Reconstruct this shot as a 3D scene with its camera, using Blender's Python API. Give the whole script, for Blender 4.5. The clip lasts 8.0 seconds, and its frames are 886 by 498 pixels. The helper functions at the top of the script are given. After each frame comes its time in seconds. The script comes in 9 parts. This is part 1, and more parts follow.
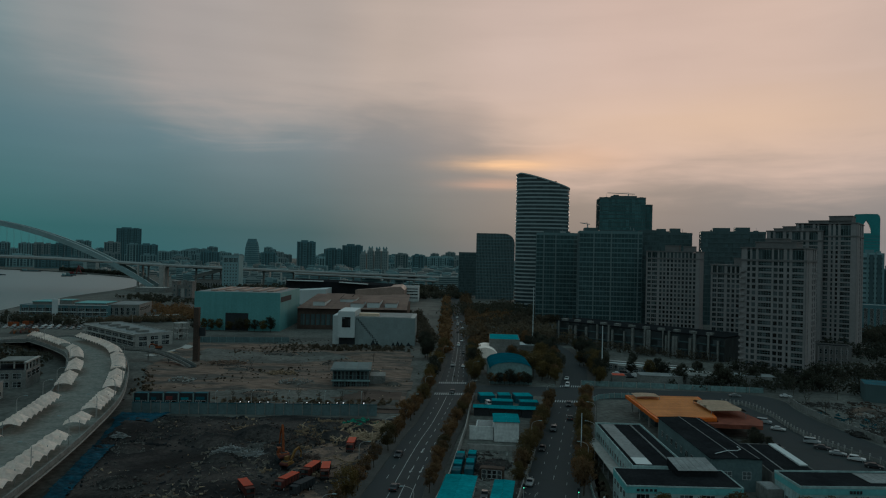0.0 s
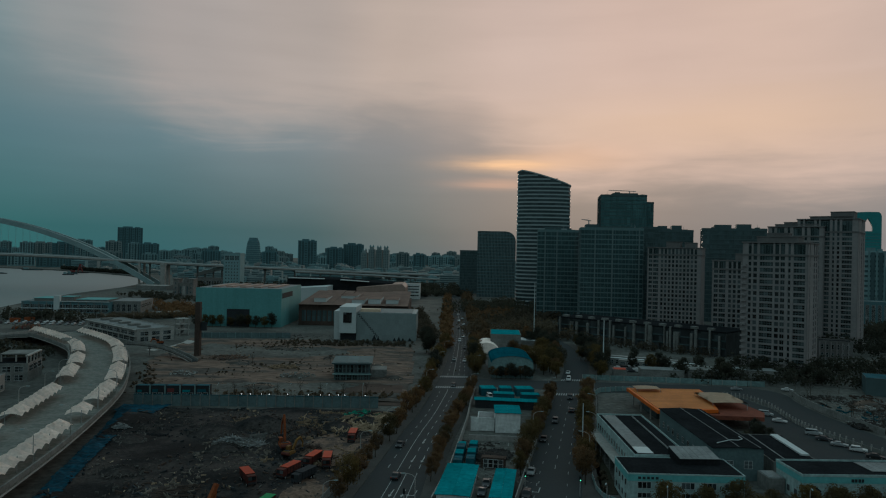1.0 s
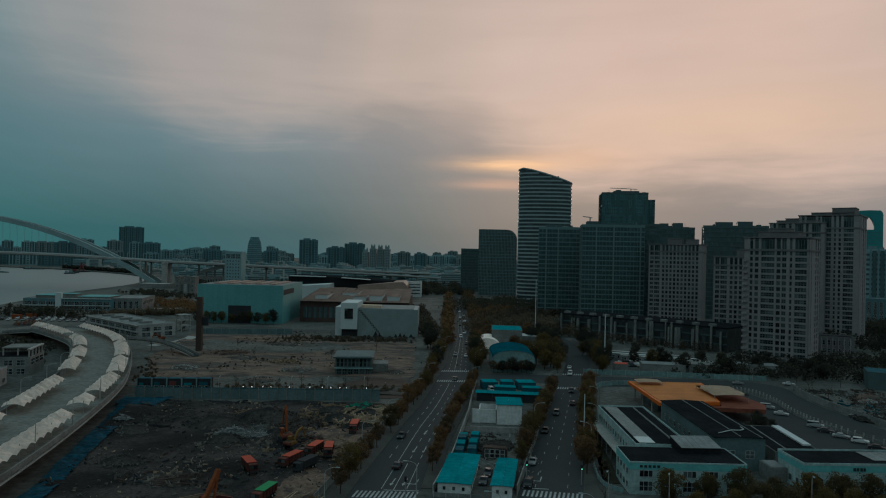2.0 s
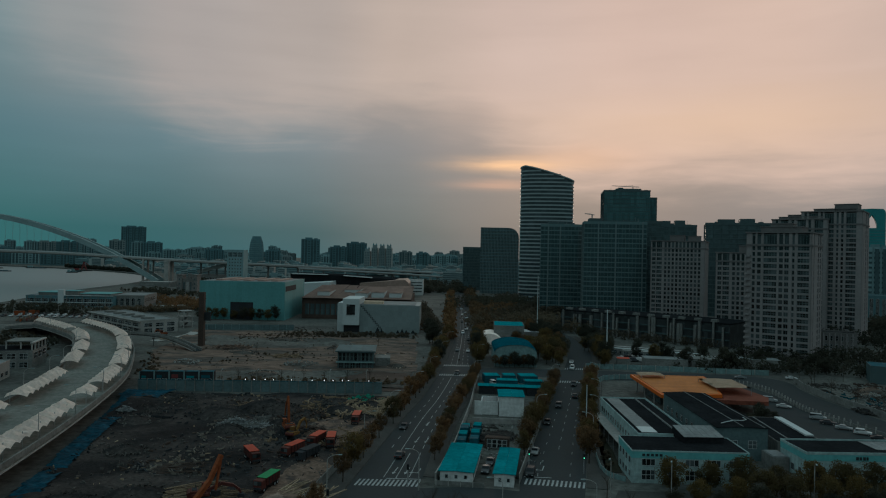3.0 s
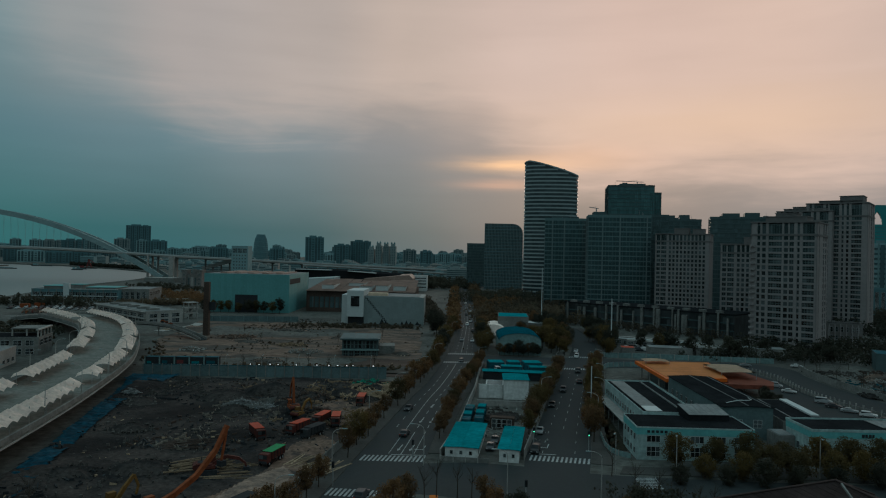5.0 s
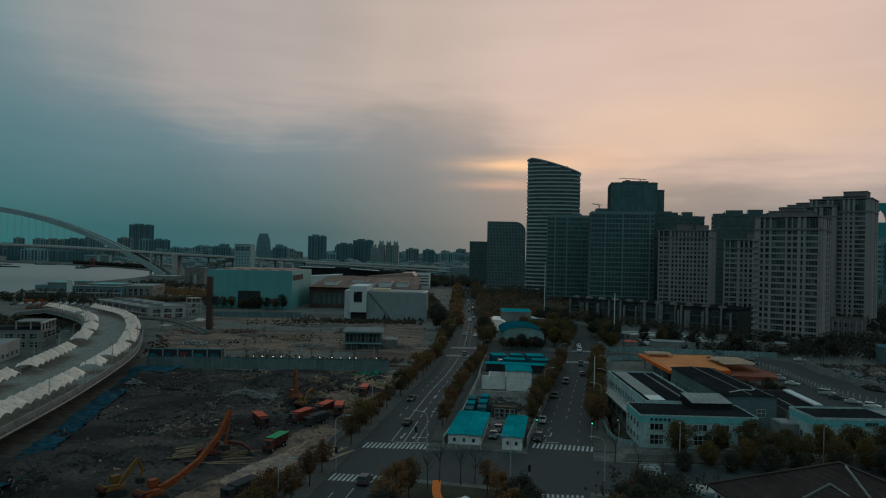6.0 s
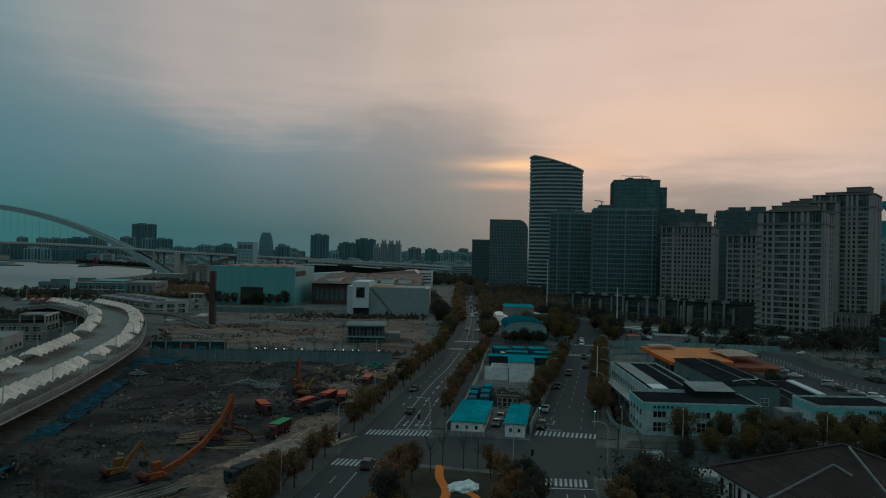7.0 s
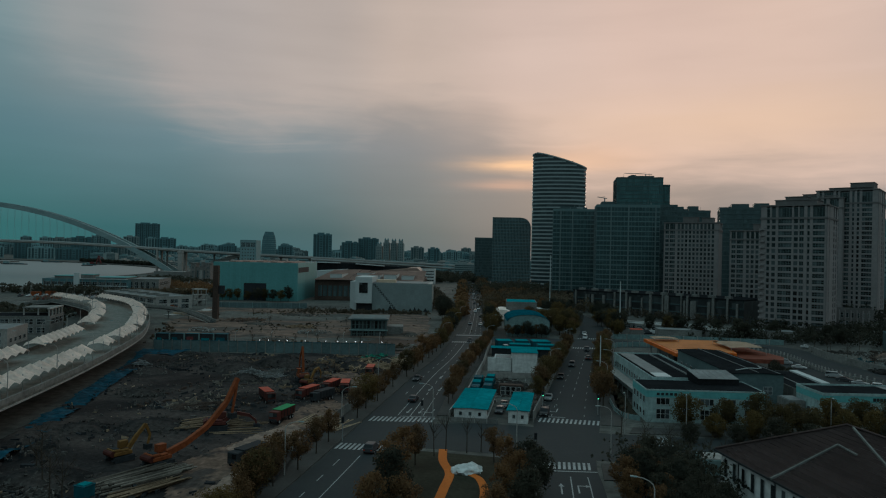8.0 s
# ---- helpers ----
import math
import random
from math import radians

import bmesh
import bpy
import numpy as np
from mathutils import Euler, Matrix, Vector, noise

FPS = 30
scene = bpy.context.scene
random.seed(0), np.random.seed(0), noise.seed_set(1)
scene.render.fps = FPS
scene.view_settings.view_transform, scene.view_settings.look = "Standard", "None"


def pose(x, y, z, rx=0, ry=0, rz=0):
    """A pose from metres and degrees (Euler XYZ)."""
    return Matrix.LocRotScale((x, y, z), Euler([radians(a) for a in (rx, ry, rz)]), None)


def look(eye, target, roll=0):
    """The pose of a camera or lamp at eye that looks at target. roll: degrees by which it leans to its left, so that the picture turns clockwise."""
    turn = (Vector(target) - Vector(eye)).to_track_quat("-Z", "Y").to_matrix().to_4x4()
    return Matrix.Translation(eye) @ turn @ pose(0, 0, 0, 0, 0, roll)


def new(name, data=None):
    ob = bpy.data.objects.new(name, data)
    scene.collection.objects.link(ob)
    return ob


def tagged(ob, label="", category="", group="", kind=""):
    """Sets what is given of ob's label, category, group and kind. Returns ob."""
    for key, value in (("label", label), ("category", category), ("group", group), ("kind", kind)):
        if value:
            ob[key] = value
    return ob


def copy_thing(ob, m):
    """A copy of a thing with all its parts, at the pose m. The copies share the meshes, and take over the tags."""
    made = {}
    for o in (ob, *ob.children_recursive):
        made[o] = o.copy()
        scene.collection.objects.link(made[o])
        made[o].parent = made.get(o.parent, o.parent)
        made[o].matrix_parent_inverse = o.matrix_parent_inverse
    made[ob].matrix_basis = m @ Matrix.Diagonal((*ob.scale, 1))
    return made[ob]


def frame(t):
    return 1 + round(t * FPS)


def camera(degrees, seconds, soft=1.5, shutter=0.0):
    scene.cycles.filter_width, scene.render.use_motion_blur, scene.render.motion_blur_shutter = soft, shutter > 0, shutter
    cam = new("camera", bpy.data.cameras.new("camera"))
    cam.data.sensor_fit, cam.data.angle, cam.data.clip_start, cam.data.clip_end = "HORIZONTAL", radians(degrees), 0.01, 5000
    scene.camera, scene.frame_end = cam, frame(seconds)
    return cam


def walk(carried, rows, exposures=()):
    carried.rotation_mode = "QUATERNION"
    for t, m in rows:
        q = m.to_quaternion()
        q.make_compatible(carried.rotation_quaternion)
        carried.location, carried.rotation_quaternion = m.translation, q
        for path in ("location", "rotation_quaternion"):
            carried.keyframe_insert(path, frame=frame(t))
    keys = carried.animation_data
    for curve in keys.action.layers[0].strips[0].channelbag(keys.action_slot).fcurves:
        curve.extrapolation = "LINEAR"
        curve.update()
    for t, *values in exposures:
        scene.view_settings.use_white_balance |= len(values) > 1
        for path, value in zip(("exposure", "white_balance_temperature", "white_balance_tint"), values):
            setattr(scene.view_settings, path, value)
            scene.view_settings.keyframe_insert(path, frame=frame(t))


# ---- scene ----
cam = camera(65.0, 8.0, 1.15)
PATH = [
    (0, (0.209, 0.318, 57.143), (0.2171, 2.3178, 57.1563), 1.25),
    (0.5, (0.183, 0.286, 55.803), (0.1893, 2.2858, 55.8162), 1.25),
    (1, (0.156, 0.254, 54.484), (0.1611, 2.2538, 54.4969), 1.25),
    (1.5, (0.129, 0.222, 53.181), (0.1327, 2.2218, 53.1941), 1.25),
    (2, (0.102, 0.190, 51.890), (0.1039, 2.1898, 51.9036), 1.25),
    (2.5, (0.075, 0.158, 50.607), (0.0749, 2.1578, 50.6210), 1.25),
    (3, (0.049, 0.126, 49.328), (0.0457, 2.1259, 49.3421), 1.25),
    (3.5, (0.022, 0.094, 48.049), (0.0162, 2.0939, 48.0625), 1.25),
    (4, (-0.005, 0.062, 46.764), (-0.0135, 2.0619, 46.7780), 1.25),
    (4.5, (-0.032, 0.030, 45.470), (-0.0434, 2.0299, 45.4842), 1.25),
    (5, (-0.059, -0.002, 44.163), (-0.0734, 1.9978, 44.1770), 1.25),
    (5.5, (-0.085, -0.034, 42.838), (-0.1035, 1.9658, 42.8519), 1.25),
    (6, (-0.112, -0.066, 41.491), (-0.1337, 1.9338, 41.5048), 1.25),
    (6.5, (-0.139, -0.098, 40.117), (-0.1640, 1.9018, 40.1312), 1.25),
    (7, (-0.166, -0.130, 38.713), (-0.1944, 1.8697, 38.7270), 1.26),
    (7.5, (-0.192, -0.162, 37.273), (-0.2248, 1.8377, 37.2878), 1.26),
    (8, (-0.219, -0.194, 35.795), (-0.2552, 1.8056, 35.8094), 1.26),
]
walk(cam, [(t, look(eye, target, roll)) for t, eye, target, roll in PATH], [(0, -0.07), (3, -0.01), (8, 0.05)])

# ---- sky and light ----
SUN_AZ, SUN_EL = 9.0, 7.0      # degrees to the right of +y, and up


def lin(r, g, b):
    return tuple((c / 255 / 12.92) if c < 11 else ((c / 255 + 0.055) / 1.055) ** 2.4 for c in (r, g, b))


class Nodes:
    """Short hand for node trees."""

    def __init__(self, tree):
        self.tree = tree

    def add(self, kind, **settings):
        node = self.tree.nodes.new(kind)
        for key, value in settings.items():
            setattr(node, key, value)
        return node

    def plug(self, value, socket):
        if isinstance(value, bpy.types.NodeSocket):
            self.tree.links.new(value, socket)
        elif value is not None:
            socket.default_value = value

    def math(self, op, a, b=None, c=None, clamp=False):
        node = self.add("ShaderNodeMath", operation=op, use_clamp=clamp)
        for n, v in enumerate((a, b, c)):
            self.plug(v, node.inputs[n])
        return node.outputs[0]

    def span(self, v, a, b, c=0.0, d=1.0, kind="SMOOTHSTEP"):
        node = self.add("ShaderNodeMapRange", interpolation_type=kind)
        for n, x in enumerate((v, a, b, c, d)):
            self.plug(x, node.inputs[n])
        return node.outputs[0]

    def ramp(self, v, stops, kind="LINEAR"):
        node = self.add("ShaderNodeValToRGB")
        node.color_ramp.interpolation = kind
        el = node.color_ramp.elements
        while len(el) < len(stops):
            el.new(0.5)
        for e, (at, col) in zip(el, stops):
            e.position, e.color = at, (*col, 1)
        self.plug(v, node.inputs[0])
        return node.outputs[0]

    def mix(self, f, a, b, blend="MIX"):
        node = self.add("ShaderNodeMix", data_type="RGBA", blend_type=blend)
        self.plug(f, node.inputs[0])
        for v, s in ((a, node.inputs[6]), (b, node.inputs[7])):
            self.plug((*v, 1) if isinstance(v, tuple) and len(v) == 3 else v, s)
        return node.outputs[2]

    def noise(self, vec, scale, detail=4.0, rough=0.55, distort=0.0):
        node = self.add("ShaderNodeTexNoise")
        self.plug(vec, node.inputs["Vector"])
        node.inputs["Scale"].default_value, node.inputs["Detail"].default_value = scale, detail
        node.inputs["Roughness"].default_value, node.inputs["Distortion"].default_value = rough, distort
        return node.outputs["Fac"]


def build_world():
    world = bpy.data.worlds.new("dusk_sky")
    scene.world = world
    world.use_nodes = True
    world.node_tree.nodes.clear()
    n = Nodes(world.node_tree)
    way = n.add("ShaderNodeTexCoord").outputs["Generated"]
    xyz = n.add("ShaderNodeSeparateXYZ")
    n.plug(way, xyz.inputs[0])
    el = n.math("MULTIPLY", n.math("ARCSINE", xyz.outputs[2]), 57.2958)
    az = n.math("MULTIPLY", n.math("ARCTAN2", xyz.outputs[0], xyz.outputs[1]), 57.2958)
    def field(ka, ke, z, detail, rough, distort):
        p = n.add("ShaderNodeCombineXYZ")
        n.plug(n.math("MULTIPLY", az, ka), p.inputs[0])
        n.plug(n.math("MULTIPLY", el, ke), p.inputs[1])
        p.inputs[2].default_value = z
        return n.noise(p.outputs[0], 1.0, detail, rough, distort)

    streaks = field(0.05, 0.5, 0.0, 5.0, 0.55, 0.6)
    lumps = field(0.09, 0.24, 7.7, 4.0, 0.5, 0.4)
    banks = field(0.035, 0.1, 4.3, 3.0, 0.5, 0.3)

    def over_az(stops):
        """Colours along the skyline, from 35 degrees left of +y to 35 right."""
        return n.ramp(n.span(az, -35.0, 35.0, 0.0, 1.0, "LINEAR"), [((a + 35.0) / 70.0, c) for a, c in stops], "EASE")

    # lower edge of the lit upper deck, in degrees of elevation over 20
    edge = over_az([(a, (v / 20,) * 3) for a, v in ((-35, 15.2), (-27, 13.4), (-21, 10.8), (-14, 10.0), (-8, 11.0), (-4, 12.0), (1.5, 11.0), (6, 8.8), (10, 6.9), (15, 6.4), (35, 6.2))])
    d = n.math("SUBTRACT", el, n.math("MULTIPLY", edge, 20.0))
    d = n.math("ADD", d, n.math("MULTIPLY", n.math("SUBTRACT", streaks, 0.5), 3.0))
    d = n.math("ADD", d, n.math("MULTIPLY", n.math("SUBTRACT", lumps, 0.5), 4.5))
    wisps = field(0.12, 0.7, 2.2, 4.0, 0.5, 1.2)
    d = n.math("ADD", d, n.math("MULTIPLY", n.math("SUBTRACT", wisps, 0.5), 4.0))
    lit = n.span(d, -3.2, 3.2)
    high = over_az([(-35, lin(122, 143, 148)), (-29, lin(147, 151, 152)), (-21, lin(167, 160, 157)), (-11, lin(177, 166, 160)), (-4, lin(191, 174, 164)), (6, lin(203, 181, 171)), (15, lin(210, 184, 172)), (25, lin(213, 186, 172)), (35, lin(206, 182, 170))])
    middle = over_az([(-35, lin(86, 121, 130)), (-24, lin(100, 128, 137)), (-14, lin(119, 135, 142)), (-5, lin(131, 136, 140)), (2, lin(145, 142, 143)), (8, lin(160, 149, 145)), (16, lin(168, 154, 147)), (35, lin(164, 153, 148))])
    low = over_az([(-35, lin(46, 102, 104)), (-24, lin(50, 99, 104)), (-12, lin(62, 101, 107)), (-4, lin(88, 110, 114)), (5, lin(108, 117, 120)), (16, lin(128, 128, 129)), (35, lin(136, 134, 134))])
    mass = n.mix(n.span(el, 1.5, 8.5, 0.0, 1.0, "LINEAR"), low, middle)
    mass = n.mix(n.span(el, 8.0, 13.0), mass, n.mix(0.5, middle, high))
    front = n.mix(lit, mass, high)
    e = n.math("DIVIDE", el, 60.0, clamp=True)
    cool_col = n.ramp(e, [(0, lin(38, 88, 91)), (0.075, lin(62, 101, 105)), (0.17, lin(100, 124, 129)), (0.26, lin(134, 148, 151)), (0.45, lin(154, 181, 186)), (0.7, lin(152, 187, 194)), (1, lin(152, 189, 197))])
    away = n.math("ABSOLUTE", n.math("SUBTRACT", az, SUN_AZ))
    ahead = n.math("MULTIPLY", n.span(away, 48.0, 80.0, 1.0, 0.0), n.span(el, 22.0, 40.0, 1.0, 0.0))
    col = n.mix(ahead, cool_col, front)
    shade = n.math("MULTIPLY", n.math("MULTIPLY", n.span(lumps, 0.3, 0.7, 0.975, 1.025, "LINEAR"), n.span(streaks, 0.3, 0.7, 0.975, 1.025, "LINEAR")), n.span(banks, 0.3, 0.7, 0.96, 1.05, "LINEAR"))

    def lobe(a0, e0, wa, we, stir=1.0):
        da = n.math("DIVIDE", n.math("SUBTRACT", n.math("ADD", az, n.math("MULTIPLY", lumps, 4.0 * stir)), a0 + 2.0 * stir), wa)
        de = n.math("DIVIDE", n.math("SUBTRACT", n.math("ADD", el, n.math("MULTIPLY", streaks, 2.4 * stir)), e0 + 1.2 * stir), we)
        r = n.math("ADD", n.math("MULTIPLY", da, da), n.math("MULTIPLY", de, de))
        return n.math("EXPONENT", n.math("MULTIPLY", r, -1.0))

    tone = n.add("ShaderNodeVectorMath", operation="SCALE")
    n.plug(col, tone.inputs[0])
    n.plug(shade, tone.inputs[3])
    out = n.mix(n.math("MULTIPLY", lobe(SUN_AZ + 13, 10.4, 14.0, 2.4), 0.38), tone.outputs[0], lin(234, 196, 160))
    out = n.mix(n.math("MULTIPLY", lobe(SUN_AZ + 2, 7.8, 5.2, 1.1), 0.42), out, lin(236, 190, 158))
    out = n.mix(n.math("MULTIPLY", lobe(SUN_AZ - 3.6, 7.35, 4.2, 0.5, 0.6), n.span(wisps, 0.36, 0.6, 0.75, 1.0)), out, lin(255, 205, 160))
    out = n.mix(n.math("MULTIPLY", lobe(SUN_AZ - 4.4, 5.8, 3.4, 0.4, 0.7), 0.6), out, lin(214, 172, 150))
    # thin gaps in the deck let the clear sky behind it through
    sky = n.add("ShaderNodeTexSky", sky_type="NISHITA", sun_disc=False, sun_elevation=radians(SUN_EL), sun_rotation=radians(SUN_AZ), altitude=50.0, air_density=1.5, dust_density=2.0)
    clear = n.add("ShaderNodeVectorMath", operation="SCALE")
    n.plug(sky.outputs[0], clear.inputs[0])
    clear.inputs[3].default_value = 0.08
    out = n.mix(0.02, out, clear.outputs[0])
    back = n.add("ShaderNodeBackground")
    n.plug(out, back.inputs[0])
    back.inputs[1].default_value = 1.0
    n.plug(back.outputs[0], n.add("ShaderNodeOutputWorld").inputs[0])


build_world()
sun = new("sun", bpy.data.lights.new("sun", "SUN"))
sun.data.energy, sun.data.angle, sun.data.color = 0.5, radians(20), (1.0, 0.84, 0.7)
sun.matrix_world = look((0, 0, 400), (-math.sin(radians(SUN_AZ)) * 100, -math.cos(radians(SUN_AZ)) * 100, 400 - 100 * math.tan(radians(SUN_EL))))

# ---- materials ----


def mat(name, color, rough=0.8, metal=0.0, var=0.25, size=1.0, bump=0.0, rnd=0.0, spec=0.05, second=None, patch=12.0, stretch=None):
    """Paint or mineral with grain of `size` metres, stains of `patch` metres, an optional second colour in the stains; `stretch` draws both out along an axis."""
    m = bpy.data.materials.new(name)
    m.use_nodes = True
    n = Nodes(m.node_tree)
    bsdf = m.node_tree.nodes["Principled BSDF"]
    place = n.add("ShaderNodeTexCoord").outputs["Object"]
    if stretch:
        drawn = n.add("ShaderNodeVectorMath", operation="MULTIPLY")
        n.plug(place, drawn.inputs[0])
        drawn.inputs[1].default_value = stretch
        place = drawn.outputs[0]
    fine, broad = n.noise(place, 1 / size, 5.0), n.noise(place, 1 / patch, 4.0, 0.6)
    level = n.math("MULTIPLY", n.span(fine, 0.25, 0.75, 1 - var, 1 + var, "LINEAR"), n.span(broad, 0.3, 0.7, 1 - var * 0.8, 1 + var * 0.8, "LINEAR"))
    if rnd:
        who = n.add("ShaderNodeObjectInfo").outputs["Random"]
        level = n.math("MULTIPLY", level, n.span(who, 0, 1, 1 - rnd, 1 + rnd, "LINEAR"))
    base = n.mix(n.span(broad, 0.42, 0.6), color, second) if second else None
    tone = n.add("ShaderNodeVectorMath", operation="SCALE")
    n.plug(base if second else color, tone.inputs[0])
    n.plug(level, tone.inputs[3])
    n.plug(tone.outputs[0], bsdf.inputs["Base Color"])
    bsdf.inputs["Metallic"].default_value = metal
    bsdf.inputs["Specular IOR Level"].default_value = spec
    n.plug(n.span(fine, 0.2, 0.8, max(rough - 0.12, 0.03), min(rough + 0.12, 1.0), "LINEAR"), bsdf.inputs["Roughness"])
    if bump:
        b = n.add("ShaderNodeBump")
        b.inputs["Strength"].default_value, b.inputs["Distance"].default_value = 0.7, bump
        n.plug(fine, b.inputs["Height"])
        n.plug(b.outputs[0], bsdf.inputs["Normal"])
    return m


def glass(name, color, rough=0.1, rnd=0.6, cell=(2.0, 2.0, 4.0)):
    """Dark window glass; each pane-sized cell has its own blinds and tone."""
    m = bpy.data.materials.new(name)
    m.use_nodes = True
    n = Nodes(m.node_tree)
    bsdf = m.node_tree.nodes["Principled BSDF"]
    step = n.add("ShaderNodeVectorMath", operation="SNAP")
    n.plug(n.add("ShaderNodeTexCoord").outputs["Object"], step.inputs[0])
    step.inputs[1].default_value = cell
    white = n.add("ShaderNodeTexWhiteNoise")
    n.plug(step.outputs[0], white.inputs[0])
    mixed = n.math("FRACT", n.math("ADD", white.outputs[0], n.add("ShaderNodeObjectInfo").outputs["Random"]))
    tone = n.add("ShaderNodeVectorMath", operation="SCALE")
    tone.inputs[0].default_value = color
    n.plug(n.span(n.math("POWER", mixed, 2.0), 0, 1, 1 - rnd, 1 + 1.5 * rnd, "LINEAR"), tone.inputs[3])
    n.plug(tone.outputs[0], bsdf.inputs["Base Color"])
    bsdf.inputs["Roughness"].default_value = rough
    bsdf.inputs["Specular IOR Level"].default_value = 0.5
    return m


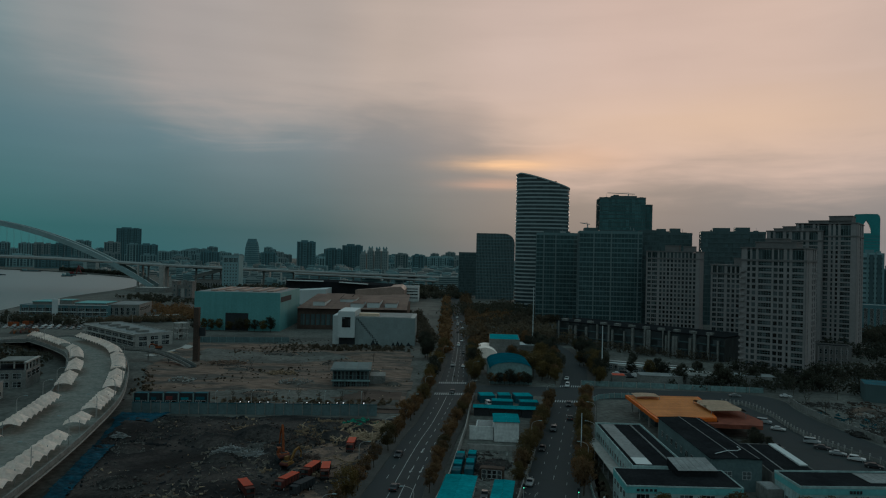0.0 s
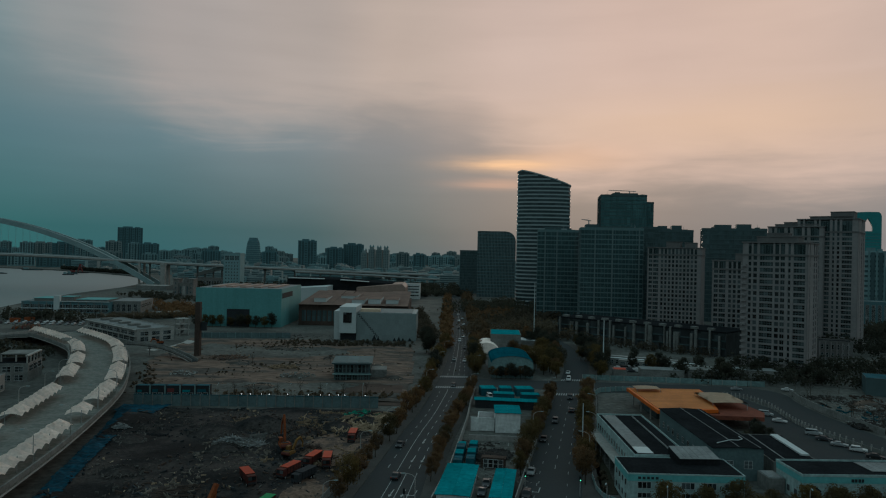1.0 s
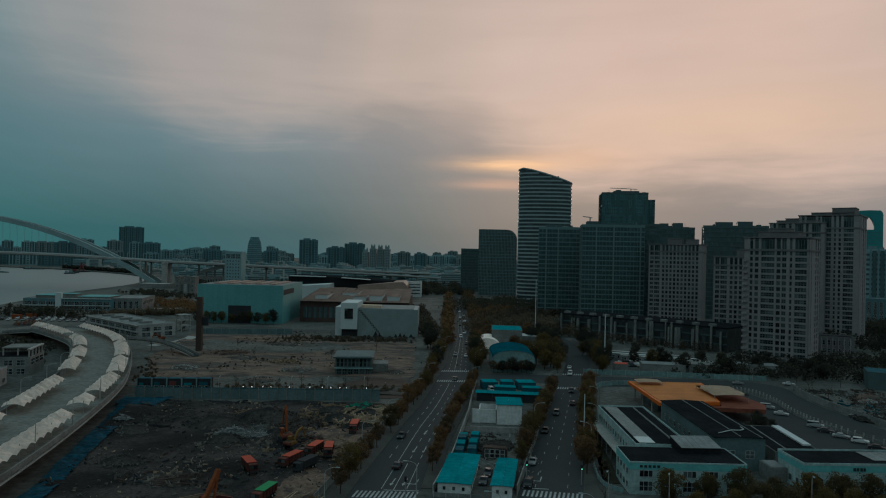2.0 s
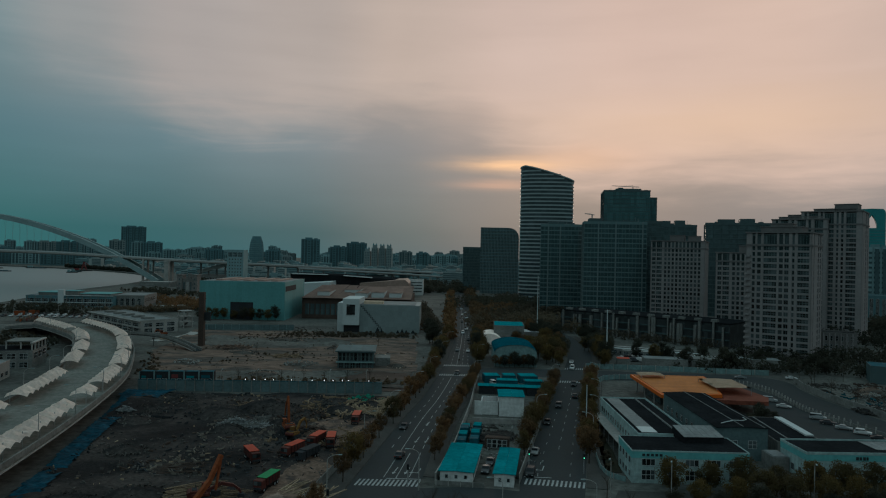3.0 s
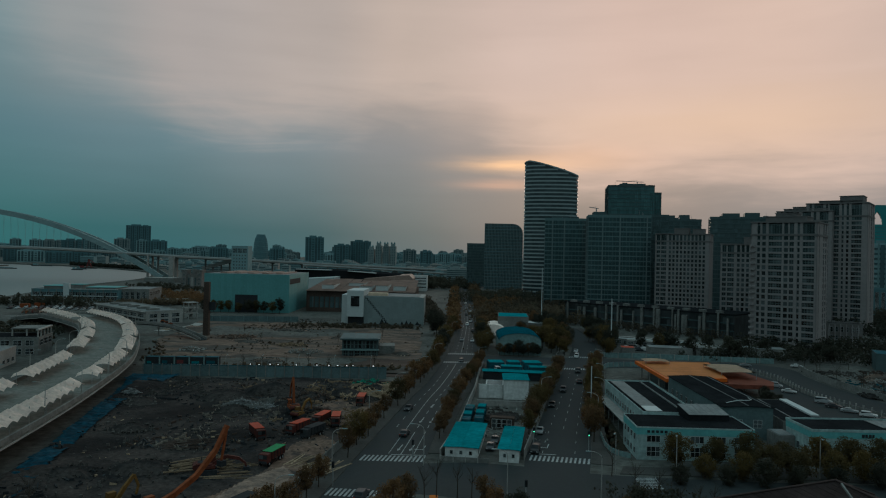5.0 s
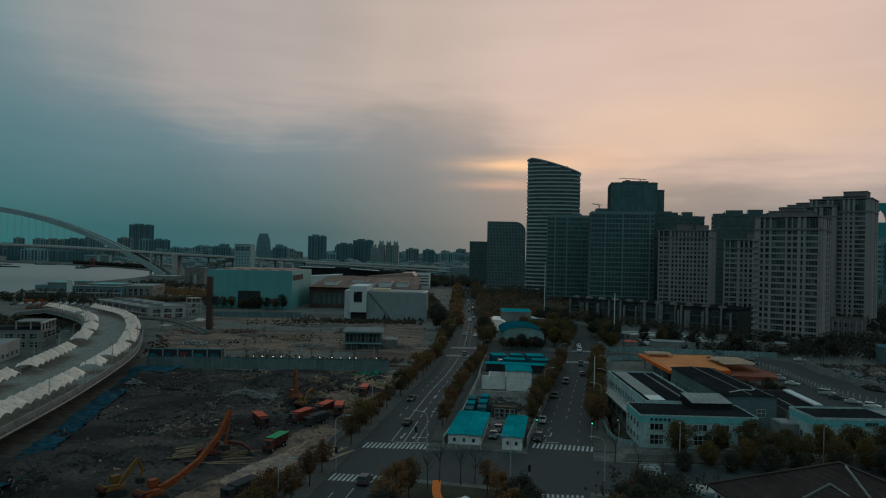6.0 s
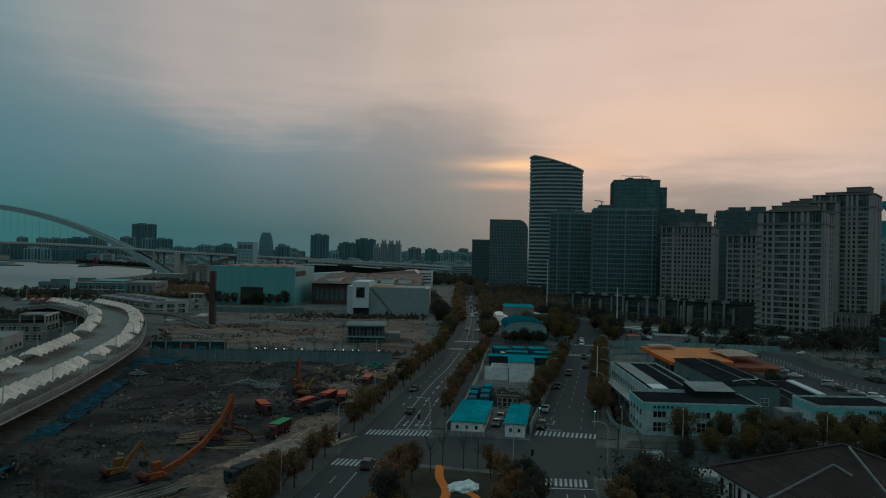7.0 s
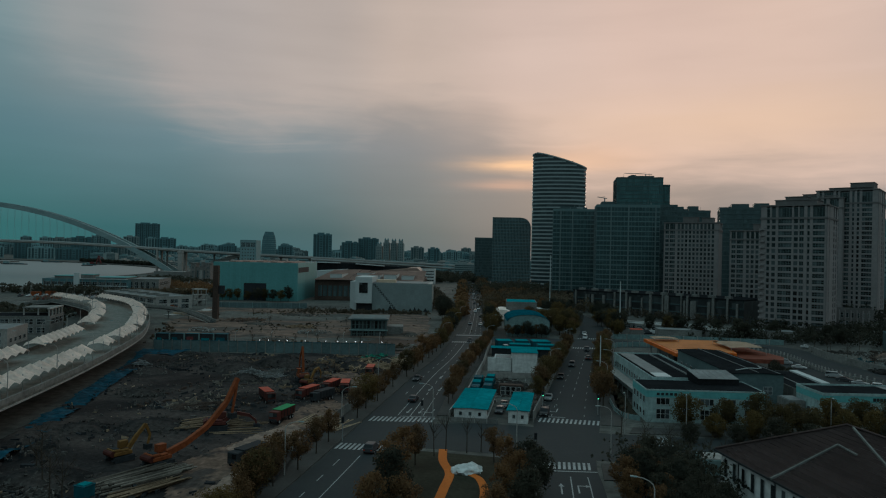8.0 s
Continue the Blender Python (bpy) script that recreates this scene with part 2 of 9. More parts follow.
M = dict(
    earth=mat("earth", (0.105, 0.105, 0.096), 0.95, var=0.5, size=2.0, bump=0.3, second=(0.05, 0.05, 0.046), patch=40),
    mud=mat("dark_mud", (0.017, 0.017, 0.0175), 0.95, var=0.6, size=0.8, bump=0.25, second=(0.034, 0.029, 0.027), patch=20),
    field=mat("cleared_earth", (0.16, 0.11, 0.087), 0.95, var=0.65, size=1.6, bump=0.3, second=(0.045, 0.04, 0.036), patch=9, stretch=(0.3, 1.0, 1.0)),
    asphalt=mat("asphalt", (0.036, 0.041, 0.042), 0.85, var=0.2, size=0.7, bump=0.01, second=(0.031, 0.035, 0.037), patch=9),
    paving=mat("paving_slabs", (0.055, 0.053, 0.05), 0.85, var=0.25, size=0.5, bump=0.02, patch=6),
    line=mat("road_paint", (0.26, 0.27, 0.27), 0.7, var=0.3, size=0.3, patch=3),
    concrete=mat("concrete", (0.27, 0.26, 0.245), 0.85, var=0.22, size=0.8, bump=0.02, patch=7),
    concrete_dark=mat("weathered_concrete", (0.15, 0.15, 0.142), 0.9, var=0.3, size=0.8, bump=0.02, patch=5),
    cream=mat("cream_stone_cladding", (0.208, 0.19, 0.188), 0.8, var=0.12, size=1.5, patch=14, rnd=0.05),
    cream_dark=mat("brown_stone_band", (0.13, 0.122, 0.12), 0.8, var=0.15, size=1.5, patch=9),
    white=mat("white_render", (0.5, 0.51, 0.5), 0.8, var=0.2, size=0.9, patch=3.5),
    white_tile=mat("white_panel", (0.4, 0.43, 0.43), 0.65, var=0.08, size=1.0, patch=12, rnd=0.05),
    aqua=mat("aqua_render", (0.25, 0.335, 0.33), 0.85, var=0.24, size=0.9, patch=3.5),
    wall_aqua=mat("faded_blue_grey_wall", (0.13, 0.2, 0.2), 0.8, var=0.2, size=1.0, patch=4, rnd=0.12),
    roof_blue=mat("deep_blue_sheet_roof", (0.004, 0.125, 0.17), 0.85, var=0.25, size=0.9, patch=5, rnd=0.1, spec=0.0),
    aqua_trim=mat("turquoise_band", (0.1, 0.32, 0.32), 0.7, var=0.15, size=1.0, patch=5),
    greenbox=mat("pale_teal_metal_cladding", (0.092, 0.255, 0.255), 0.6, var=0.1, size=1.5, patch=20, rnd=0.05),
    teal_roof=mat("turquoise_sheet_roof", (0.003, 0.16, 0.182), 0.85, var=0.25, size=0.9, patch=5, rnd=0.1, spec=0.0),
    teal_dark=mat("teal_hoarding", (0.008, 0.07, 0.09), 0.8, var=0.3, size=0.8, patch=4, rnd=0.15),
    teal_net=mat("green_net", (0.012, 0.13, 0.09), 0.9, var=0.4, size=0.5, patch=2),
    fence=mat("grey_green_hoarding", (0.085, 0.125, 0.13), 0.7, var=0.2, size=0.8, patch=5, rnd=0.12),
    roof_dark=mat("dark_roofing_felt", (0.015, 0.016, 0.0175), 0.95, var=0.3, size=0.8, patch=6, rnd=0.1, spec=0.0),
    roof_grey=mat("grey_roofing", (0.16, 0.17, 0.17), 0.8, var=0.25, size=0.8, patch=6),
    roof_red=mat("dark_red_roof_tiles", (0.064, 0.045, 0.043), 0.8, var=0.25, size=0.4, bump=0.03, patch=6, rnd=0.15),
    copper=mat("pink_brown_roof_metal", (0.27, 0.182, 0.152), 0.7, var=0.2, size=1.5, patch=10, rnd=0.06),
    orange=mat("orange_painted_metal", (0.5, 0.1, 0.016), 0.5, var=0.15, size=1.0, patch=5),
    ochre=mat("ochre_roof_sheet", (0.4, 0.135, 0.042), 0.65, var=0.2, size=1.0, patch=7, rnd=0.08),
    tan=mat("tan_fabric", (0.52, 0.38, 0.28), 0.8, var=0.12, size=1.0, patch=4),
    canopy=mat("white_membrane", (0.8, 0.66, 0.59), 0.75, var=0.16, size=0.7, patch=5, rnd=0.07),
    steel=mat("grey_steel", (0.28, 0.29, 0.29), 0.5, metal=0.3, var=0.15, size=0.6),
    steel_white=mat("white_painted_steel", (0.18, 0.25, 0.255), 0.55, var=0.15, size=2.0, patch=20),
    dark_metal=mat("dark_metal", (0.027, 0.03, 0.033), 0.8, var=0.3, size=0.6),
    rust=mat("brown_rust", (0.06, 0.043, 0.036), 0.85, var=0.35, size=0.4),
    excavator=mat("orange_machine_paint", (0.19, 0.05, 0.02), 0.6, var=0.25, size=0.5, patch=1.5),
    yellow=mat("yellow_machine_paint", (0.14, 0.072, 0.024), 0.6, var=0.25, size=0.5, patch=1.5),
    truck_red=mat("red_truck_paint", (0.36, 0.04, 0.016), 0.45, var=0.2, size=0.5, patch=2, rnd=0.12),
    truck_green=mat("green_tarpaulin", (0.02, 0.2, 0.08), 0.7, var=0.25, size=0.4),
    deck=mat("stained_ramp_asphalt", (0.165, 0.165, 0.15), 0.9, var=0.35, size=1.2, patch=6, second=(0.1, 0.105, 0.095)),
    truck_cab=mat("dull_dark_red_cab", (0.07, 0.022, 0.018), 0.6, var=0.25, size=0.5, patch=1.5, rnd=0.3),
    side_red=mat("brownish_red_sheet", (0.15, 0.045, 0.03), 0.75, var=0.25, size=1.0, patch=4),
    dull_red=mat("dull_red_paint", (0.13, 0.035, 0.035), 0.7, var=0.2, size=1.0),
    sand=mat("pale_trodden_sand", (0.25, 0.175, 0.138), 0.95, var=0.45, size=0.7, bump=0.15, second=(0.12, 0.09, 0.075), patch=4),
    soil=mat("trodden_brown_soil", (0.16, 0.105, 0.08), 0.95, var=0.5, size=0.9, bump=0.2, second=(0.04, 0.033, 0.03), patch=6),
    log=mat("weathered_timber", (0.15, 0.105, 0.07), 0.9, var=0.35, size=0.5, rnd=0.45),
    slab_dark=mat("dark_slab_edge", (0.062, 0.094, 0.098), 0.6, var=0.1, size=3, patch=20),
    rubber=mat("black_rubber", (0.015, 0.015, 0.016), 0.85, var=0.2, size=0.2),
    bark=mat("bark", (0.05, 0.04, 0.032), 0.9, var=0.3, size=0.3),
    timber=mat("pale_timber", (0.3, 0.22, 0.15), 0.85, var=0.3, size=0.5, rnd=0.3),
    pipe_pale=mat("pale_scrap_steel", (0.17, 0.178, 0.178), 0.75, var=0.4, size=0.8, patch=2),
    pipe_old=mat("stained_pipe", (0.11, 0.095, 0.08), 0.8, var=0.35, size=0.6, rnd=0.55),
    pipe=mat("grey_pipe", (0.2, 0.2, 0.19), 0.7, var=0.3, size=0.5, rnd=0.35),
    brown_brick=mat("grey_brown_brick", (0.15, 0.142, 0.135), 0.9, var=0.25, size=1.5, patch=6),
    rubble=mat("rubble", (0.06, 0.056, 0.052), 0.95, var=0.5, size=0.5, rnd=0.4),
    path=mat("orange_rubber_path", (0.46, 0.12, 0.025), 0.85, var=0.15, size=0.5),
    lawn=mat("dim_grass", (0.026, 0.026, 0.018), 0.95, var=0.4, size=0.6, bump=0.05, patch=6),
    # the far facades have distance haze mixed into their base colours, as pale teal
    far_grey=mat("far_facade_grey_hazed", (0.15, 0.24, 0.25), 0.85, var=0.12, size=6, patch=40, rnd=0.25),
    far_dark=mat("far_facade_dark_hazed", (0.075, 0.15, 0.165), 0.6, var=0.12, size=6, patch=40, rnd=0.15),
    far_brown=mat("far_facade_brown_hazed", (0.165, 0.205, 0.205), 0.85, var=0.12, size=6, patch=40, rnd=0.15),
    band_white=mat("pale_aluminium_band", (0.25, 0.29, 0.295), 0.75, var=0.08, size=3, patch=25),
    band_teal=mat("blue_grey_slab_edge", (0.105, 0.17, 0.175), 0.5, var=0.1, size=3, patch=20),
    mullion=mat("mullion_aluminium", (0.14, 0.185, 0.19), 0.45, metal=0.3, var=0.1, size=2),
    glass_teal=glass("blue_green_tower_glass", (0.034, 0.062, 0.067), 0.14, 0.28),
    glass_sea=glass("sea_green_tower_glass", (0.05, 0.122, 0.127), 0.16, 0.2, (3.0, 3.0, 8.0)),
    glass_strip=glass("black_strip_glazing", (0.03, 0.043, 0.047), 0.2, 0.25, (6.0, 6.0, 3.9)),
    portal=mat("sea_green_far_glass", (0.03, 0.2, 0.205), 0.5, var=0.1, size=4, patch=30),
    # base colour lifted to stand in for haze before the dark towers
    glass_dark=glass("dark_tower_glass", (0.05, 0.078, 0.083), 0.2, 0.25),
    museum=mat("grey_green_museum_panel", (0.18, 0.215, 0.215), 0.6, var=0.08, size=1.0, patch=12, rnd=0.06),
    navy=mat("navy_hoarding", (0.004, 0.036, 0.055), 0.9, var=0.6, size=0.8, patch=4, rnd=0.2),
    rib=mat("grey_green_ribs", (0.15, 0.19, 0.195), 0.6, var=0.1, size=2, patch=20),
    # black raised a little in the colour, for haze at the towers' foot
    mall=glass("black_shop_glass", (0.025, 0.03, 0.032), 0.3),
    # window tone kept near the facades: haze painted in as low contrast
    far_window=mat("far_window_hazed", (0.05, 0.085, 0.092), 0.5, var=0.2, size=4, patch=30),
    glass_win=glass("window_glass", (0.034, 0.04, 0.042), 0.12, 0.8),
    car_glass=mat("dark_car_glass", (0.02, 0.023, 0.025), 0.35, var=0.1, spec=0.12),
    car_white=mat("white_car_paint", (0.4, 0.4, 0.4), 0.5, var=0.05, spec=0.3, rnd=0.1),
    car_dark=mat("dark_car_paint", (0.03, 0.032, 0.036), 0.5, var=0.1, spec=0.25, rnd=0.5),
    car_silver=mat("silver_car_paint", (0.2, 0.21, 0.215), 0.55, metal=0.2, var=0.1, spec=0.3, rnd=0.3),
)


def water_material():
    m = bpy.data.materials.new("river_water")
    m.use_nodes = True
    n = Nodes(m.node_tree)
    bsdf = m.node_tree.nodes["Principled BSDF"]
    bsdf.inputs["Base Color"].default_value = (0.095, 0.105, 0.098, 1)
    bsdf.inputs["Roughness"].default_value = 0.36
    place = n.add("ShaderNodeTexCoord").outputs["Object"]
    b = n.add("ShaderNodeBump")
    b.inputs["Strength"].default_value, b.inputs["Distance"].default_value = 0.6, 0.5
    n.plug(n.noise(place, 0.2, 6.0, 0.65, 0.4), b.inputs["Height"])
    n.plug(b.outputs[0], bsdf.inputs["Normal"])
    return m


M["water"] = water_material()


def leaves(name, a, b):
    """Leaf clumps: each clump takes its own tone between two colours."""
    m = bpy.data.materials.new(name)
    m.use_nodes = True
    n = Nodes(m.node_tree)
    bsdf = m.node_tree.nodes["Principled BSDF"]
    isle = n.add("ShaderNodeNewGeometry").outputs["Random Per Island"]
    who = n.add("ShaderNodeObjectInfo").outputs["Random"]
    f = n.math("ADD", n.math("MULTIPLY", isle, 0.3), n.math("MULTIPLY", who, 0.7))
    tint = n.mix(f, a, b)
    n.plug(tint, bsdf.inputs["Base Color"])
    bsdf.inputs["Roughness"].default_value = 0.9
    bsdf.inputs["Specular IOR Level"].default_value = 0.05
    thin = n.add("ShaderNodeBsdfTranslucent")
    n.plug(tint, thin.inputs[0])
    both = n.add("ShaderNodeMixShader")
    both.inputs[0].default_value = 0.45
    n.plug(bsdf.outputs[0], both.inputs[1])
    n.plug(thin.outputs[0], both.inputs[2])
    n.plug(both.outputs[0], m.node_tree.nodes["Material Output"].inputs[0])
    return m


M["leaf_rust"] = leaves("autumn_leaves", (0.078, 0.054, 0.033), (0.185, 0.1, 0.047))
M["leaf_olive"] = leaves("olive_leaves", (0.055, 0.046, 0.026), (0.135, 0.09, 0.033))
M["leaf_straw"] = leaves("dry_grass", (0.075, 0.058, 0.04), (0.15, 0.11, 0.075))
M["leaf_brown"] = leaves("bare_brown_twigs_and_leaves", (0.055, 0.048, 0.038), (0.11, 0.084, 0.056))
M["leaf_dark"] = leaves("evergreen_leaves", (0.032, 0.035, 0.028), (0.066, 0.062, 0.045))

# ---- mesh helpers ----


def bx(bm, x0, x1, y0, y1, z0, z1, mi=0):
    v = [bm.verts.new(p) for p in ((x0, y0, z0), (x1, y0, z0), (x1, y1, z0), (x0, y1, z0), (x0, y0, z1), (x1, y0, z1), (x1, y1, z1), (x0, y1, z1))]
    for q in ((3, 2, 1, 0), (4, 5, 6, 7), (0, 1, 5, 4), (1, 2, 6, 5), (2, 3, 7, 6), (3, 0, 4, 7)):
        bm.faces.new([v[i] for i in q]).material_index = mi
    return v


def prism(bm, poly, z0, z1, mi=0):
    """A straight prism; z1 may be a function of the plan point."""
    top = z1 if callable(z1) else (lambda x, y: z1)
    lo = [bm.verts.new((x, y, z0)) for x, y in poly]
    hi = [bm.verts.new((x, y, top(x, y))) for x, y in poly]
    k = len(poly)
    bm.faces.new(hi).material_index = mi
    bm.faces.new(lo[::-1]).material_index = mi
    for i in range(k):
        bm.faces.new((lo[i], lo[(i + 1) % k], hi[(i + 1) % k], hi[i])).material_index = mi


def tube(bm, a, b, r0, r1=None, sides=6, mi=0):
    a, b = Vector(a), Vector(b)
    r1 = r0 if r1 is None else r1
    turn = (b - a).to_track_quat("Z", "Y")
    rings = []
    for p, r in ((a, r0), (b, r1)):
        rings.append([bm.verts.new(p + turn @ Vector((r * math.cos(6.2832 * i / sides), r * math.sin(6.2832 * i / sides), 0))) for i in range(sides)])
    for i in range(sides):
        j = (i + 1) % sides
        bm.faces.new((rings[0][i], rings[0][j], rings[1][j], rings[1][i])).material_index = mi
    bm.faces.new(rings[0][::-1]).material_index = mi
    bm.faces.new(rings[1]).material_index = mi


def beam(bm, a, b, w, h, mi=0):
    """A square bar from a to b, w wide and h high."""
    a, b = Vector(a), Vector(b)
    along = (b - a).normalized()
    side = along.cross(Vector((0, 0, 1)))
    side = side.normalized() if side.length > 1e-4 else Vector((1, 0, 0))
    up = side.cross(along)
    ends = []
    for p in (a, b):
        ends.append([bm.verts.new(p + side * sx * w / 2 + up * sz * h / 2) for sx, sz in ((-1, -1), (1, -1), (1, 1), (-1, 1))])
    for i in range(4):
        j = (i + 1) % 4
        bm.faces.new((ends[0][i], ends[0][j], ends[1][j], ends[1][i])).material_index = mi
    bm.faces.new(ends[0][::-1]).material_index = mi
    bm.faces.new(ends[1]).material_index = mi


def smooth(pts, steps=6):
    """A smooth line through the points, in the plan or in space."""
    p = [Vector(q) for q in pts]
    p = [2 * p[0] - p[1], *p, 2 * p[-1] - p[-2]]
    out = []
    for i in range(1, len(p) - 2):
        a, b, c, d = p[i - 1], p[i], p[i + 1], p[i + 2]
        for k in range(steps):
            t = k / steps
            out.append(0.5 * (2 * b + (c - a) * t + (2 * a - 5 * b + 4 * c - d) * t * t + (3 * b - a - 3 * c + d) * t ** 3))
    return [*out, p[-2]]


def offset(line, d):
    """A plan line moved d metres to its right."""
    out = []
    for i, p in enumerate(line):
        t = (line[min(i + 1, len(line) - 1)] - line[max(i - 1, 0)]).to_2d().normalized()
        out.append(Vector((p.x + t.y * d, p.y - t.x * d, *p[2:])))
    return out


def ribbon(bm, left, right, z0, z1, mi=0):
    """A slab between two plan lines of as many points."""
    rows = []
    for a, b in zip(left, right):
        rows.append([bm.verts.new((a[0], a[1], z0)), bm.verts.new((b[0], b[1], z0)), bm.verts.new((b[0], b[1], z1)), bm.verts.new((a[0], a[1], z1))])
    for p, q in zip(rows, rows[1:]):
        for i in range(4):
            j = (i + 1) % 4
            bm.faces.new((p[i], p[j], q[j], q[i])).material_index = mi
    bm.faces.new(rows[0][::-1]).material_index = mi
    bm.faces.new(rows[-1]).material_index = mi


def data(name, bm, *mats, flat=True):
    bmesh.ops.recalc_face_normals(bm, faces=bm.faces)
    me = bpy.data.meshes.new(name)
    bm.to_mesh(me)
    bm.free()
    for m in mats:
        me.materials.append(M[m])
    if not flat:
        me.shade_smooth()
    return me


def put(name, me, parent, m=None):
    ob = new(name, me)
    ob.parent = parent
    if m is not None:
        ob.matrix_basis = m
    return ob


def part(name, bm, material, parent, label="", flat=True):
    mats = material if isinstance(material, tuple) else (material,)
    ob = put(name, data(name, bm, *mats, flat=flat), parent)
    return tagged(ob, label)


def solo(name, bm, material, label, category, group="", kind="", flat=True):
    mats = material if isinstance(material, tuple) else (material,)
    return tagged(new(name, data(name, bm, *mats, flat=flat)), label, category, group, kind)


def thing(name, x, y, z, rz, label, category, group="", kind=""):
    ob = new(name)
    ob.matrix_basis = pose(x, y, z, 0, 0, rz)
    return tagged(ob, label, category, group, kind)


# ---- ground, river, roads ----
NEAR_BANK = [Vector(p) for p in ((-330, -4900), (-340, 0), (-365, 450), (-378, 600), (-398, 690), (-415, 780), (-425, 930), (-440, 1010), (-500, 1200), (-595, 1333), (-700, 1437), (-876, 1565), (-1400, 1800), (-3000, 2400), (-3300, 4900))]
FAR_BANK = [Vector(p) for p in ((-1000, -4900), (-980, 0), (-960, 450), (-950, 600), (-948, 690), (-945, 800), (-940, 930), (-935, 1010), (-925, 1200), (-925, 1380), (-945, 1490), (-1150, 1560), (-1500, 1640), (-3100, 2050), (-3500, 4900))]


def build_ground():
    bm = bmesh.new()
    rows = []
    for a, b in zip(NEAR_BANK, FAR_BANK):
        y1 = max(min(a.y, 4900), -4900)
        cols = [(4900, y1, 0), (2000, y1, 0), (300, y1, 0), (a.x, a.y, 0), (a.x - 2, a.y, -5), (b.x + 2, b.y, -5), (b.x, b.y, 0), (-4900, b.y, 0)]
        rows.append([bm.verts.new(c) for c in cols])
    for p, q in zip(rows, rows[1:]):
        for i in range(7):
            bm.faces.new((p[i], p[i + 1], q[i + 1], q[i]))
    solo("ground", bm, "earth", "dim brown earth and city ground, flat", "ground", kind="structure")
    bm = bmesh.new()
    bx(bm, -4900, -300, -4800, 4900, -4, -2.2)
    solo("water", bm, "water", "pale grey river water, faintly rippled", "river", kind="structure")


build_ground()

AVENUE_L = smooth([(-36, 30), (-30, 70), (-24.4, 107), (-20.6, 135), (-17.8, 157), (-10.2, 212), (-5.8, 240), (-1.2, 285), (2.0, 320), (7, 400), (10.5, 490), (14, 700), (16, 900)], 8)
AVENUE_R = smooth([(-21, 30), (-15, 70), (-9.8, 107), (-6, 135), (-3.6, 154), (0.2, 194), (6.2, 235), (11.2, 270), (14, 310), (17, 400), (20, 490), (23, 700), (25, 900)], 8)
SECOND_L = smooth([(4, 30), (9, 70), (13.5, 107), (15.6, 122), (18, 154), (30, 205), (46.5, 274), (54, 306), (63, 350), (66, 400), (64, 455)], 8)
SECOND_R = smooth([(15.2, 30), (19.4, 70), (23.5, 107), (25.2, 122), (32.5, 154), (43, 205), (58.5, 274), (66, 306), (75, 350), (79, 400), (78, 455)], 8)


def road(name, left, right, label, z=0.03):
    bm = bmesh.new()
    ribbon(bm, left, right, -0.2, z)
    return solo(name, bm, "asphalt", label, "road", kind="structure")


avenue = road("road_avenue", AVENUE_L, AVENUE_R, "grey asphalt avenue with worn white lane lines")
second = road("road_second", SECOND_L, SECOND_R, "dark asphalt street with white lane lines", 0.034)
road("road_cross_near", smooth([(-8, 146), (10, 147.5), (40, 141), (110, 139), (330, 141)]), smooth([(-11, 129), (12, 125), (40, 122), (110, 120), (330, 122)]), "dark asphalt cross street at the junction", 0.026)
road("road_cross_far", smooth([(-2, 304), (30, 304), (60, 303), (100, 301), (130, 297), (141, 286), (138.5, 268), (137, 250), (138, 235), (139, 218), (144, 196), (152, 170), (165, 130)]), smooth([(-3, 288), (30, 286), (60, 280), (100, 281), (114, 281), (124.5, 272), (124, 255), (121.5, 241), (121.5, 230), (123, 218), (126.5, 206), (132, 190), (142, 150)]), "dark asphalt street curving past a walled car park", 0.022)


def paving(name, left, right, label="grey paved footway with a stone kerb", skin="paving"):
    bm = bmesh.new()
    ribbon(bm, left, right, -0.2, 0.15)
    solo(name, bm, skin, label, "pavement", kind="structure")


def cut(line, y0, y1):
    return [p for p in line if y0 <= p.y <= y1]


paving("pavement_avenue_west", offset(cut(AVENUE_L, 25, 900), -5.2), offset(cut(AVENUE_L, 25, 900), -0.1))
paving("pavement_avenue_east", offset(cut(AVENUE_R, 154, 284), 0.1), offset(cut(AVENUE_R, 154, 284), 3.6))
paving("pavement_avenue_east_far", offset(cut(AVENUE_R, 309, 900), 0.1), offset(cut(AVENUE_R, 309, 900), 3.6))
paving("pavement_second_west", offset(cut(SECOND_L, 154, 275), -3.2), offset(cut(SECOND_L, 154, 275), -0.1))
paving("pavement_second_east", offset(cut(SECOND_R, 148, 274), 0.1), offset(cut(SECOND_R, 148, 274), 4.5))
paving("pavement_second_far", offset(cut(SECOND_R, 306, 440), 0.1), offset(cut(SECOND_R, 306, 440), 4.5))
paving("pavement_cross_near", smooth([(38, 147.5), (70, 146.5), (110, 146), (330, 148)]), smooth([(36, 142.4), (70, 141.2), (110, 140), (330, 142)]))
paving("pavement_cross_south", smooth([(25.8, 121), (60, 120.4), (110, 119), (330, 121)]), smooth([(24.4, 112), (60, 113), (110, 112), (330, 114)]))
paving("planted_bed", [Vector(p) for p in ((38.2, 160), (40.6, 176), (44.6, 200), (51, 222))], [Vector(p) for p in ((42.0, 160), (44.0, 176), (45.4, 200), (66, 221.5))], "bed of dark bare soil beside the workshop", "lawn")
paving("pavement_island", [Vector(p) for p in ((-11.5, 123), (-8, 126), (8, 123), (14, 119))], [Vector(p) for p in ((-15, 70), (-12, 68), (4, 68), (9, 70))], "dark earth traffic island planted with trees", "lawn")

# ---- towers and large buildings ----


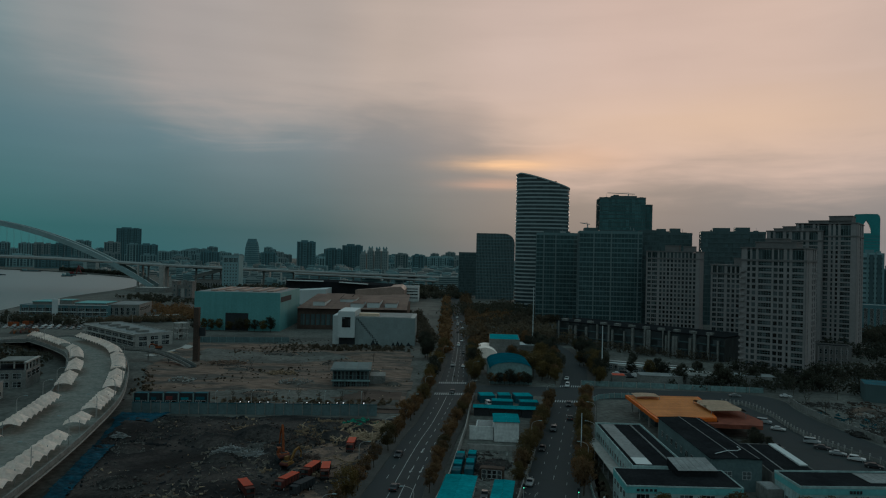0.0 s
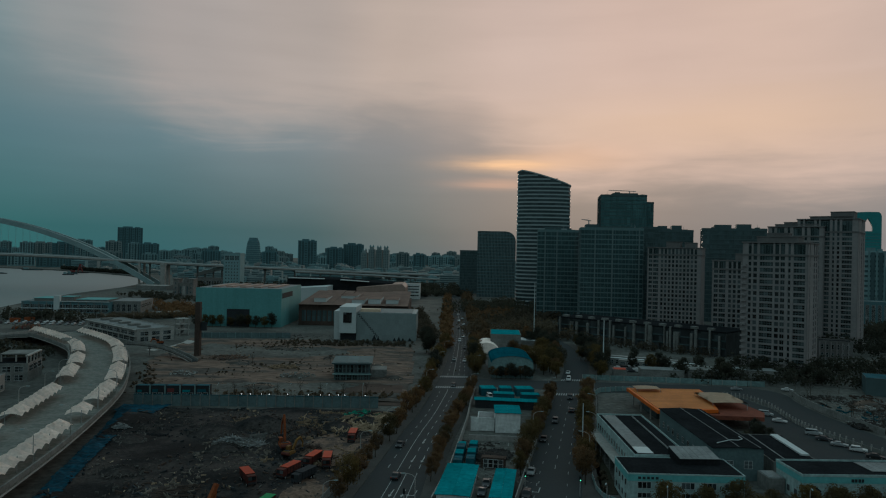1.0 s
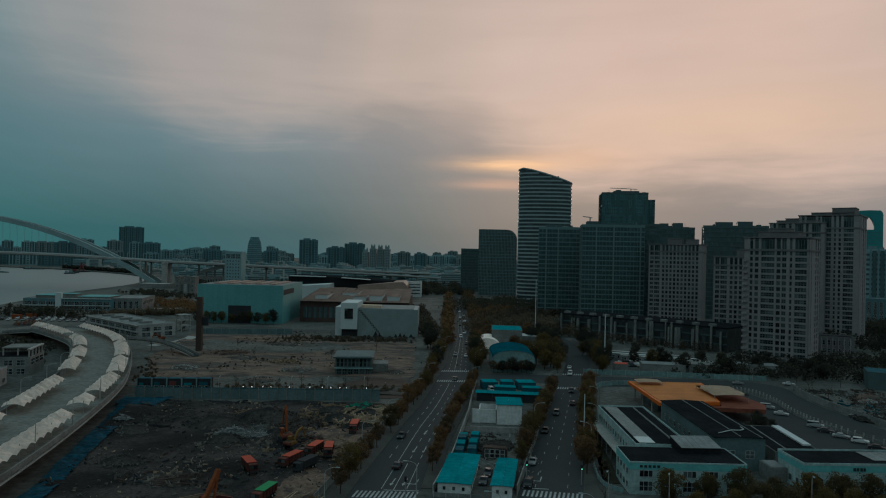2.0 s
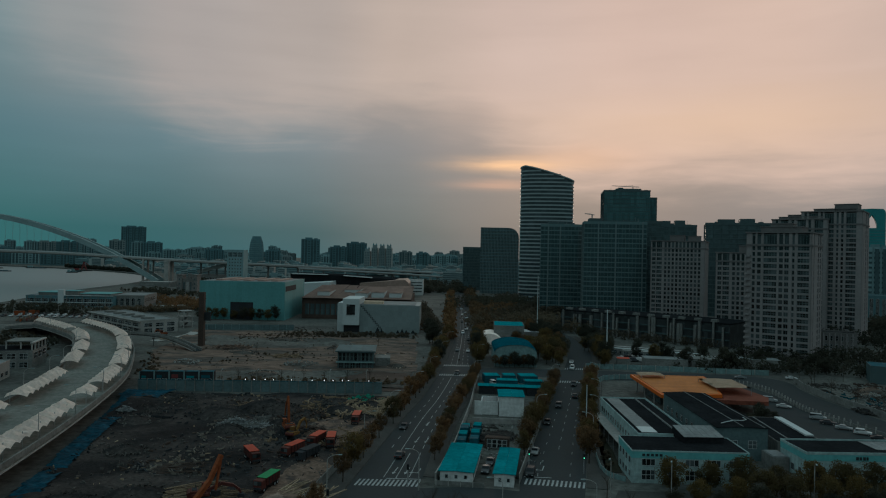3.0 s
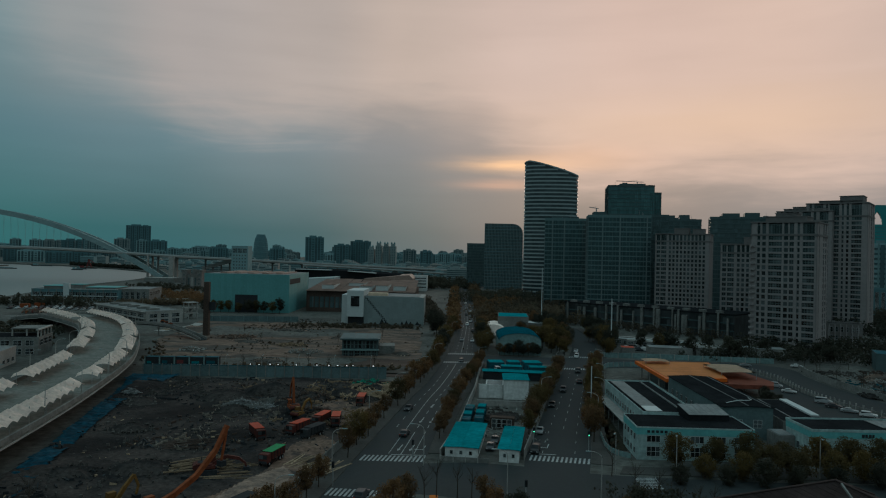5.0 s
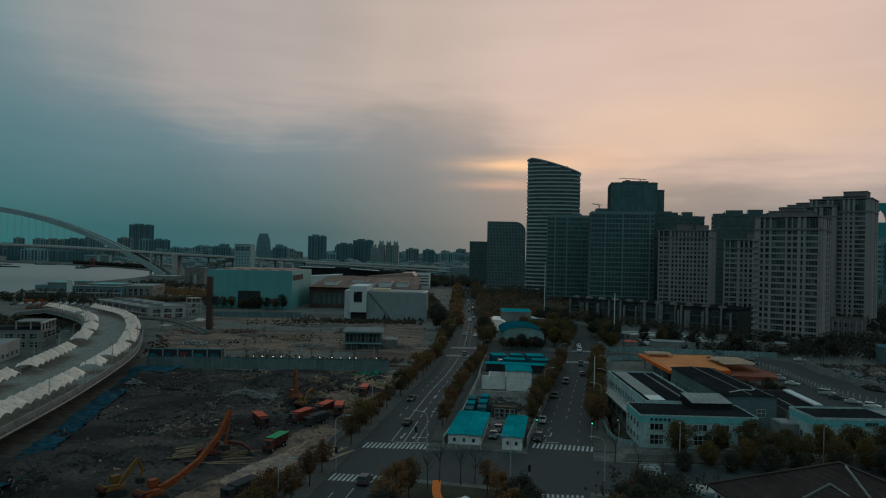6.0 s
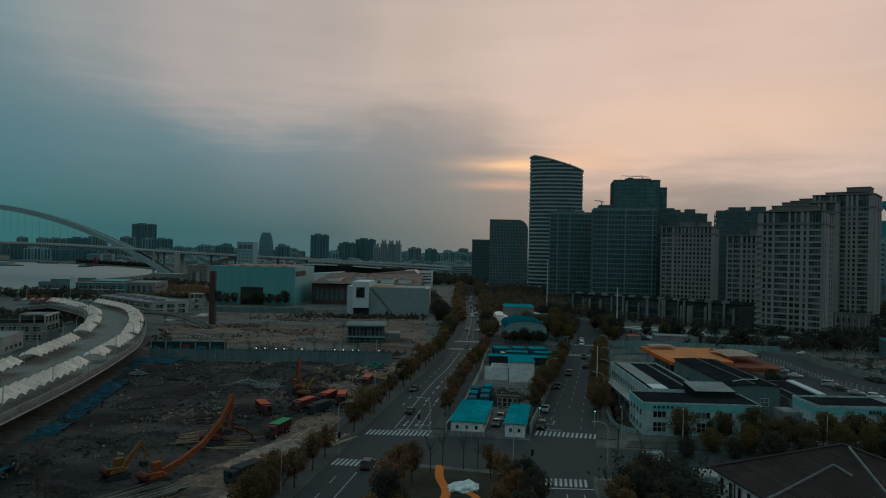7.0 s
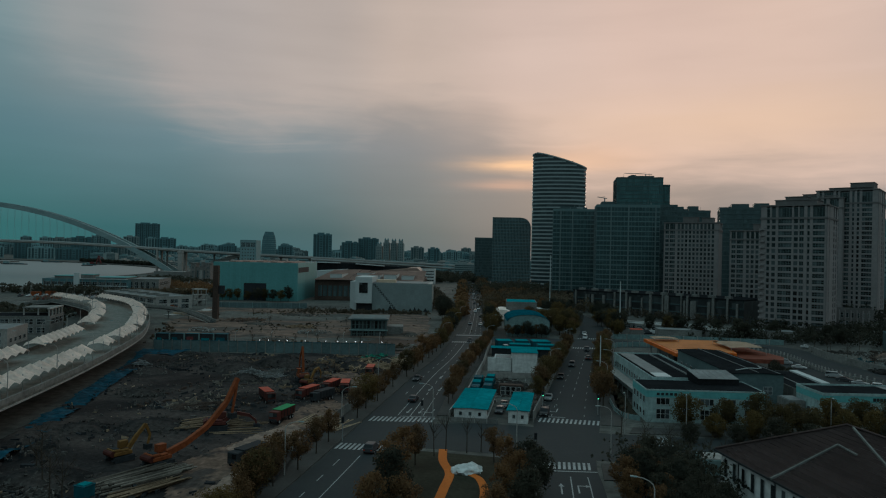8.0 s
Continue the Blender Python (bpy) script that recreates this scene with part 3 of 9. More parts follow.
def window_mesh(w, h, across, down, win="glass_win", rim="mullion", bar=0.1):
    """One window: a set-in pane for each light between the bars of its casement."""
    bm = bmesh.new()
    xs = sorted({0.0, w, *[w * k / across + s * bar / 2 for k in range(1, across) for s in (-1, 1)], bar, w - bar})
    zs = sorted({0.0, h, *[h * k / down + s * bar / 2 for k in range(1, down) for s in (-1, 1)], bar, h - bar})
    v = {(i, j): bm.verts.new((x, -0.1, z)) for i, x in enumerate(xs) for j, z in enumerate(zs)}
    panes = []
    for i in range(len(xs) - 1):
        for j in range(len(zs) - 1):
            f = bm.faces.new((v[i, j], v[i + 1, j], v[i + 1, j + 1], v[i, j + 1]))
            f.material_index = 1
            if i % 2 and j % 2:
                panes.append(f)
    for f in panes:
        f.material_index = 0
    bmesh.ops.inset_individual(bm, faces=panes, thickness=0.02, depth=-0.07)
    bmesh.ops.recalc_face_normals(bm, faces=bm.faces)
    if bm.faces[0].normal.y > 0:
        bmesh.ops.reverse_faces(bm, faces=bm.faces)
    me = bpy.data.meshes.new("window")
    bm.to_mesh(me)
    bm.free()
    me.materials.append(M[win])
    me.materials.append(M[rim])
    return me


def joined(name, copies, parent):
    """One mesh of many copies of small meshes: pairs of a mesh and a pose."""
    verts, faces, mats = [], [], []
    for me, m in copies:
        k = len(verts)
        verts += [m @ v.co for v in me.vertices]
        faces += [[k + i for i in p.vertices] for p in me.polygons]
        mats += [p.material_index for p in me.polygons]
    out = bpy.data.meshes.new(name)
    out.from_pydata(verts, [], faces)
    out.polygons.foreach_set("material_index", mats)
    for m in copies[0][0].materials:
        out.materials.append(m)
    return tagged(put(name, out, parent), kind="stuff")


def wall_grid(top, mtx, width, height, cols, floors, z0, crown, style, single=True):
    """Piers, floor bands and set-back windows for one face; the face lies along local x, at y = 0, outwards to -y."""
    pier, band, win = style
    fh = (height - z0 - crown) / floors
    edges = [0.0, *[c for pair in cols for c in pair], width]
    for a, b in zip(edges[::2], edges[1::2]):
        bm = bmesh.new()
        bx(bm, a, b, -0.45, 0.3, 0, height)
        put("pier", data("pier", bm, pier), top, mtx)
    bm = bmesh.new()
    bx(bm, 0.02, width - 0.02, -0.33, 0.3, -fh * 0.15, fh * 0.15)
    slab = data("floor_band", bm, band)
    for k in range(floors + 1):
        put("floor_band", slab, top, mtx @ pose(0, 0, z0 + k * fh))
    made, rest = {}, []
    for a, b in cols:
        w = round(b - a, 2)
        for tall in (False, True):
            hh = crown * 0.8 if tall else fh * 0.7
            if (w, tall) not in made:
                made[w, tall] = window_mesh(w, hh, max(1, round(w / 1.3)), 1 if tall or w < 3 else 2, win)
        for k in range(floors):
            rest.append((made[w, False], mtx @ pose(a, 0, z0 + k * fh + fh * 0.15)))
        if crown > 2:
            rest.append((made[w, True], mtx @ pose(a, 0, z0 + floors * fh + fh * 0.2)))
    if single:
        for me, m in rest:
            put("window", me, top, m)
    else:
        joined("window_grid", rest, top)


def residential(x, y, rz, w, d, h, floors, cols, side_cols, label, crown=6.0, roofs=(), podium=4.0):
    """A stone-clad apartment block; x, y is its front left corner."""
    top = thing("apartment_tower", x, y, 0, rz, label, "apartment building", "apartment towers")
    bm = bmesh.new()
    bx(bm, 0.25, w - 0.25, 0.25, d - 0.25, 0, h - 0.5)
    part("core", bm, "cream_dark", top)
    style = ("cream", "cream", "glass_win")
    wall_grid(top, Matrix.Identity(4), w, h, cols, floors, podium, crown, style)
    wall_grid(top, pose(w, 0, 0, 0, 0, 90), d, h, side_cols, floors, podium, crown, style, False)
    wall_grid(top, pose(0, d, 0, 0, 0, -90), d, h, side_cols, floors, podium, crown, style, False)
    bm = bmesh.new()
    bx(bm, -0.8, w + 0.8, -0.8, d + 0.8, h, h + 0.7)
    part("cornice", bm, "cream_dark", top)
    bm = bmesh.new()
    bx(bm, -0.7, w + 0.7, -0.7, d + 0.7, h - crown - 0.4, h - crown + 0.5)
    part("string_course", bm, "cream_dark", top)
    for a, b, c, e, z in roofs:
        bm = bmesh.new()
        bx(bm, a, b, c, e, h + 0.7, h + z)
        bx(bm, a - 0.3, b + 0.3, c - 0.3, e + 0.3, h + z, h + z + 0.4)
        part("roof_house", bm, "cream_dark", top, "flat-roofed lift house on the roof")
    return top


def even(w, n, share=0.55, edge=0.6):
    """n openings spread evenly over a wall of width w."""
    step = (w - 2 * edge) / n
    return [(edge + step * (i + 0.5 - share / 2), edge + step * (i + 0.5 + share / 2)) for i in range(n)]


WIDE = [(2.5, 3.9), (4.8, 6.6), (7.8, 14.0), (14.9, 16.8), (17.4, 19.4), (20.9, 22.0), (23.3, 28.5)]
tower = residential(154.2, 354, -38, 29.2, 26, 63.2, 18, WIDE, [(4.0, 5.6), (14.5, 17.5), (20, 23)], "cream stone apartment tower with balconies and a heavy cornice", roofs=((5, 24, 5, 20, 3.2), (9, 19, 8, 17, 5.0)))
# rounded balconies at the tower's west corner
for k in range(17):
    bm = bmesh.new()
    tube(bm, (0.4, -0.2, 4.0 + 2.955 * k), (0.4, -0.2, 5.0 + 2.955 * k), 1.5, None, 10)
    part("balcony", bm, "cream", tower)
residential(233.5, 455, -38, 34, 30, 81.5, 24, [(1.5, 3.0), (4.2, 9.5), (11, 12.2), (13.2, 18.5), (20, 21.2), (22.6, 24), (25.4, 31)], [(4, 5.6), (13, 17), (22, 25)], "tall cream stone apartment tower behind its neighbour", crown=8.0, roofs=((6, 30, 5, 24, 2.2), (18, 31, 5, 20, 5.0)))
residential(217.7, 462, -38, 32, 26, 76.5, 22, [(2, 3.5), (5, 9.5), (11.5, 13), (15, 20), (21.5, 23), (25, 30)], [(4, 6), (12, 16), (20, 23)], "cream stone apartment tower half hidden by another", crown=6.0, roofs=((3, 29, 4, 20, 2.0), (8, 22, 6, 16, 3.4)))
residential(153.5, 515, -26, 37, 24, 62, 17, [(0.6, 3.2), (3.8, 7.6), *[(9.2 + 2.6 * i, 10.9 + 2.6 * i) for i in range(10)]], [(3, 5), (9, 11), (15, 17), (20, 22)], "cream stone apartment block with a regular window grid", crown=5.0, roofs=((12, 22, 6, 16, 4.5), (25, 33, 6, 16, 4.0)))
residential(168.5, 430, -30, 30, 22, 53.6, 15, [(0.6, 3.0), (3.6, 7.4), *[(9.0 + 2.6 * i, 10.7 + 2.6 * i) for i in range(7)]], [(3, 5), (9, 11), (16, 18)], "cream stone apartment block beside a dark tower", crown=5.0, roofs=((12, 20, 6, 16, 4.5),))


def glass_block(name, x, y, rz, w, d, h, floors, label, glassy="glass_teal", band="band_teal", bays=8, strong=(), roofs=(), thin=0.9):
    """A curtain-wall block: glass core, slab edges and mullions as pieces; x, y is its front left corner."""
    top = thing(name, x, y, 0, rz, label, "office tower", "office towers")
    fh = h / floors
    bm = bmesh.new()
    bx(bm, 0, w, 0, d, 0, h - 0.6)
    part("curtain_wall", bm, glassy, top)
    bm = bmesh.new()
    e = 0.28
    bx(bm, -e, w + e, -e, d + e, -thin / 2, thin / 2)
    slab = data("slab_edge", bm, band)
    for k in range(1, floors + 1):
        put("slab_edge", slab, top, pose(0, 0, k * fh - thin / 2))
    bm = bmesh.new()
    bx(bm, -0.07, 0.07, -0.36, 0, 0, h)
    rod = data("mullion", bm, "mullion" if strong else band)
    for k in range(bays + 1):
        put("mullion", rod, top, pose(w * k / bays, 0, 0))
    for k in range(1, max(2, bays // 2) + 1):
        put("mullion", rod, top, pose(0, d * k / max(2, bays // 2), 0, 0, 0, -90))
    for u in strong:
        bm = bmesh.new()
        bx(bm, u - 0.45, u + 0.45, -0.6, 0, 0, h + 1.0)
        part("fin", bm, "mullion", top, "pale vertical fin up the facade")
    bm = bmesh.new()
    for a, b, c, q in ((-e, w + e, -e, 0.2), (-e, w + e, d - 0.2, d + e), (-e, 0.2, 0.2, d - 0.2), (w - 0.2, w + e, 0.2, d - 0.2)):
        bx(bm, a, b, c, q, h + 0.004, h + 1.3)
    part("parapet", bm, band, top)
    for a, b, c, q, z in roofs:
        bm = bmesh.new()
        bx(bm, a, b, c, q, h, h + z)
        part("plant_room", bm, "slab_dark", top)
    return top


def roof_clutter(top, w, d, h, count, seed, skin="slab_dark"):
    """Cooling units, hatches and thin masts on a flat roof."""
    q = random.Random(seed)
    for k in range(count):
        u, v = q.uniform(1.5, w - 5), q.uniform(1.0, d * 0.5)
        bm = bmesh.new()
        if k % 4 == 3:
            tube(bm, (u, v, h), (u, v, h + q.uniform(3, 6)), 0.16, 0.08, 5)
            part("mast", bm, "steel", top)
        else:
            bx(bm, u, u + q.uniform(1.5, 4.5), v, v + q.uniform(1.5, 4), h, h + q.uniform(1.2, 2.8))
            part("roof_unit", bm, skin, top)


tower_a = glass_block("office_tower", 84, 605, -8, 34.9, 30, 76, 20, "blue-green glass office tower with thin slab edges", bays=12, strong=(6.5, 16.5), roofs=((6, 20, 5, 22, 3.5),))
tower_c = glass_block("office_tower", 111, 552, -8, 48, 30, 76.5, 20, "blue-green glass office tower with pale vertical fins", bays=18, strong=(11, 24.5, 45), roofs=((4, 14, 5, 24, 4.0), (16, 40, 6, 22, 2.5)))
glass_block("office_tower", 166.5, 574, -10, 14, 24, 79, 21, "dark glass office wing", "glass_dark", "slab_dark", 6)
tower_b = glass_block("office_tower", 166, 726, -8, 46.5, 40, 118.5, 29, "dark teal glass tower with a stepped roof", "glass_sea", "slab_dark", 26, roofs=((12, 38, 4, 30, 3.2), (15, 20, 8, 20, 4.6)), thin=0.5)
glass_block("office_tower", 213, 730, -8, 9, 36, 112, 27, "lower stepped shaft of a dark glass tower", "glass_sea", "slab_dark", 5, thin=0.5)
tower_d = glass_block("office_tower", 192, 655, -14, 43, 30, 80, 19, "dark office block with roof plant rooms", "glass_dark", "slab_dark", 8, roofs=((12, 20, 4, 20, 5), (24, 33, 4, 20, 5.5)))
tower_e = glass_block("office_tower", 229, 610, -18, 52, 30, 80.5, 20, "dark office block with roof plant rooms", "glass_dark", "slab_dark", 8, roofs=((10, 24, 4, 20, 4.5), (28, 40, 4, 20, 5.0)))
glass_block("office_tower", 26.5, 965, -3, 24, 30, 58.5, 15, "dark low office slab", "glass_dark", "slab_dark", 6)

for ob, w, h, count, seed in ((tower_a, 34.9, 76, 12, 1), (tower_c, 48, 76.5, 16, 2), (tower_b, 46.5, 118.5, 8, 3), (tower_d, 43, 80, 10, 4), (tower_e, 52, 80.5, 10, 5)):
    roof_clutter(ob, w, 26, h, count, seed)


def rounded_office():
    """The dark block whose one upper corner is rounded off."""
    top = thing("office_tower", 46.5, 892, 0, -3, "dark ribbed glass office slab with one rounded upper corner", "office tower", "office towers")
    w, d, h, r = 49.0, 34.0, 84.5, 13.0
    prof = [(0, 0), (w, 0), (w, h - r)] + [(w - r + r * math.cos(a), h - r + r * math.sin(a)) for a in (0.3, 0.6, 0.9, 1.2, 1.5708)] + [(0, h)]
    bm = bmesh.new()
    rows = [[bm.verts.new((x, y, z)) for x, z in prof] for y in (0, d)]
    bm.faces.new(rows[0])
    bm.faces.new(rows[1][::-1])
    for i in range(len(prof)):
        j = (i + 1) % len(prof)
        bm.faces.new((rows[0][i], rows[1][i], rows[1][j], rows[0][j]))
    part("curtain_wall", bm, "glass_dark", top)
    for k in range(26):
        u = 1 + (w - 2) * k / 25
        z = h if u < w - r else h - r + math.sqrt(max(r * r - (u - w + r) ** 2, 0))
        bm = bmesh.new()
        bx(bm, u - 0.2, u + 0.2, -0.5, -0.004, 0, z)
        part("rib", bm, "rib", top)
    for k in range(1, 21):
        z = 4.05 * k
        x1 = w if z < h - r else w - r + math.sqrt(max(r * r - (z - h + r) ** 2, 0))
        bm = bmesh.new()
        bx(bm, 0, x1, -0.3, -0.004, z - 0.35, z + 0.35)
        part("floor_band", bm, "far_dark", top)


rounded_office()


def striped_tower():
    """The tallest tower: a long oval plan, pale bands and a curved, sloping crown."""
    top = thing("striped_tower", 105.5, 722, 0, -8, "tall oval glass tower with pale horizontal bands and sloping top", "office tower", "office towers")
    a, b, steps = 27.2, 15.0, 44
    ring = []
    for i in range(steps):
        t = 2 * math.pi * i / steps
        c, s = math.cos(t), math.sin(t)
        ring.append((a * math.copysign(abs(c) ** 0.75, c), b * math.copysign(abs(s) ** 0.75, s)))

    def crown(x, y):
        u = (x + a) / (2 * a)
        return 142.2 - 15.8 * u ** 1.25 - 2.2 * max(0, 0.09 - u) / 0.09

    bm = bmesh.new()
    prism(bm, ring, 0, lambda x, y: crown(x, y))
    part("curtain_wall", bm, "glass_strip", top)
    for k in range(1, 36):
        z = 3.9 * k
        bm = bmesh.new()
        rows = {}

        def corner(i):
            i %= steps
            if i not in rows:
                x, y = ring[i]
                rows[i] = [bm.verts.new((x * f, y * f, zz)) for f, zz in ((0.998, z - 0.85), (1.007, z - 0.85), (1.007, z + 0.6), (0.998, z + 0.6))]
            return rows[i]

        for i in range(steps):
            if min(crown(*ring[i]), crown(*ring[(i + 1) % steps])) < z + 0.9:
                continue
            p, q = corner(i), corner(i + 1)
            for c in range(3):
                bm.faces.new((p[c], q[c], q[c + 1], p[c + 1]))
        if len(bm.faces):
            part("floor_band", bm, "band_white", top)
        else:
            bm.free()
    bm = bmesh.new()
    for i in range(steps):
        p, q = ring[i], ring[(i + 1) % steps]
        beam(bm, (p[0] * 1.01, p[1] * 1.01, crown(*p) + 0.3), (q[0] * 1.01, q[1] * 1.01, crown(*q) + 0.3), 0.9, 1.2)
    part("crown_rim", bm, "band_white", top)
    bm = bmesh.new()
    beam(bm, (4, 0, 133.5), (14, -2, 134.2), 0.6, 0.7)
    tube(bm, (6, 0, 130), (6, 0, 134), 0.5)
    part("cleaning_gantry", bm, "dark_metal", top)


striped_tower()


def roof_crane(x, y, z, rz, reach):
    top = thing("roof_crane", x, y, z, rz, "small pale maintenance crane standing on a tower roof", "crane")
    bm = bmesh.new()
    tube(bm, (0, 0, 0), (0, 0, 3.2), 0.5)
    part("post", bm, "steel", top)
    bm = bmesh.new()
    beam(bm, (-reach * 0.3, 0, 3.0), (reach, 0, 4.0), 0.5, 0.6)
    beam(bm, (0, 0, 4.6), (reach * 0.6, 0, 3.7), 0.2, 0.2)
    part("jib", bm, "steel", top)


roof_crane(199, 738, 121.7, 175, 22)
roof_crane(119, 562, 80.48, 185, 6)


def portal_tower():
    """The far tower with an opening under its arched top."""
    top = thing("portal_tower", 600, 1010, 0, -30, "teal glass tower with an arched opening at its top", "office tower")
    w, d = 34, 24
    bm = bmesh.new()
    bx(bm, 0, w, 0, d, 0, 100)
    part("shaft", bm, "portal", top)
    # each half of the head: outer edge, rounded shoulder, and the inner edge of a pointed arch
    for s in (-1, 1):
        half = [(17, 100), (17, 121), (16, 125), (13.5, 127.5), (0, 128), (0, 119), (3.0, 114), (5.0, 108), (5.6, 104), (5.6, 100)]
        bm = bmesh.new()
        rows = [[bm.verts.new((w / 2 + s * u, y, z)) for u, z in half] for y in (0, d)]
        bm.faces.new(rows[0])
        bm.faces.new(rows[1][::-1])
        for i in range(len(half)):
            j = (i + 1) % len(half)
            bm.faces.new((rows[0][i], rows[1][i], rows[1][j], rows[0][j]))
        part("portal", bm, "portal", top)
    for k in range(1, 25):
        bm = bmesh.new()
        bx(bm, -0.2, w + 0.2, -0.3, -0.01, 4.0 * k - 0.4, 4.0 * k + 0.4)
        part("floor_band", bm, "far_dark", top)


portal_tower()

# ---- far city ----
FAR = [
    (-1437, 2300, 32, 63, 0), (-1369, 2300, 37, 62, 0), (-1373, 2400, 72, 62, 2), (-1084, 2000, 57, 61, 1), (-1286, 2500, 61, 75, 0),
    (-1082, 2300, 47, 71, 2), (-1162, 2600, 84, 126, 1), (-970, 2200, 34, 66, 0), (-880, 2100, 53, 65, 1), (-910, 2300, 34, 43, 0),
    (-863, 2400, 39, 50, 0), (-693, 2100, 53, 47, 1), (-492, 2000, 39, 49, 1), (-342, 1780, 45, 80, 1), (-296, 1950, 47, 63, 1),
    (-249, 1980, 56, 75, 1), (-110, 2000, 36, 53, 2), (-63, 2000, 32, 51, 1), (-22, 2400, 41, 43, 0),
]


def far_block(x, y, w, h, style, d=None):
    # these skins hold the haze of distance in their colour
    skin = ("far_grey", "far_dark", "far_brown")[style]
    words = ("distant high-rise flats in haze-tinted pale grey", "distant dark glass high-rise tinted for haze", "distant high-rise flats in haze-tinted brown-grey")[style]
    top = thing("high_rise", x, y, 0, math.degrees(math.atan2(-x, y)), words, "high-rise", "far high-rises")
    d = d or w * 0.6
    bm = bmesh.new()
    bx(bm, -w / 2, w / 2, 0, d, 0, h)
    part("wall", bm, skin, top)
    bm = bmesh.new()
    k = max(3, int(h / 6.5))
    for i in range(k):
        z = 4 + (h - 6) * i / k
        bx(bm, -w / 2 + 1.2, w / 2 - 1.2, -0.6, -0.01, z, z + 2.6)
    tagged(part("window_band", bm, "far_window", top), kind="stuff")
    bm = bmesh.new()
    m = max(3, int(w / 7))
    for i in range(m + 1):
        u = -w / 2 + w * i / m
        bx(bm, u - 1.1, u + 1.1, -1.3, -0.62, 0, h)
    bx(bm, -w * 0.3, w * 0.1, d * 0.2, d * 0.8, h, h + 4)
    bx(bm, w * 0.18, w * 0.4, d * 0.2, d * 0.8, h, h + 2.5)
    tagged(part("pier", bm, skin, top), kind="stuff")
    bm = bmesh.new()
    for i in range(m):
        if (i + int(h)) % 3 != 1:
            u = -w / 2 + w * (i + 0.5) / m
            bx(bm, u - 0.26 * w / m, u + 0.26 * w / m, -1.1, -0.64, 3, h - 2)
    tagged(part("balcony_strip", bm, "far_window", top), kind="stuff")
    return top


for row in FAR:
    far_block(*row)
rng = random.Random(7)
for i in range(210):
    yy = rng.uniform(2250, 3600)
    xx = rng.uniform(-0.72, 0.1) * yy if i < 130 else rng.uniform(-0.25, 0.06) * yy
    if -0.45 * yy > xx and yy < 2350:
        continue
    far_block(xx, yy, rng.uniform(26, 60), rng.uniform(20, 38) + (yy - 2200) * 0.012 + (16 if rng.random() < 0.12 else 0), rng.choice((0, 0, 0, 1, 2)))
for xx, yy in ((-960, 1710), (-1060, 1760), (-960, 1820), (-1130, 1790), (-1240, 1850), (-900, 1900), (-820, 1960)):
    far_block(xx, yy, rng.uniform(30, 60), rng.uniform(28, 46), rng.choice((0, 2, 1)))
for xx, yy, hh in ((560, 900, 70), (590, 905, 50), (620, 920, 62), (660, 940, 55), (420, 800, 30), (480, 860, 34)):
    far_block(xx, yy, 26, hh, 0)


def low_city(label, region, count, material, seed):
    """Far low houses as one mass: boxes with a set-back top floor and dark window strips."""
    r = random.Random(seed)
    x0, x1, y0, y1 = region
    bm = bmesh.new()
    for _ in range(count):
        y = r.uniform(y0, y1)
        x = r.uniform(x0, x1)
        bank = np.interp(y, [p.y for p in (NEAR_BANK if x0 > -900 else FAR_BANK)], [p.x for p in (NEAR_BANK if x0 > -900 else FAR_BANK)])
        if (x < bank + 40) if x0 > -900 else (x > bank - 30):
            continue
        w, d, h = r.uniform(9, 34), r.uniform(9, 18), r.choice((5, 7, 9, 12, 16, 19)) * r.uniform(0.8, 1.2)
        bx(bm, x, x + w, y, y + d, 0, h)
        bx(bm, x + w * 0.2, x + w * 0.6, y + 2, y + d - 2, h, h + r.uniform(1.0, 3.0))
        for k in range(int(h / 3.2)):
            bx(bm, x + 0.6, x + w - 0.6, y - 0.2, y - 0.01, 1.2 + 3.2 * k, 2.7 + 3.2 * k, 1)
    solo("low_houses", bm, (material, "far_window"), label, "houses", kind="stuff")


# low houses share the high-rises' haze-tinted colours
low_city("low houses in haze-tinted pale grey beyond the elevated highway", (-860, 420, 1090, 2250), 520, "far_grey", 31)
low_city("low houses in haze-tinted brown-grey beyond the elevated highway", (-860, 420, 1090, 2250), 420, "far_brown", 32)
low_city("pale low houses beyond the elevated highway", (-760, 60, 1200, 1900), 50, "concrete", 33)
low_city("low houses in haze-tinted grey on the far river bank", (-2000, -940, 800, 2250), 300, "far_grey", 34)
low_city("dark low houses, tinted for haze, on the far river bank", (-2000, -940, 800, 2250), 260, "far_dark", 35)


def bullet_tower():
    """The far tower that narrows to a rounded top."""
    top = thing("tapered_tower", -510, 1890, 0, 0, "dark glass tower narrowing to a rounded top", "high-rise", "far high-rises")
    bm = bmesh.new()
    prof = [(19, 0), (20, 20), (20, 45), (18.5, 62), (16, 74), (13.5, 80), (12, 84), (11.8, 86)]
    rings = [[bm.verts.new((r * math.cos(t * 0.5236), 14 / 20 * r * math.sin(t * 0.5236), z)) for t in range(12)] for r, z in prof]
    for p, q in zip(rings, rings[1:]):
        for i in range(12):
            bm.faces.new((p[i], p[(i + 1) % 12], q[(i + 1) % 12], q[i]))
    bm.faces.new(rings[-1])
    part("shaft", bm, "far_dark", top)
    for k in range(14):
        z = 6 + 5.4 * k
        r = np.interp(z, [b for _, b in prof], [a for a, _ in prof]) + 0.4
        bm = bmesh.new()
        ring = [(r * math.cos(t * 0.5236), 14 / 20 * r * math.sin(t * 0.5236)) for t in range(12)]
        prism(bm, ring, z - 0.7, z + 0.7)
        part("floor_band", bm, "far_grey", top)


bullet_tower()


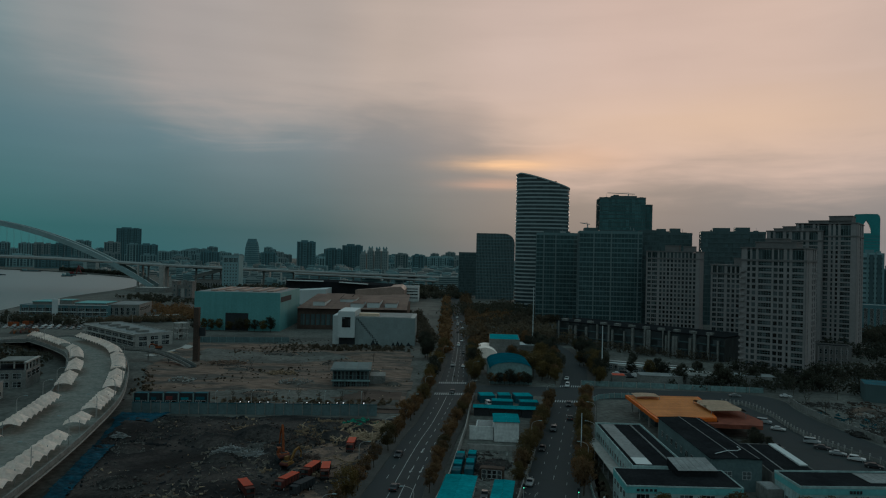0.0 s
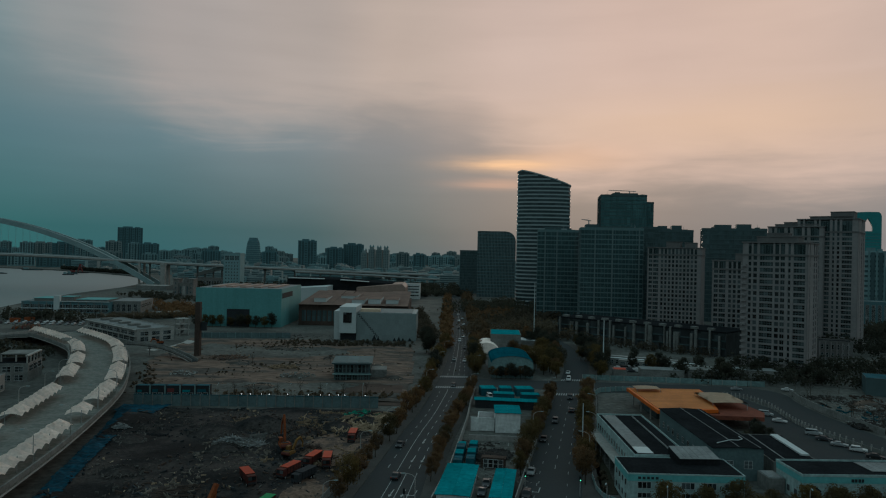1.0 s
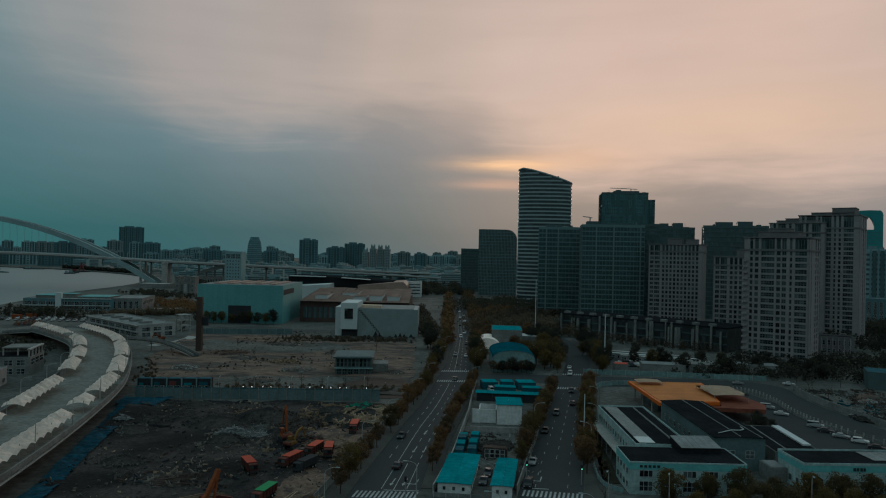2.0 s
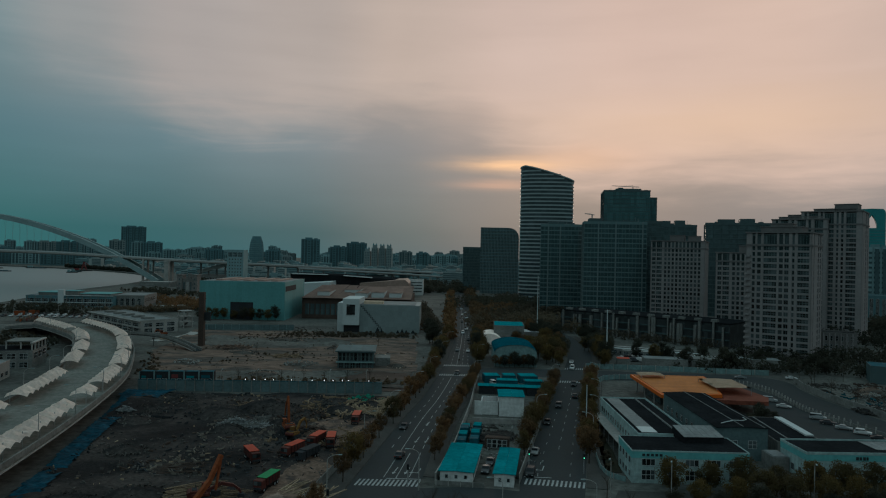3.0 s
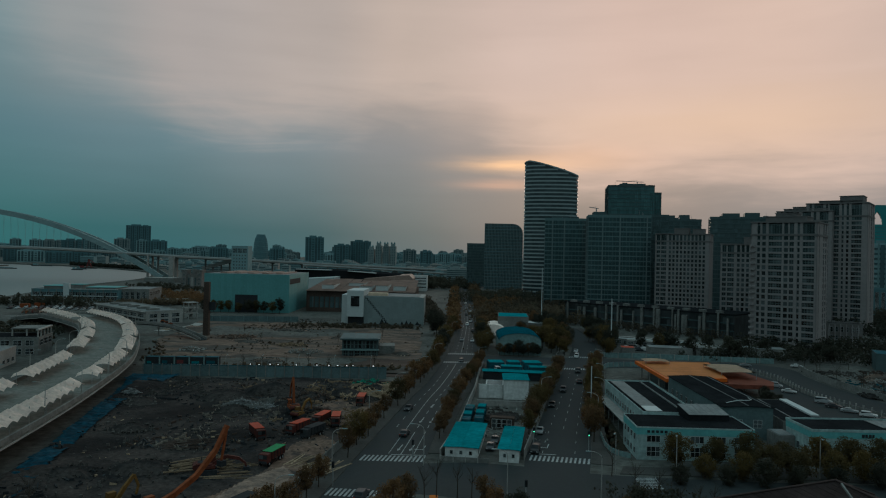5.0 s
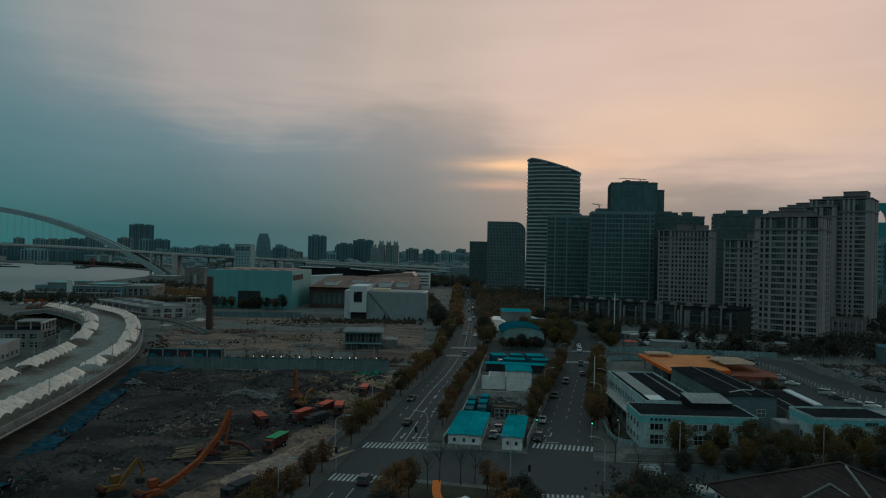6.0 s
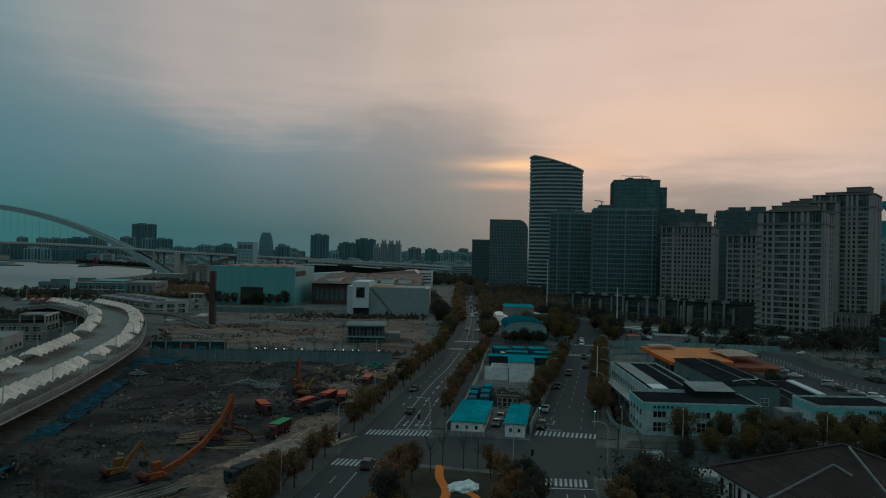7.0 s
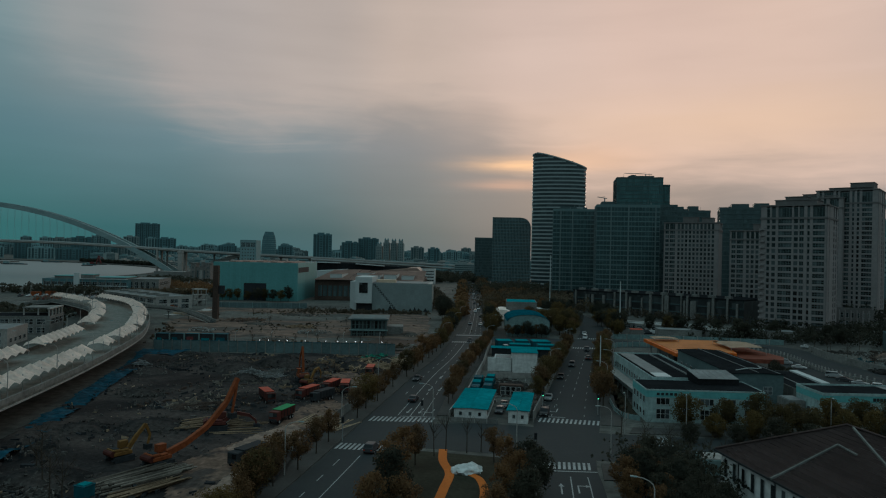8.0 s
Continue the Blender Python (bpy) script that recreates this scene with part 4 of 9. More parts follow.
def turret_flats():
    """The pale flats with pointed roof turrets."""
    top = thing("turreted_flats", -161, 1700, 0, 0, "pale brown flats with dark pointed roof turrets", "apartment building")
    for u, h in ((-27, 58), (-9, 67), (9, 66), (26, 66)):
        bm = bmesh.new()
        bx(bm, u - 7.5, u + 7.5, 0, 26, 0, h - 6)
        bx(bm, u - 5, u + 5, 2, 18, h - 6, h)
        part("wall", bm, "far_brown", top)
        bm = bmesh.new()
        for z in range(4, int(h) - 8, 4):
            for q in (-4.5, 0, 4.5):
                bx(bm, u + q - 1.2, u + q + 1.2, -0.4, -0.01, z, z + 2)
        tagged(part("window_band", bm, "far_window", top), kind="stuff")
        bm = bmesh.new()
        for q in (-3.4, 3.4):
            tube(bm, (u + q, 8, h), (u + q, 8, h + 5.5), 2.6, 0.1, 6)
        part("turret", bm, "far_dark", top)


turret_flats()

# ---- bridge, elevated road ----
FOOT, AXIS = Vector((-390, 958, 0)), Vector((-1, -0.12, 0)).normalized()
SPAN, RISE = 550.0, 89.0


def arch_bridge():
    top = thing("arch_bridge", 0, 0, 0, 0, "long steel arch bridge with thin hangers across the river", "bridge")
    side = Vector((-AXIS.y, AXIS.x, 0))

    def crown(s):
        return 3 + 4 * RISE * (s / SPAN) * (1 - s / SPAN)

    def rib_at(s, w):
        lean = 15 - 9 * (crown(s) / (RISE + 3))
        p = FOOT + AXIS * s + side * w * lean
        return Vector((p.x, p.y, crown(s)))

    for w in (-1, 1):
        bm = bmesh.new()
        pts = [rib_at(SPAN * i / 60, w) for i in range(61)]
        for a, b in zip(pts, pts[1:]):
            beam(bm, a, b, 4.0, 6.5)
        part("arch_rib", bm, "steel_white", top)
    for i in range(1, 60, 2):
        if crown(SPAN * i / 60) > 52:
            bm = bmesh.new()
            beam(bm, rib_at(SPAN * i / 60, -1), rib_at(SPAN * i / 60, 1), 2.0, 2.5)
            part("cross_brace", bm, "steel_white", top)
    for i in range(12, 108):
        s = SPAN * i / 120
        for w in (-1, 1):
            a = rib_at(s, w)
            if i % 2 and a.z > 46:
                bm = bmesh.new()
                d = FOOT + AXIS * s + side * w * 13
                tube(bm, (d.x, d.y, 41), a, 0.09, None, 4)
                part("hanger", bm, "steel", top)
    for s, w in ((20, -1), (20, 1), (50, -1), (50, 1)):
        p = FOOT + AXIS * s + side * w * 11
        bm = bmesh.new()
        beam(bm, (p.x, p.y, crown(s) - 2 if s > 30 else 0), (p.x, p.y, 35), 2.0, 3.0)
        part("spandrel_column", bm, "concrete", top)
    for w in (-1, 1):
        p = FOOT + AXIS * -11 + side * w * 10
        bm = bmesh.new()
        bx(bm, p.x - 3.0, p.x + 3.0, p.y - 2.5, p.y + 2.5, 0, 33)
        bx(bm, p.x - 3.6, p.x + 3.6, p.y - 3.2, p.y + 3.2, 29.5, 32)
        part("pier", bm, "concrete", top)


arch_bridge()


def swept_bar(bm, pts, w, h, dz):
    """A square bar swept along a line in space, dz above it."""
    l, r = offset(pts, -w / 2), offset(pts, w / 2)
    rows = [[bm.verts.new((p.x, p.y, p.z + dz + e)) for p, e in ((a, -h / 2), (b, -h / 2), (b, h / 2), (a, h / 2))] for a, b in zip(l, r)]
    for p, q in zip(rows, rows[1:]):
        for i in range(4):
            j = (i + 1) % 4
            bm.faces.new((p[i], p[j], q[j], q[i]))
    bm.faces.new(rows[0][::-1])
    bm.faces.new(rows[-1])


def viaduct(name, line, half, depth, label, pier_step, skin="concrete", rail="white_tile"):
    """A raised road along a line in space, on piers, with parapets."""
    top = thing(name, 0, 0, 0, 0, label, "elevated road")
    pts = smooth(line, 8)
    l, r = offset(pts, -half), offset(pts, half)
    bm = bmesh.new()
    rows = []
    for a, b in zip(l, r):
        rows.append([bm.verts.new((a.x, a.y, a.z - depth * 0.6)), bm.verts.new((a.x * 0.7 + b.x * 0.3, a.y * 0.7 + b.y * 0.3, a.z - depth)), bm.verts.new((a.x * 0.3 + b.x * 0.7, a.y * 0.3 + b.y * 0.7, b.z - depth)), bm.verts.new((b.x, b.y, b.z - depth * 0.6)), bm.verts.new(b), bm.verts.new(a)])
    for p, q in zip(rows, rows[1:]):
        for i in range(6):
            bm.faces.new((p[i], p[(i + 1) % 6], q[(i + 1) % 6], q[i]))
    bm.faces.new(rows[0])
    bm.faces.new(rows[-1][::-1])
    part("deck", bm, skin, top)
    for edge in (l, r):
        bm = bmesh.new()
        swept_bar(bm, edge, 0.4, 1.1, 0.55)
        part("parapet", bm, rail, top)
        if rail != "white_tile":
            bm = bmesh.new()
            swept_bar(bm, edge, 0.5, 0.3, -0.75)
            part("edge_strip", bm, "concrete", top)
    run = 0.0
    for i in range(1, len(pts)):
        run += (pts[i] - pts[i - 1]).length
        if run > pier_step and pts[i].z > 3.5 and not -945 < pts[i].x < -405:
            run = 0.0
            p = pts[i]
            bm = bmesh.new()
            tube(bm, (p.x, p.y, 0), (p.x, p.y, p.z - depth), min(1.3, half * 0.14), None, 8)
            a, b = l[i], r[i]
            beam(bm, (a.x * 0.8 + b.x * 0.2, a.y * 0.8 + b.y * 0.2, p.z - depth - 0.6), (a.x * 0.2 + b.x * 0.8, a.y * 0.2 + b.y * 0.8, p.z - depth - 0.6), min(1.5, half * 0.16), 1.2)
            part("pier", bm, "concrete_dark", top)
    return top


viaduct("elevated_highway", [(-1150, 868, 38), (-800, 910, 41.5), (-660, 927, 42), (-520, 943, 40), (-382, 965, 33.5), (-220, 1050, 26.5), (-90, 1150, 20.5), (40, 1260, 15), (200, 1400, 11)], 13, 3.0, "pale concrete elevated highway running onto the bridge", 42)
covered = thing("covered_ramp", 0, 0, 0, 0, "pale covered ramp climbing to the elevated highway", "ramp")
bm = bmesh.new()
beam(bm, (-352, 1000, 16.0), (-311, 1000, 27.5), 12, 4.5)
part("roof", bm, "white_tile", covered)
for x in (-350, -338, -326, -314):
    bm = bmesh.new()
    tube(bm, (x, 1000, 0), (x, 1000, 15.0 + (x + 352) * 0.28), 1.1, None, 8)
    part("column", bm, "concrete_dark", covered)
viaduct("highway_slip_road", [(-210, 1010, 24), (-90, 1060, 18.5), (-10, 1110, 13.5), (60, 1160, 8), (120, 1210, 3)], 5, 2.0, "pale concrete slip road sloping down from the highway", 36)

# ---- the curved ramp with white canopies ----
RAMP_R = smooth([(-70, 60, 6.0), (-79, 100, 6.0), (-84.5, 135, 6.0), (-89.5, 165, 6.0), (-97, 200, 6.0), (-106, 234, 6.0), (-118.5, 267, 6.0), (-134, 302, 6.0), (-159, 345, 6.0), (-203, 392, 5.6), (-214, 401, 4.4), (-226, 410, 2.8), (-238, 419, 1.0)], 8)
RAMP_MID = offset(RAMP_R, -11.5)


def canopy(line, side, i0, i1, group):
    """A run of white membrane tents over the ramp's edge: peaks in a row, on posts."""
    pts = line[i0:i1 + 1]
    if len(pts) < 2:
        return
    top = thing("canopy", pts[0].x, pts[0].y, pts[0].z, 0, "row of peaked white membrane tents on thin posts", "canopy", group)
    org = pts[0]
    # even bays of about four metres
    acc, marks = 0.0, [pts[0]]
    dense = [pts[0].lerp(pts[0], 0)]
    for a, b in zip(pts, pts[1:]):
        for k in range(8):
            dense.append(a.lerp(b, (k + 1) / 8))
    for a, b in zip(dense, dense[1:]):
        acc += (b - a).length
        if acc >= 4.2:
            marks.append(b)
            acc = 0.0
    inner = offset(marks, -2.8 * side)
    outer = offset(marks, 2.8 * side)
    for k in range(len(marks) - 1):
        bm = bmesh.new()
        a, b, c, d = (p - org for p in (inner[k], inner[k + 1], outer[k + 1], outer[k]))
        mid = (a + b + c + d) / 4
        n = 6
        grid = {}
        for i in range(n + 1):
            for j in range(n + 1):
                u, v = i / n, j / n
                p = a.lerp(b, u).lerp(d.lerp(c, u), v)
                edge = max(abs(2 * u - 1), abs(2 * v - 1))
                p.z += 3.1 + 1.6 * (1 - edge) ** 1.35 - 0.75 * abs(2 * u - 1) ** 1.5 * abs(2 * v - 1) ** 2
                grid[i, j] = bm.verts.new(p)
        for i in range(n):
            for j in range(n):
                bm.faces.new((grid[i, j], grid[i + 1, j], grid[i + 1, j + 1], grid[i, j + 1]))
        bmesh.ops.solidify(bm, geom=bm.faces[:], thickness=0.05)
        part("membrane", bm, "canopy", top)
    for k, m in enumerate(marks):
        if k % 2 == 0:
            p = (outer[k] * 0.5 + m * 0.5) - org
            bm = bmesh.new()
            tube(bm, (p.x, p.y, p.z), (p.x, p.y, p.z + 3.6), 0.09, None, 6)
            part("post", bm, "steel", top)


def ramp():
    top = viaduct("curved_ramp", [RAMP_MID[i] for i in range(0, len(RAMP_MID), 4)], 11.5, 1.7, "curved concrete ramp on piers with a worn deck", 22, "deck", "concrete_dark")
    bm = bmesh.new()
    lane = offset(RAMP_MID, -7.2), offset(RAMP_MID, 7.2)
    rows = [(bm.verts.new(a + Vector((0, 0, 0.03))), bm.verts.new(b + Vector((0, 0, 0.03)))) for a, b in zip(*lane)]
    for p, q in zip(rows, rows[1:]):
        bm.faces.new((p[0], p[1], q[1], q[0]))
    part("carriageway", bm, "deck", top, "worn grey carriageway")


ramp()
right_row, left_row = offset(RAMP_R, -3.6), offset(RAMP_R, -19.6)


def between(line, y0, y1):
    k = [i for i, p in enumerate(line) if y0 <= p.y <= y1]
    return k[0], k[-1]


for y0, y1 in ((104, 182), (187, 200), (204, 236), (239, 272), (275, 316), (320, 384)):
    canopy(right_row, 1, *between(right_row, y0, y1), "white ramp canopies")
for y0, y1 in ((110, 180), (184, 230), (240, 266), (270, 298), (300, 336), (342, 384)):
    canopy(left_row, -1, *between(left_row, y0, y1), "white ramp canopies")

# ---- trees ----


def leafy(name, leaves, mat_name):
    """One mesh of leaf blades: centre, two half axes and the way out of the crown, towards which each blade is turned."""
    verts, faces, ways = [], [], []
    for p, u, v, out in leaves:
        if u.cross(v).dot(out) < 0:
            v = -v
        k = len(verts)
        verts += [p - u, p - v * 0.75, p + u, p + v * 0.75]
        faces.append((k, k + 1, k + 2, k + 3))
        n = (out * 0.6 + u.cross(v).normalized() * 0.5).normalized()
        ways += [n] * 4
    me = bpy.data.meshes.new(name)
    me.from_pydata(verts, [], faces)
    me.shade_smooth()
    me.normals_split_custom_set_from_vertices(ways)
    me.materials.append(M[mat_name])
    return me


def crown_mesh(name, rx, rz, z0, clumps, per, leaf, mat_name, seed):
    """A crown of leaf clumps round limbs, with gaps and an uneven outline."""
    r = random.Random(seed)
    leaves_ = []
    for _ in range(clumps):
        a, q = r.uniform(0, 6.283), r.random() ** 0.55
        h = r.uniform(-0.95, 0.95)
        k = math.sqrt(max(0.05, 1 - h * h)) * r.uniform(0.75, 1.12)
        c = Vector((rx * q * k * math.cos(a), rx * q * k * math.sin(a), z0 + rz * h))
        s = rx * r.uniform(0.24, 0.42)
        for _ in range(per):
            d = Vector((r.gauss(0, 1), r.gauss(0, 1), r.gauss(0, 1))).normalized() * s * r.random() ** 0.4
            u = Vector((r.gauss(0, 1), r.gauss(0, 1), r.gauss(0, 0.8))).normalized()
            v = u.cross(Vector((r.gauss(0, 1), r.gauss(0, 1), r.gauss(0, 1)))).normalized()
            z = leaf * r.uniform(0.6, 1.3)
            out = ((c + d - Vector((0, 0, z0 - rz * 0.3))).normalized() + d.normalized() * 0.5).normalized()
            leaves_.append((c + d, u * z, v * z, out))
    return leafy(name, leaves_, mat_name)


def trunk_mesh(h, r0, spread, limbs, seed, twigs=0):
    r = random.Random(seed)
    bm = bmesh.new()
    lean = (r.uniform(-0.2, 0.2), r.uniform(-0.2, 0.2))
    mid = (lean[0], lean[1], h * 0.45)
    tube(bm, (0, 0, -0.1), mid, r0, r0 * 0.75, 7)
    tube(bm, mid, (lean[0] * 1.5, lean[1] * 1.5, h * 0.92), r0 * 0.75, r0 * 0.2, 6)
    for i in range(limbs):
        a = 6.283 * i / limbs + r.uniform(-0.4, 0.4)
        z = h * r.uniform(0.4, 0.7)
        e = Vector((math.cos(a) * spread * r.uniform(0.6, 1), math.sin(a) * spread * r.uniform(0.6, 1), z + h * r.uniform(0.15, 0.4)))
        tube(bm, (lean[0], lean[1], z), e, r0 * 0.4, r0 * 0.1, 5)
        for _ in range(twigs):
            b = Vector((lean[0], lean[1], z)).lerp(e, r.uniform(0.3, 0.9))
            tube(bm, b, b + Vector((r.uniform(-1, 1), r.uniform(-1, 1), r.uniform(0.4, 1.8))) * spread * 0.35, r0 * 0.12, r0 * 0.04, 3)
    return data("trunk", bm, "bark")


KINDS = {
    "round": ("round-crowned street tree with yellowing foliage", "leaf_olive", 2.9, 2.5, 4.6, 64, 64, 0.15),
    "rust": ("autumn street tree with thin brown foliage", "leaf_rust", 2.3, 2.3, 4.8, 36, 76, 0.145),
    "olive": ("street tree with yellowing olive foliage", "leaf_olive", 3.0, 2.6, 4.9, 46, 80, 0.155),
    "dark": ("dark evergreen tree with a dense crown", "leaf_dark", 3.0, 3.0, 5.2, 46, 76, 0.18),
    "bush": ("low dark shrub", "leaf_dark", 1.2, 0.8, 0.8, 14, 34, 0.17),
}
PROTO = {}


def tree(kind, x, y, size=1.0, z=0.0, v=0):
    label, leafy, rx, rz, z0, clumps, per, leaf = KINDS[kind]
    if (kind, v) not in PROTO:
        top = thing("shrub" if kind == "bush" else "tree", x, y, z, 0, label, "shrub" if kind == "bush" else "tree", "street trees" if kind != "bush" else "shrubs")
        put("trunk", trunk_mesh(z0 + rz * 0.7, 0.16 if kind != "bush" else 0.05, rx * 0.8, 6, 11 * v + 3), top)
        put("crown", crown_mesh("crown", rx, rz, z0, clumps, per, leaf, leafy, 17 * v + 5), top)
        top.scale = (size,) * 3
        PROTO[kind, v] = top
        return top
    ob = copy_thing(PROTO[kind, v], Matrix.Identity(4))
    ob.matrix_basis = pose(x, y, z, 0, 0, (x * 37 + y * 91) % 360) @ Matrix.Diagonal((size, size, size * (0.9 + 0.2 * ((x * 7.3) % 1)), 1))
    return ob


def along(line, y0, y1, off, step, kind, size, jitter=0.6, miss=0.0):
    r = random.Random(int(y0 * 3 + off * 10))
    pts = offset(line, off)
    acc = step
    for a, b in zip(pts, pts[1:]):
        n = max(1, int((b - a).length / 0.5))
        for k in range(n):
            p = a.lerp(b, k / n)
            acc += (b - a).length / n
            if acc >= step and y0 <= p.y <= y1:
                acc = r.uniform(-0.15, 0.15) * step
                if r.random() >= miss:
                    tree(r.choice(kind) if isinstance(kind, tuple) else kind, p.x + r.uniform(-jitter, jitter), p.y, size * r.uniform(0.82, 1.18), 0.1, r.randrange(4))


along(AVENUE_L, 96, 300, -2.0, 8.8, ("rust", "rust", "olive"), 0.98, 0.5, 0.12)
along(AVENUE_L, 300, 400, -3.0, 8.0, ("rust", "olive", "dark"), 1.0, 1.5)
along(AVENUE_R, 166, 283, 1.6, 5.2, ("rust", "rust", "olive"), 0.82, 0.4)
along(AVENUE_R, 309, 400, 3.5, 7.5, ("rust", "olive", "dark"), 1.1, 2.0)
along(SECOND_L, 172, 276, -1.2, 6.2, ("olive", "rust", "rust"), 0.86, 0.4)
along(SECOND_L, 310, 420, -3.5, 6.5, ("olive", "rust", "dark"), 1.1, 2.0)
along(SECOND_R, 166, 272, 0.4, 6.4, ("olive", "rust", "rust"), 1.04, 0.5)
along(SECOND_R, 308, 430, 4.5, 6.0, ("olive", "dark"), 1.1, 2.0)
for i, (x, y, kind, s) in enumerate(((-8.2, 112.5, "rust", 1.1), (-6.2, 117, "rust", 0.9), (-9, 104, "rust", 1.1), (-8, 96, "dark", 1.0), (-10.5, 90, "rust", 1.0), (-6, 90, "rust", 1.0), (7.2, 120, "rust", 0.8), (9, 113, "rust", 0.85), (10, 105, "rust", 0.95), (7.6, 100, "rust", 0.8), (12, 112, "dark", 0.72), (10, 94, "dark", 0.9), (12.6, 102, "dark", 0.8), (5.5, 92, "rust", 0.8), (25.2, 103, "rust", 0.82), (25.0, 97.5, "rust", 0.85))):
    tree(kind, x, y, s, 0.15, i % 4)
rt = random.Random(21)
for i, x in enumerate((48.9, 57.4, 64.3, 71.3, 78.3, 85.4, 91.8, 98.6, 105.4, 112.5, 119.4, 126)):
    tree("round", x, 147.2 + rt.uniform(-0.4, 0.4), (1.08, 0.98, 1.1, 0.86, 1.04, 1.08)[i % 6], -0.4, i % 4)
for i, x in enumerate((52.9, 60.0, 66.1, 71.8, 78.4, 84.6, 91, 97.5, 104, 110, 116)):
    tree("round", x, 141 + rt.uniform(-0.5, 0.5), (0.82, 0.98, 1.05, 1.08, 1.0, 0.95)[i % 6], -1.0, (i + 2) % 4)
for i in range(9):
    tree("dark", 47 + 7.5 * i + rt.uniform(-1.5, 1.5), 137 + rt.uniform(-1, 1), rt.uniform(0.6, 0.78), -1.2, i % 4)
for i in range(40):
    tree(rt.choice(("dark", "dark", "dark", "rust")), rt.uniform(27.4, 36.8), rt.uniform(86, 113), rt.uniform(0.5, 0.8), 0, i % 4)
for i in range(7):
    tree(rt.choice(("olive", "rust")), -28 + rt.uniform(-1.5, 2.0), rt.uniform(84, 112), rt.uniform(0.7, 1.0), 0, i % 4)
for i in range(7):
    tree("dark", 88 + rt.uniform(-3, 14), 205 + rt.uniform(0, 12), rt.uniform(0.42, 0.58), 0, i % 4)
for i in range(14):
    tree("dark", rt.uniform(104, 196), rt.uniform(305, 345), rt.uniform(0.7, 1.1), 0, i % 4)
for i in range(16):
    tree(rt.choice(("dark", "olive")), rt.uniform(72, 104), rt.uniform(328, 372), rt.uniform(0.8, 1.2), 0, i % 4)
for i in range(16):
    tree(rt.choice(("dark", "rust")), rt.uniform(40, 60), rt.uniform(330, 460), rt.uniform(0.9, 1.3), 0, i % 4)
for i in range(6):
    tree("dark", -5 + rt.uniform(-3, 3), 372 + rt.uniform(0, 50), rt.uniform(1.0, 1.5), 0, i % 4)


for i in range(9):
    tree(rt.choice(("dark", "rust", "dark")), 23.5 + 2.1 * i, 305.2 + rt.uniform(-0.4, 0.4), rt.uniform(0.6, 0.8), 0.1, i % 4)


for i, (x, y, size) in enumerate(((48, 318, 1.25), (52, 326, 1.35), (46, 332, 1.3), (55, 336, 1.4), (50, 344, 1.45), (58, 350, 1.3), (44, 350, 1.3), (53, 358, 1.5))):
    tree("olive" if i % 3 else "round", x, y, size, 0, i % 4)


def grove(name, label, region, count, height, mat_name, seed, leaf=0.7):
    """Far woodland as one mass of leaf clumps on stems."""
    r = random.Random(seed)
    leaves_ = []
    (x0, y0), (x1, y1), depth = region
    for _ in range(count):
        t = r.random()
        cx, cy = x0 + (x1 - x0) * t + r.uniform(-0.3, 0.3) * depth, y0 + (y1 - y0) * t + r.uniform(-0.5, 0.5) * depth
        h = height * r.uniform(0.55, 1.15)
        for _ in range(46):
            f = r.uniform(0.12, 1)
            s = h * 0.42 * math.sqrt(max(0.08, 1 - (2 * f - 1.05) ** 2))
            p = Vector((cx + r.gauss(0, s * 0.6), cy + r.gauss(0, s * 0.6), h * f))
            u = Vector((r.gauss(0, 1), r.gauss(0, 1), r.gauss(0, 1))).normalized()
            v = u.cross(Vector((r.gauss(0, 1), r.gauss(0, 1), r.gauss(0, 1)))).normalized()
            z = leaf * r.uniform(0.6, 1.4)
            leaves_.append((p, u * z, v * z, (p - Vector((cx, cy, h * 0.4))).normalized()))
    me = leafy(name, leaves_, mat_name)
    tagged(new(name, me), label, "trees", "", "stuff")


grove("woodland", "brownish tree belt along the foot of the towers", ((28, 480), (150, 470), 60), 300, 9.5, "leaf_brown", 1)
grove("woodland", "dark tree belt before the apartment towers", ((150, 352), (300, 330), 30), 280, 7.0, "leaf_dark", 2, 0.55)
grove("woodland", "dark tree belt behind the car park", ((110, 318), (290, 300), 26), 230, 5.6, "leaf_dark", 3, 0.5)
grove("woodland", "dark trees along the river bank", ((-380, 520), (-250, 500), 24), 120, 7, "leaf_dark", 4)
grove("woodland", "autumn trees behind the riverside hall", ((-265, 650), (-182, 556), 60), 300, 5, "leaf_rust", 5, 0.5)
grove("woodland", "dim brown trees along the riverside yard", ((-252, 524), (-200, 545), 22), 190, 4.2, "leaf_brown", 41, 0.45)
grove("woodland", "dark trees at the foot of the bridge", ((-350, 800), (-262, 720), 60), 110, 4.5, "leaf_dark", 42, 0.6)
grove("scrub", "dim scrub between the ramp and the river", ((-240, 400), (-180, 300), 30), 170, 1.8, "leaf_brown", 43, 0.35)
grove("scrub", "dim scrub beside the cleared ground", ((-136, 330), (-112, 262), 12), 60, 0.9, "leaf_straw", 44, 0.3)
grove("woodland", "dim trees under the elevated highway", ((-330, 900), (40, 1040), 90), 320, 10, "leaf_dark", 6, 1.2)
grove("woodland", "dim trees along the avenue's far end", ((4, 400), (10, 900), 10), 170, 5.5, "leaf_rust", 7, 1.0)
grove("woodland", "dim trees along the avenue's far end", ((27, 410), (33, 900), 14), 230, 6.5, "leaf_rust", 8, 1.0)
grove("woodland", "dark trees on the far river bank", ((-970, 1150), (-970, 1440), 50), 220, 14, "leaf_dark", 9, 2.0)
grove("woodland", "dark trees along the river's bend", ((-572, 1345), (-866, 1592), 18), 260, 7, "leaf_dark", 47, 1.6)
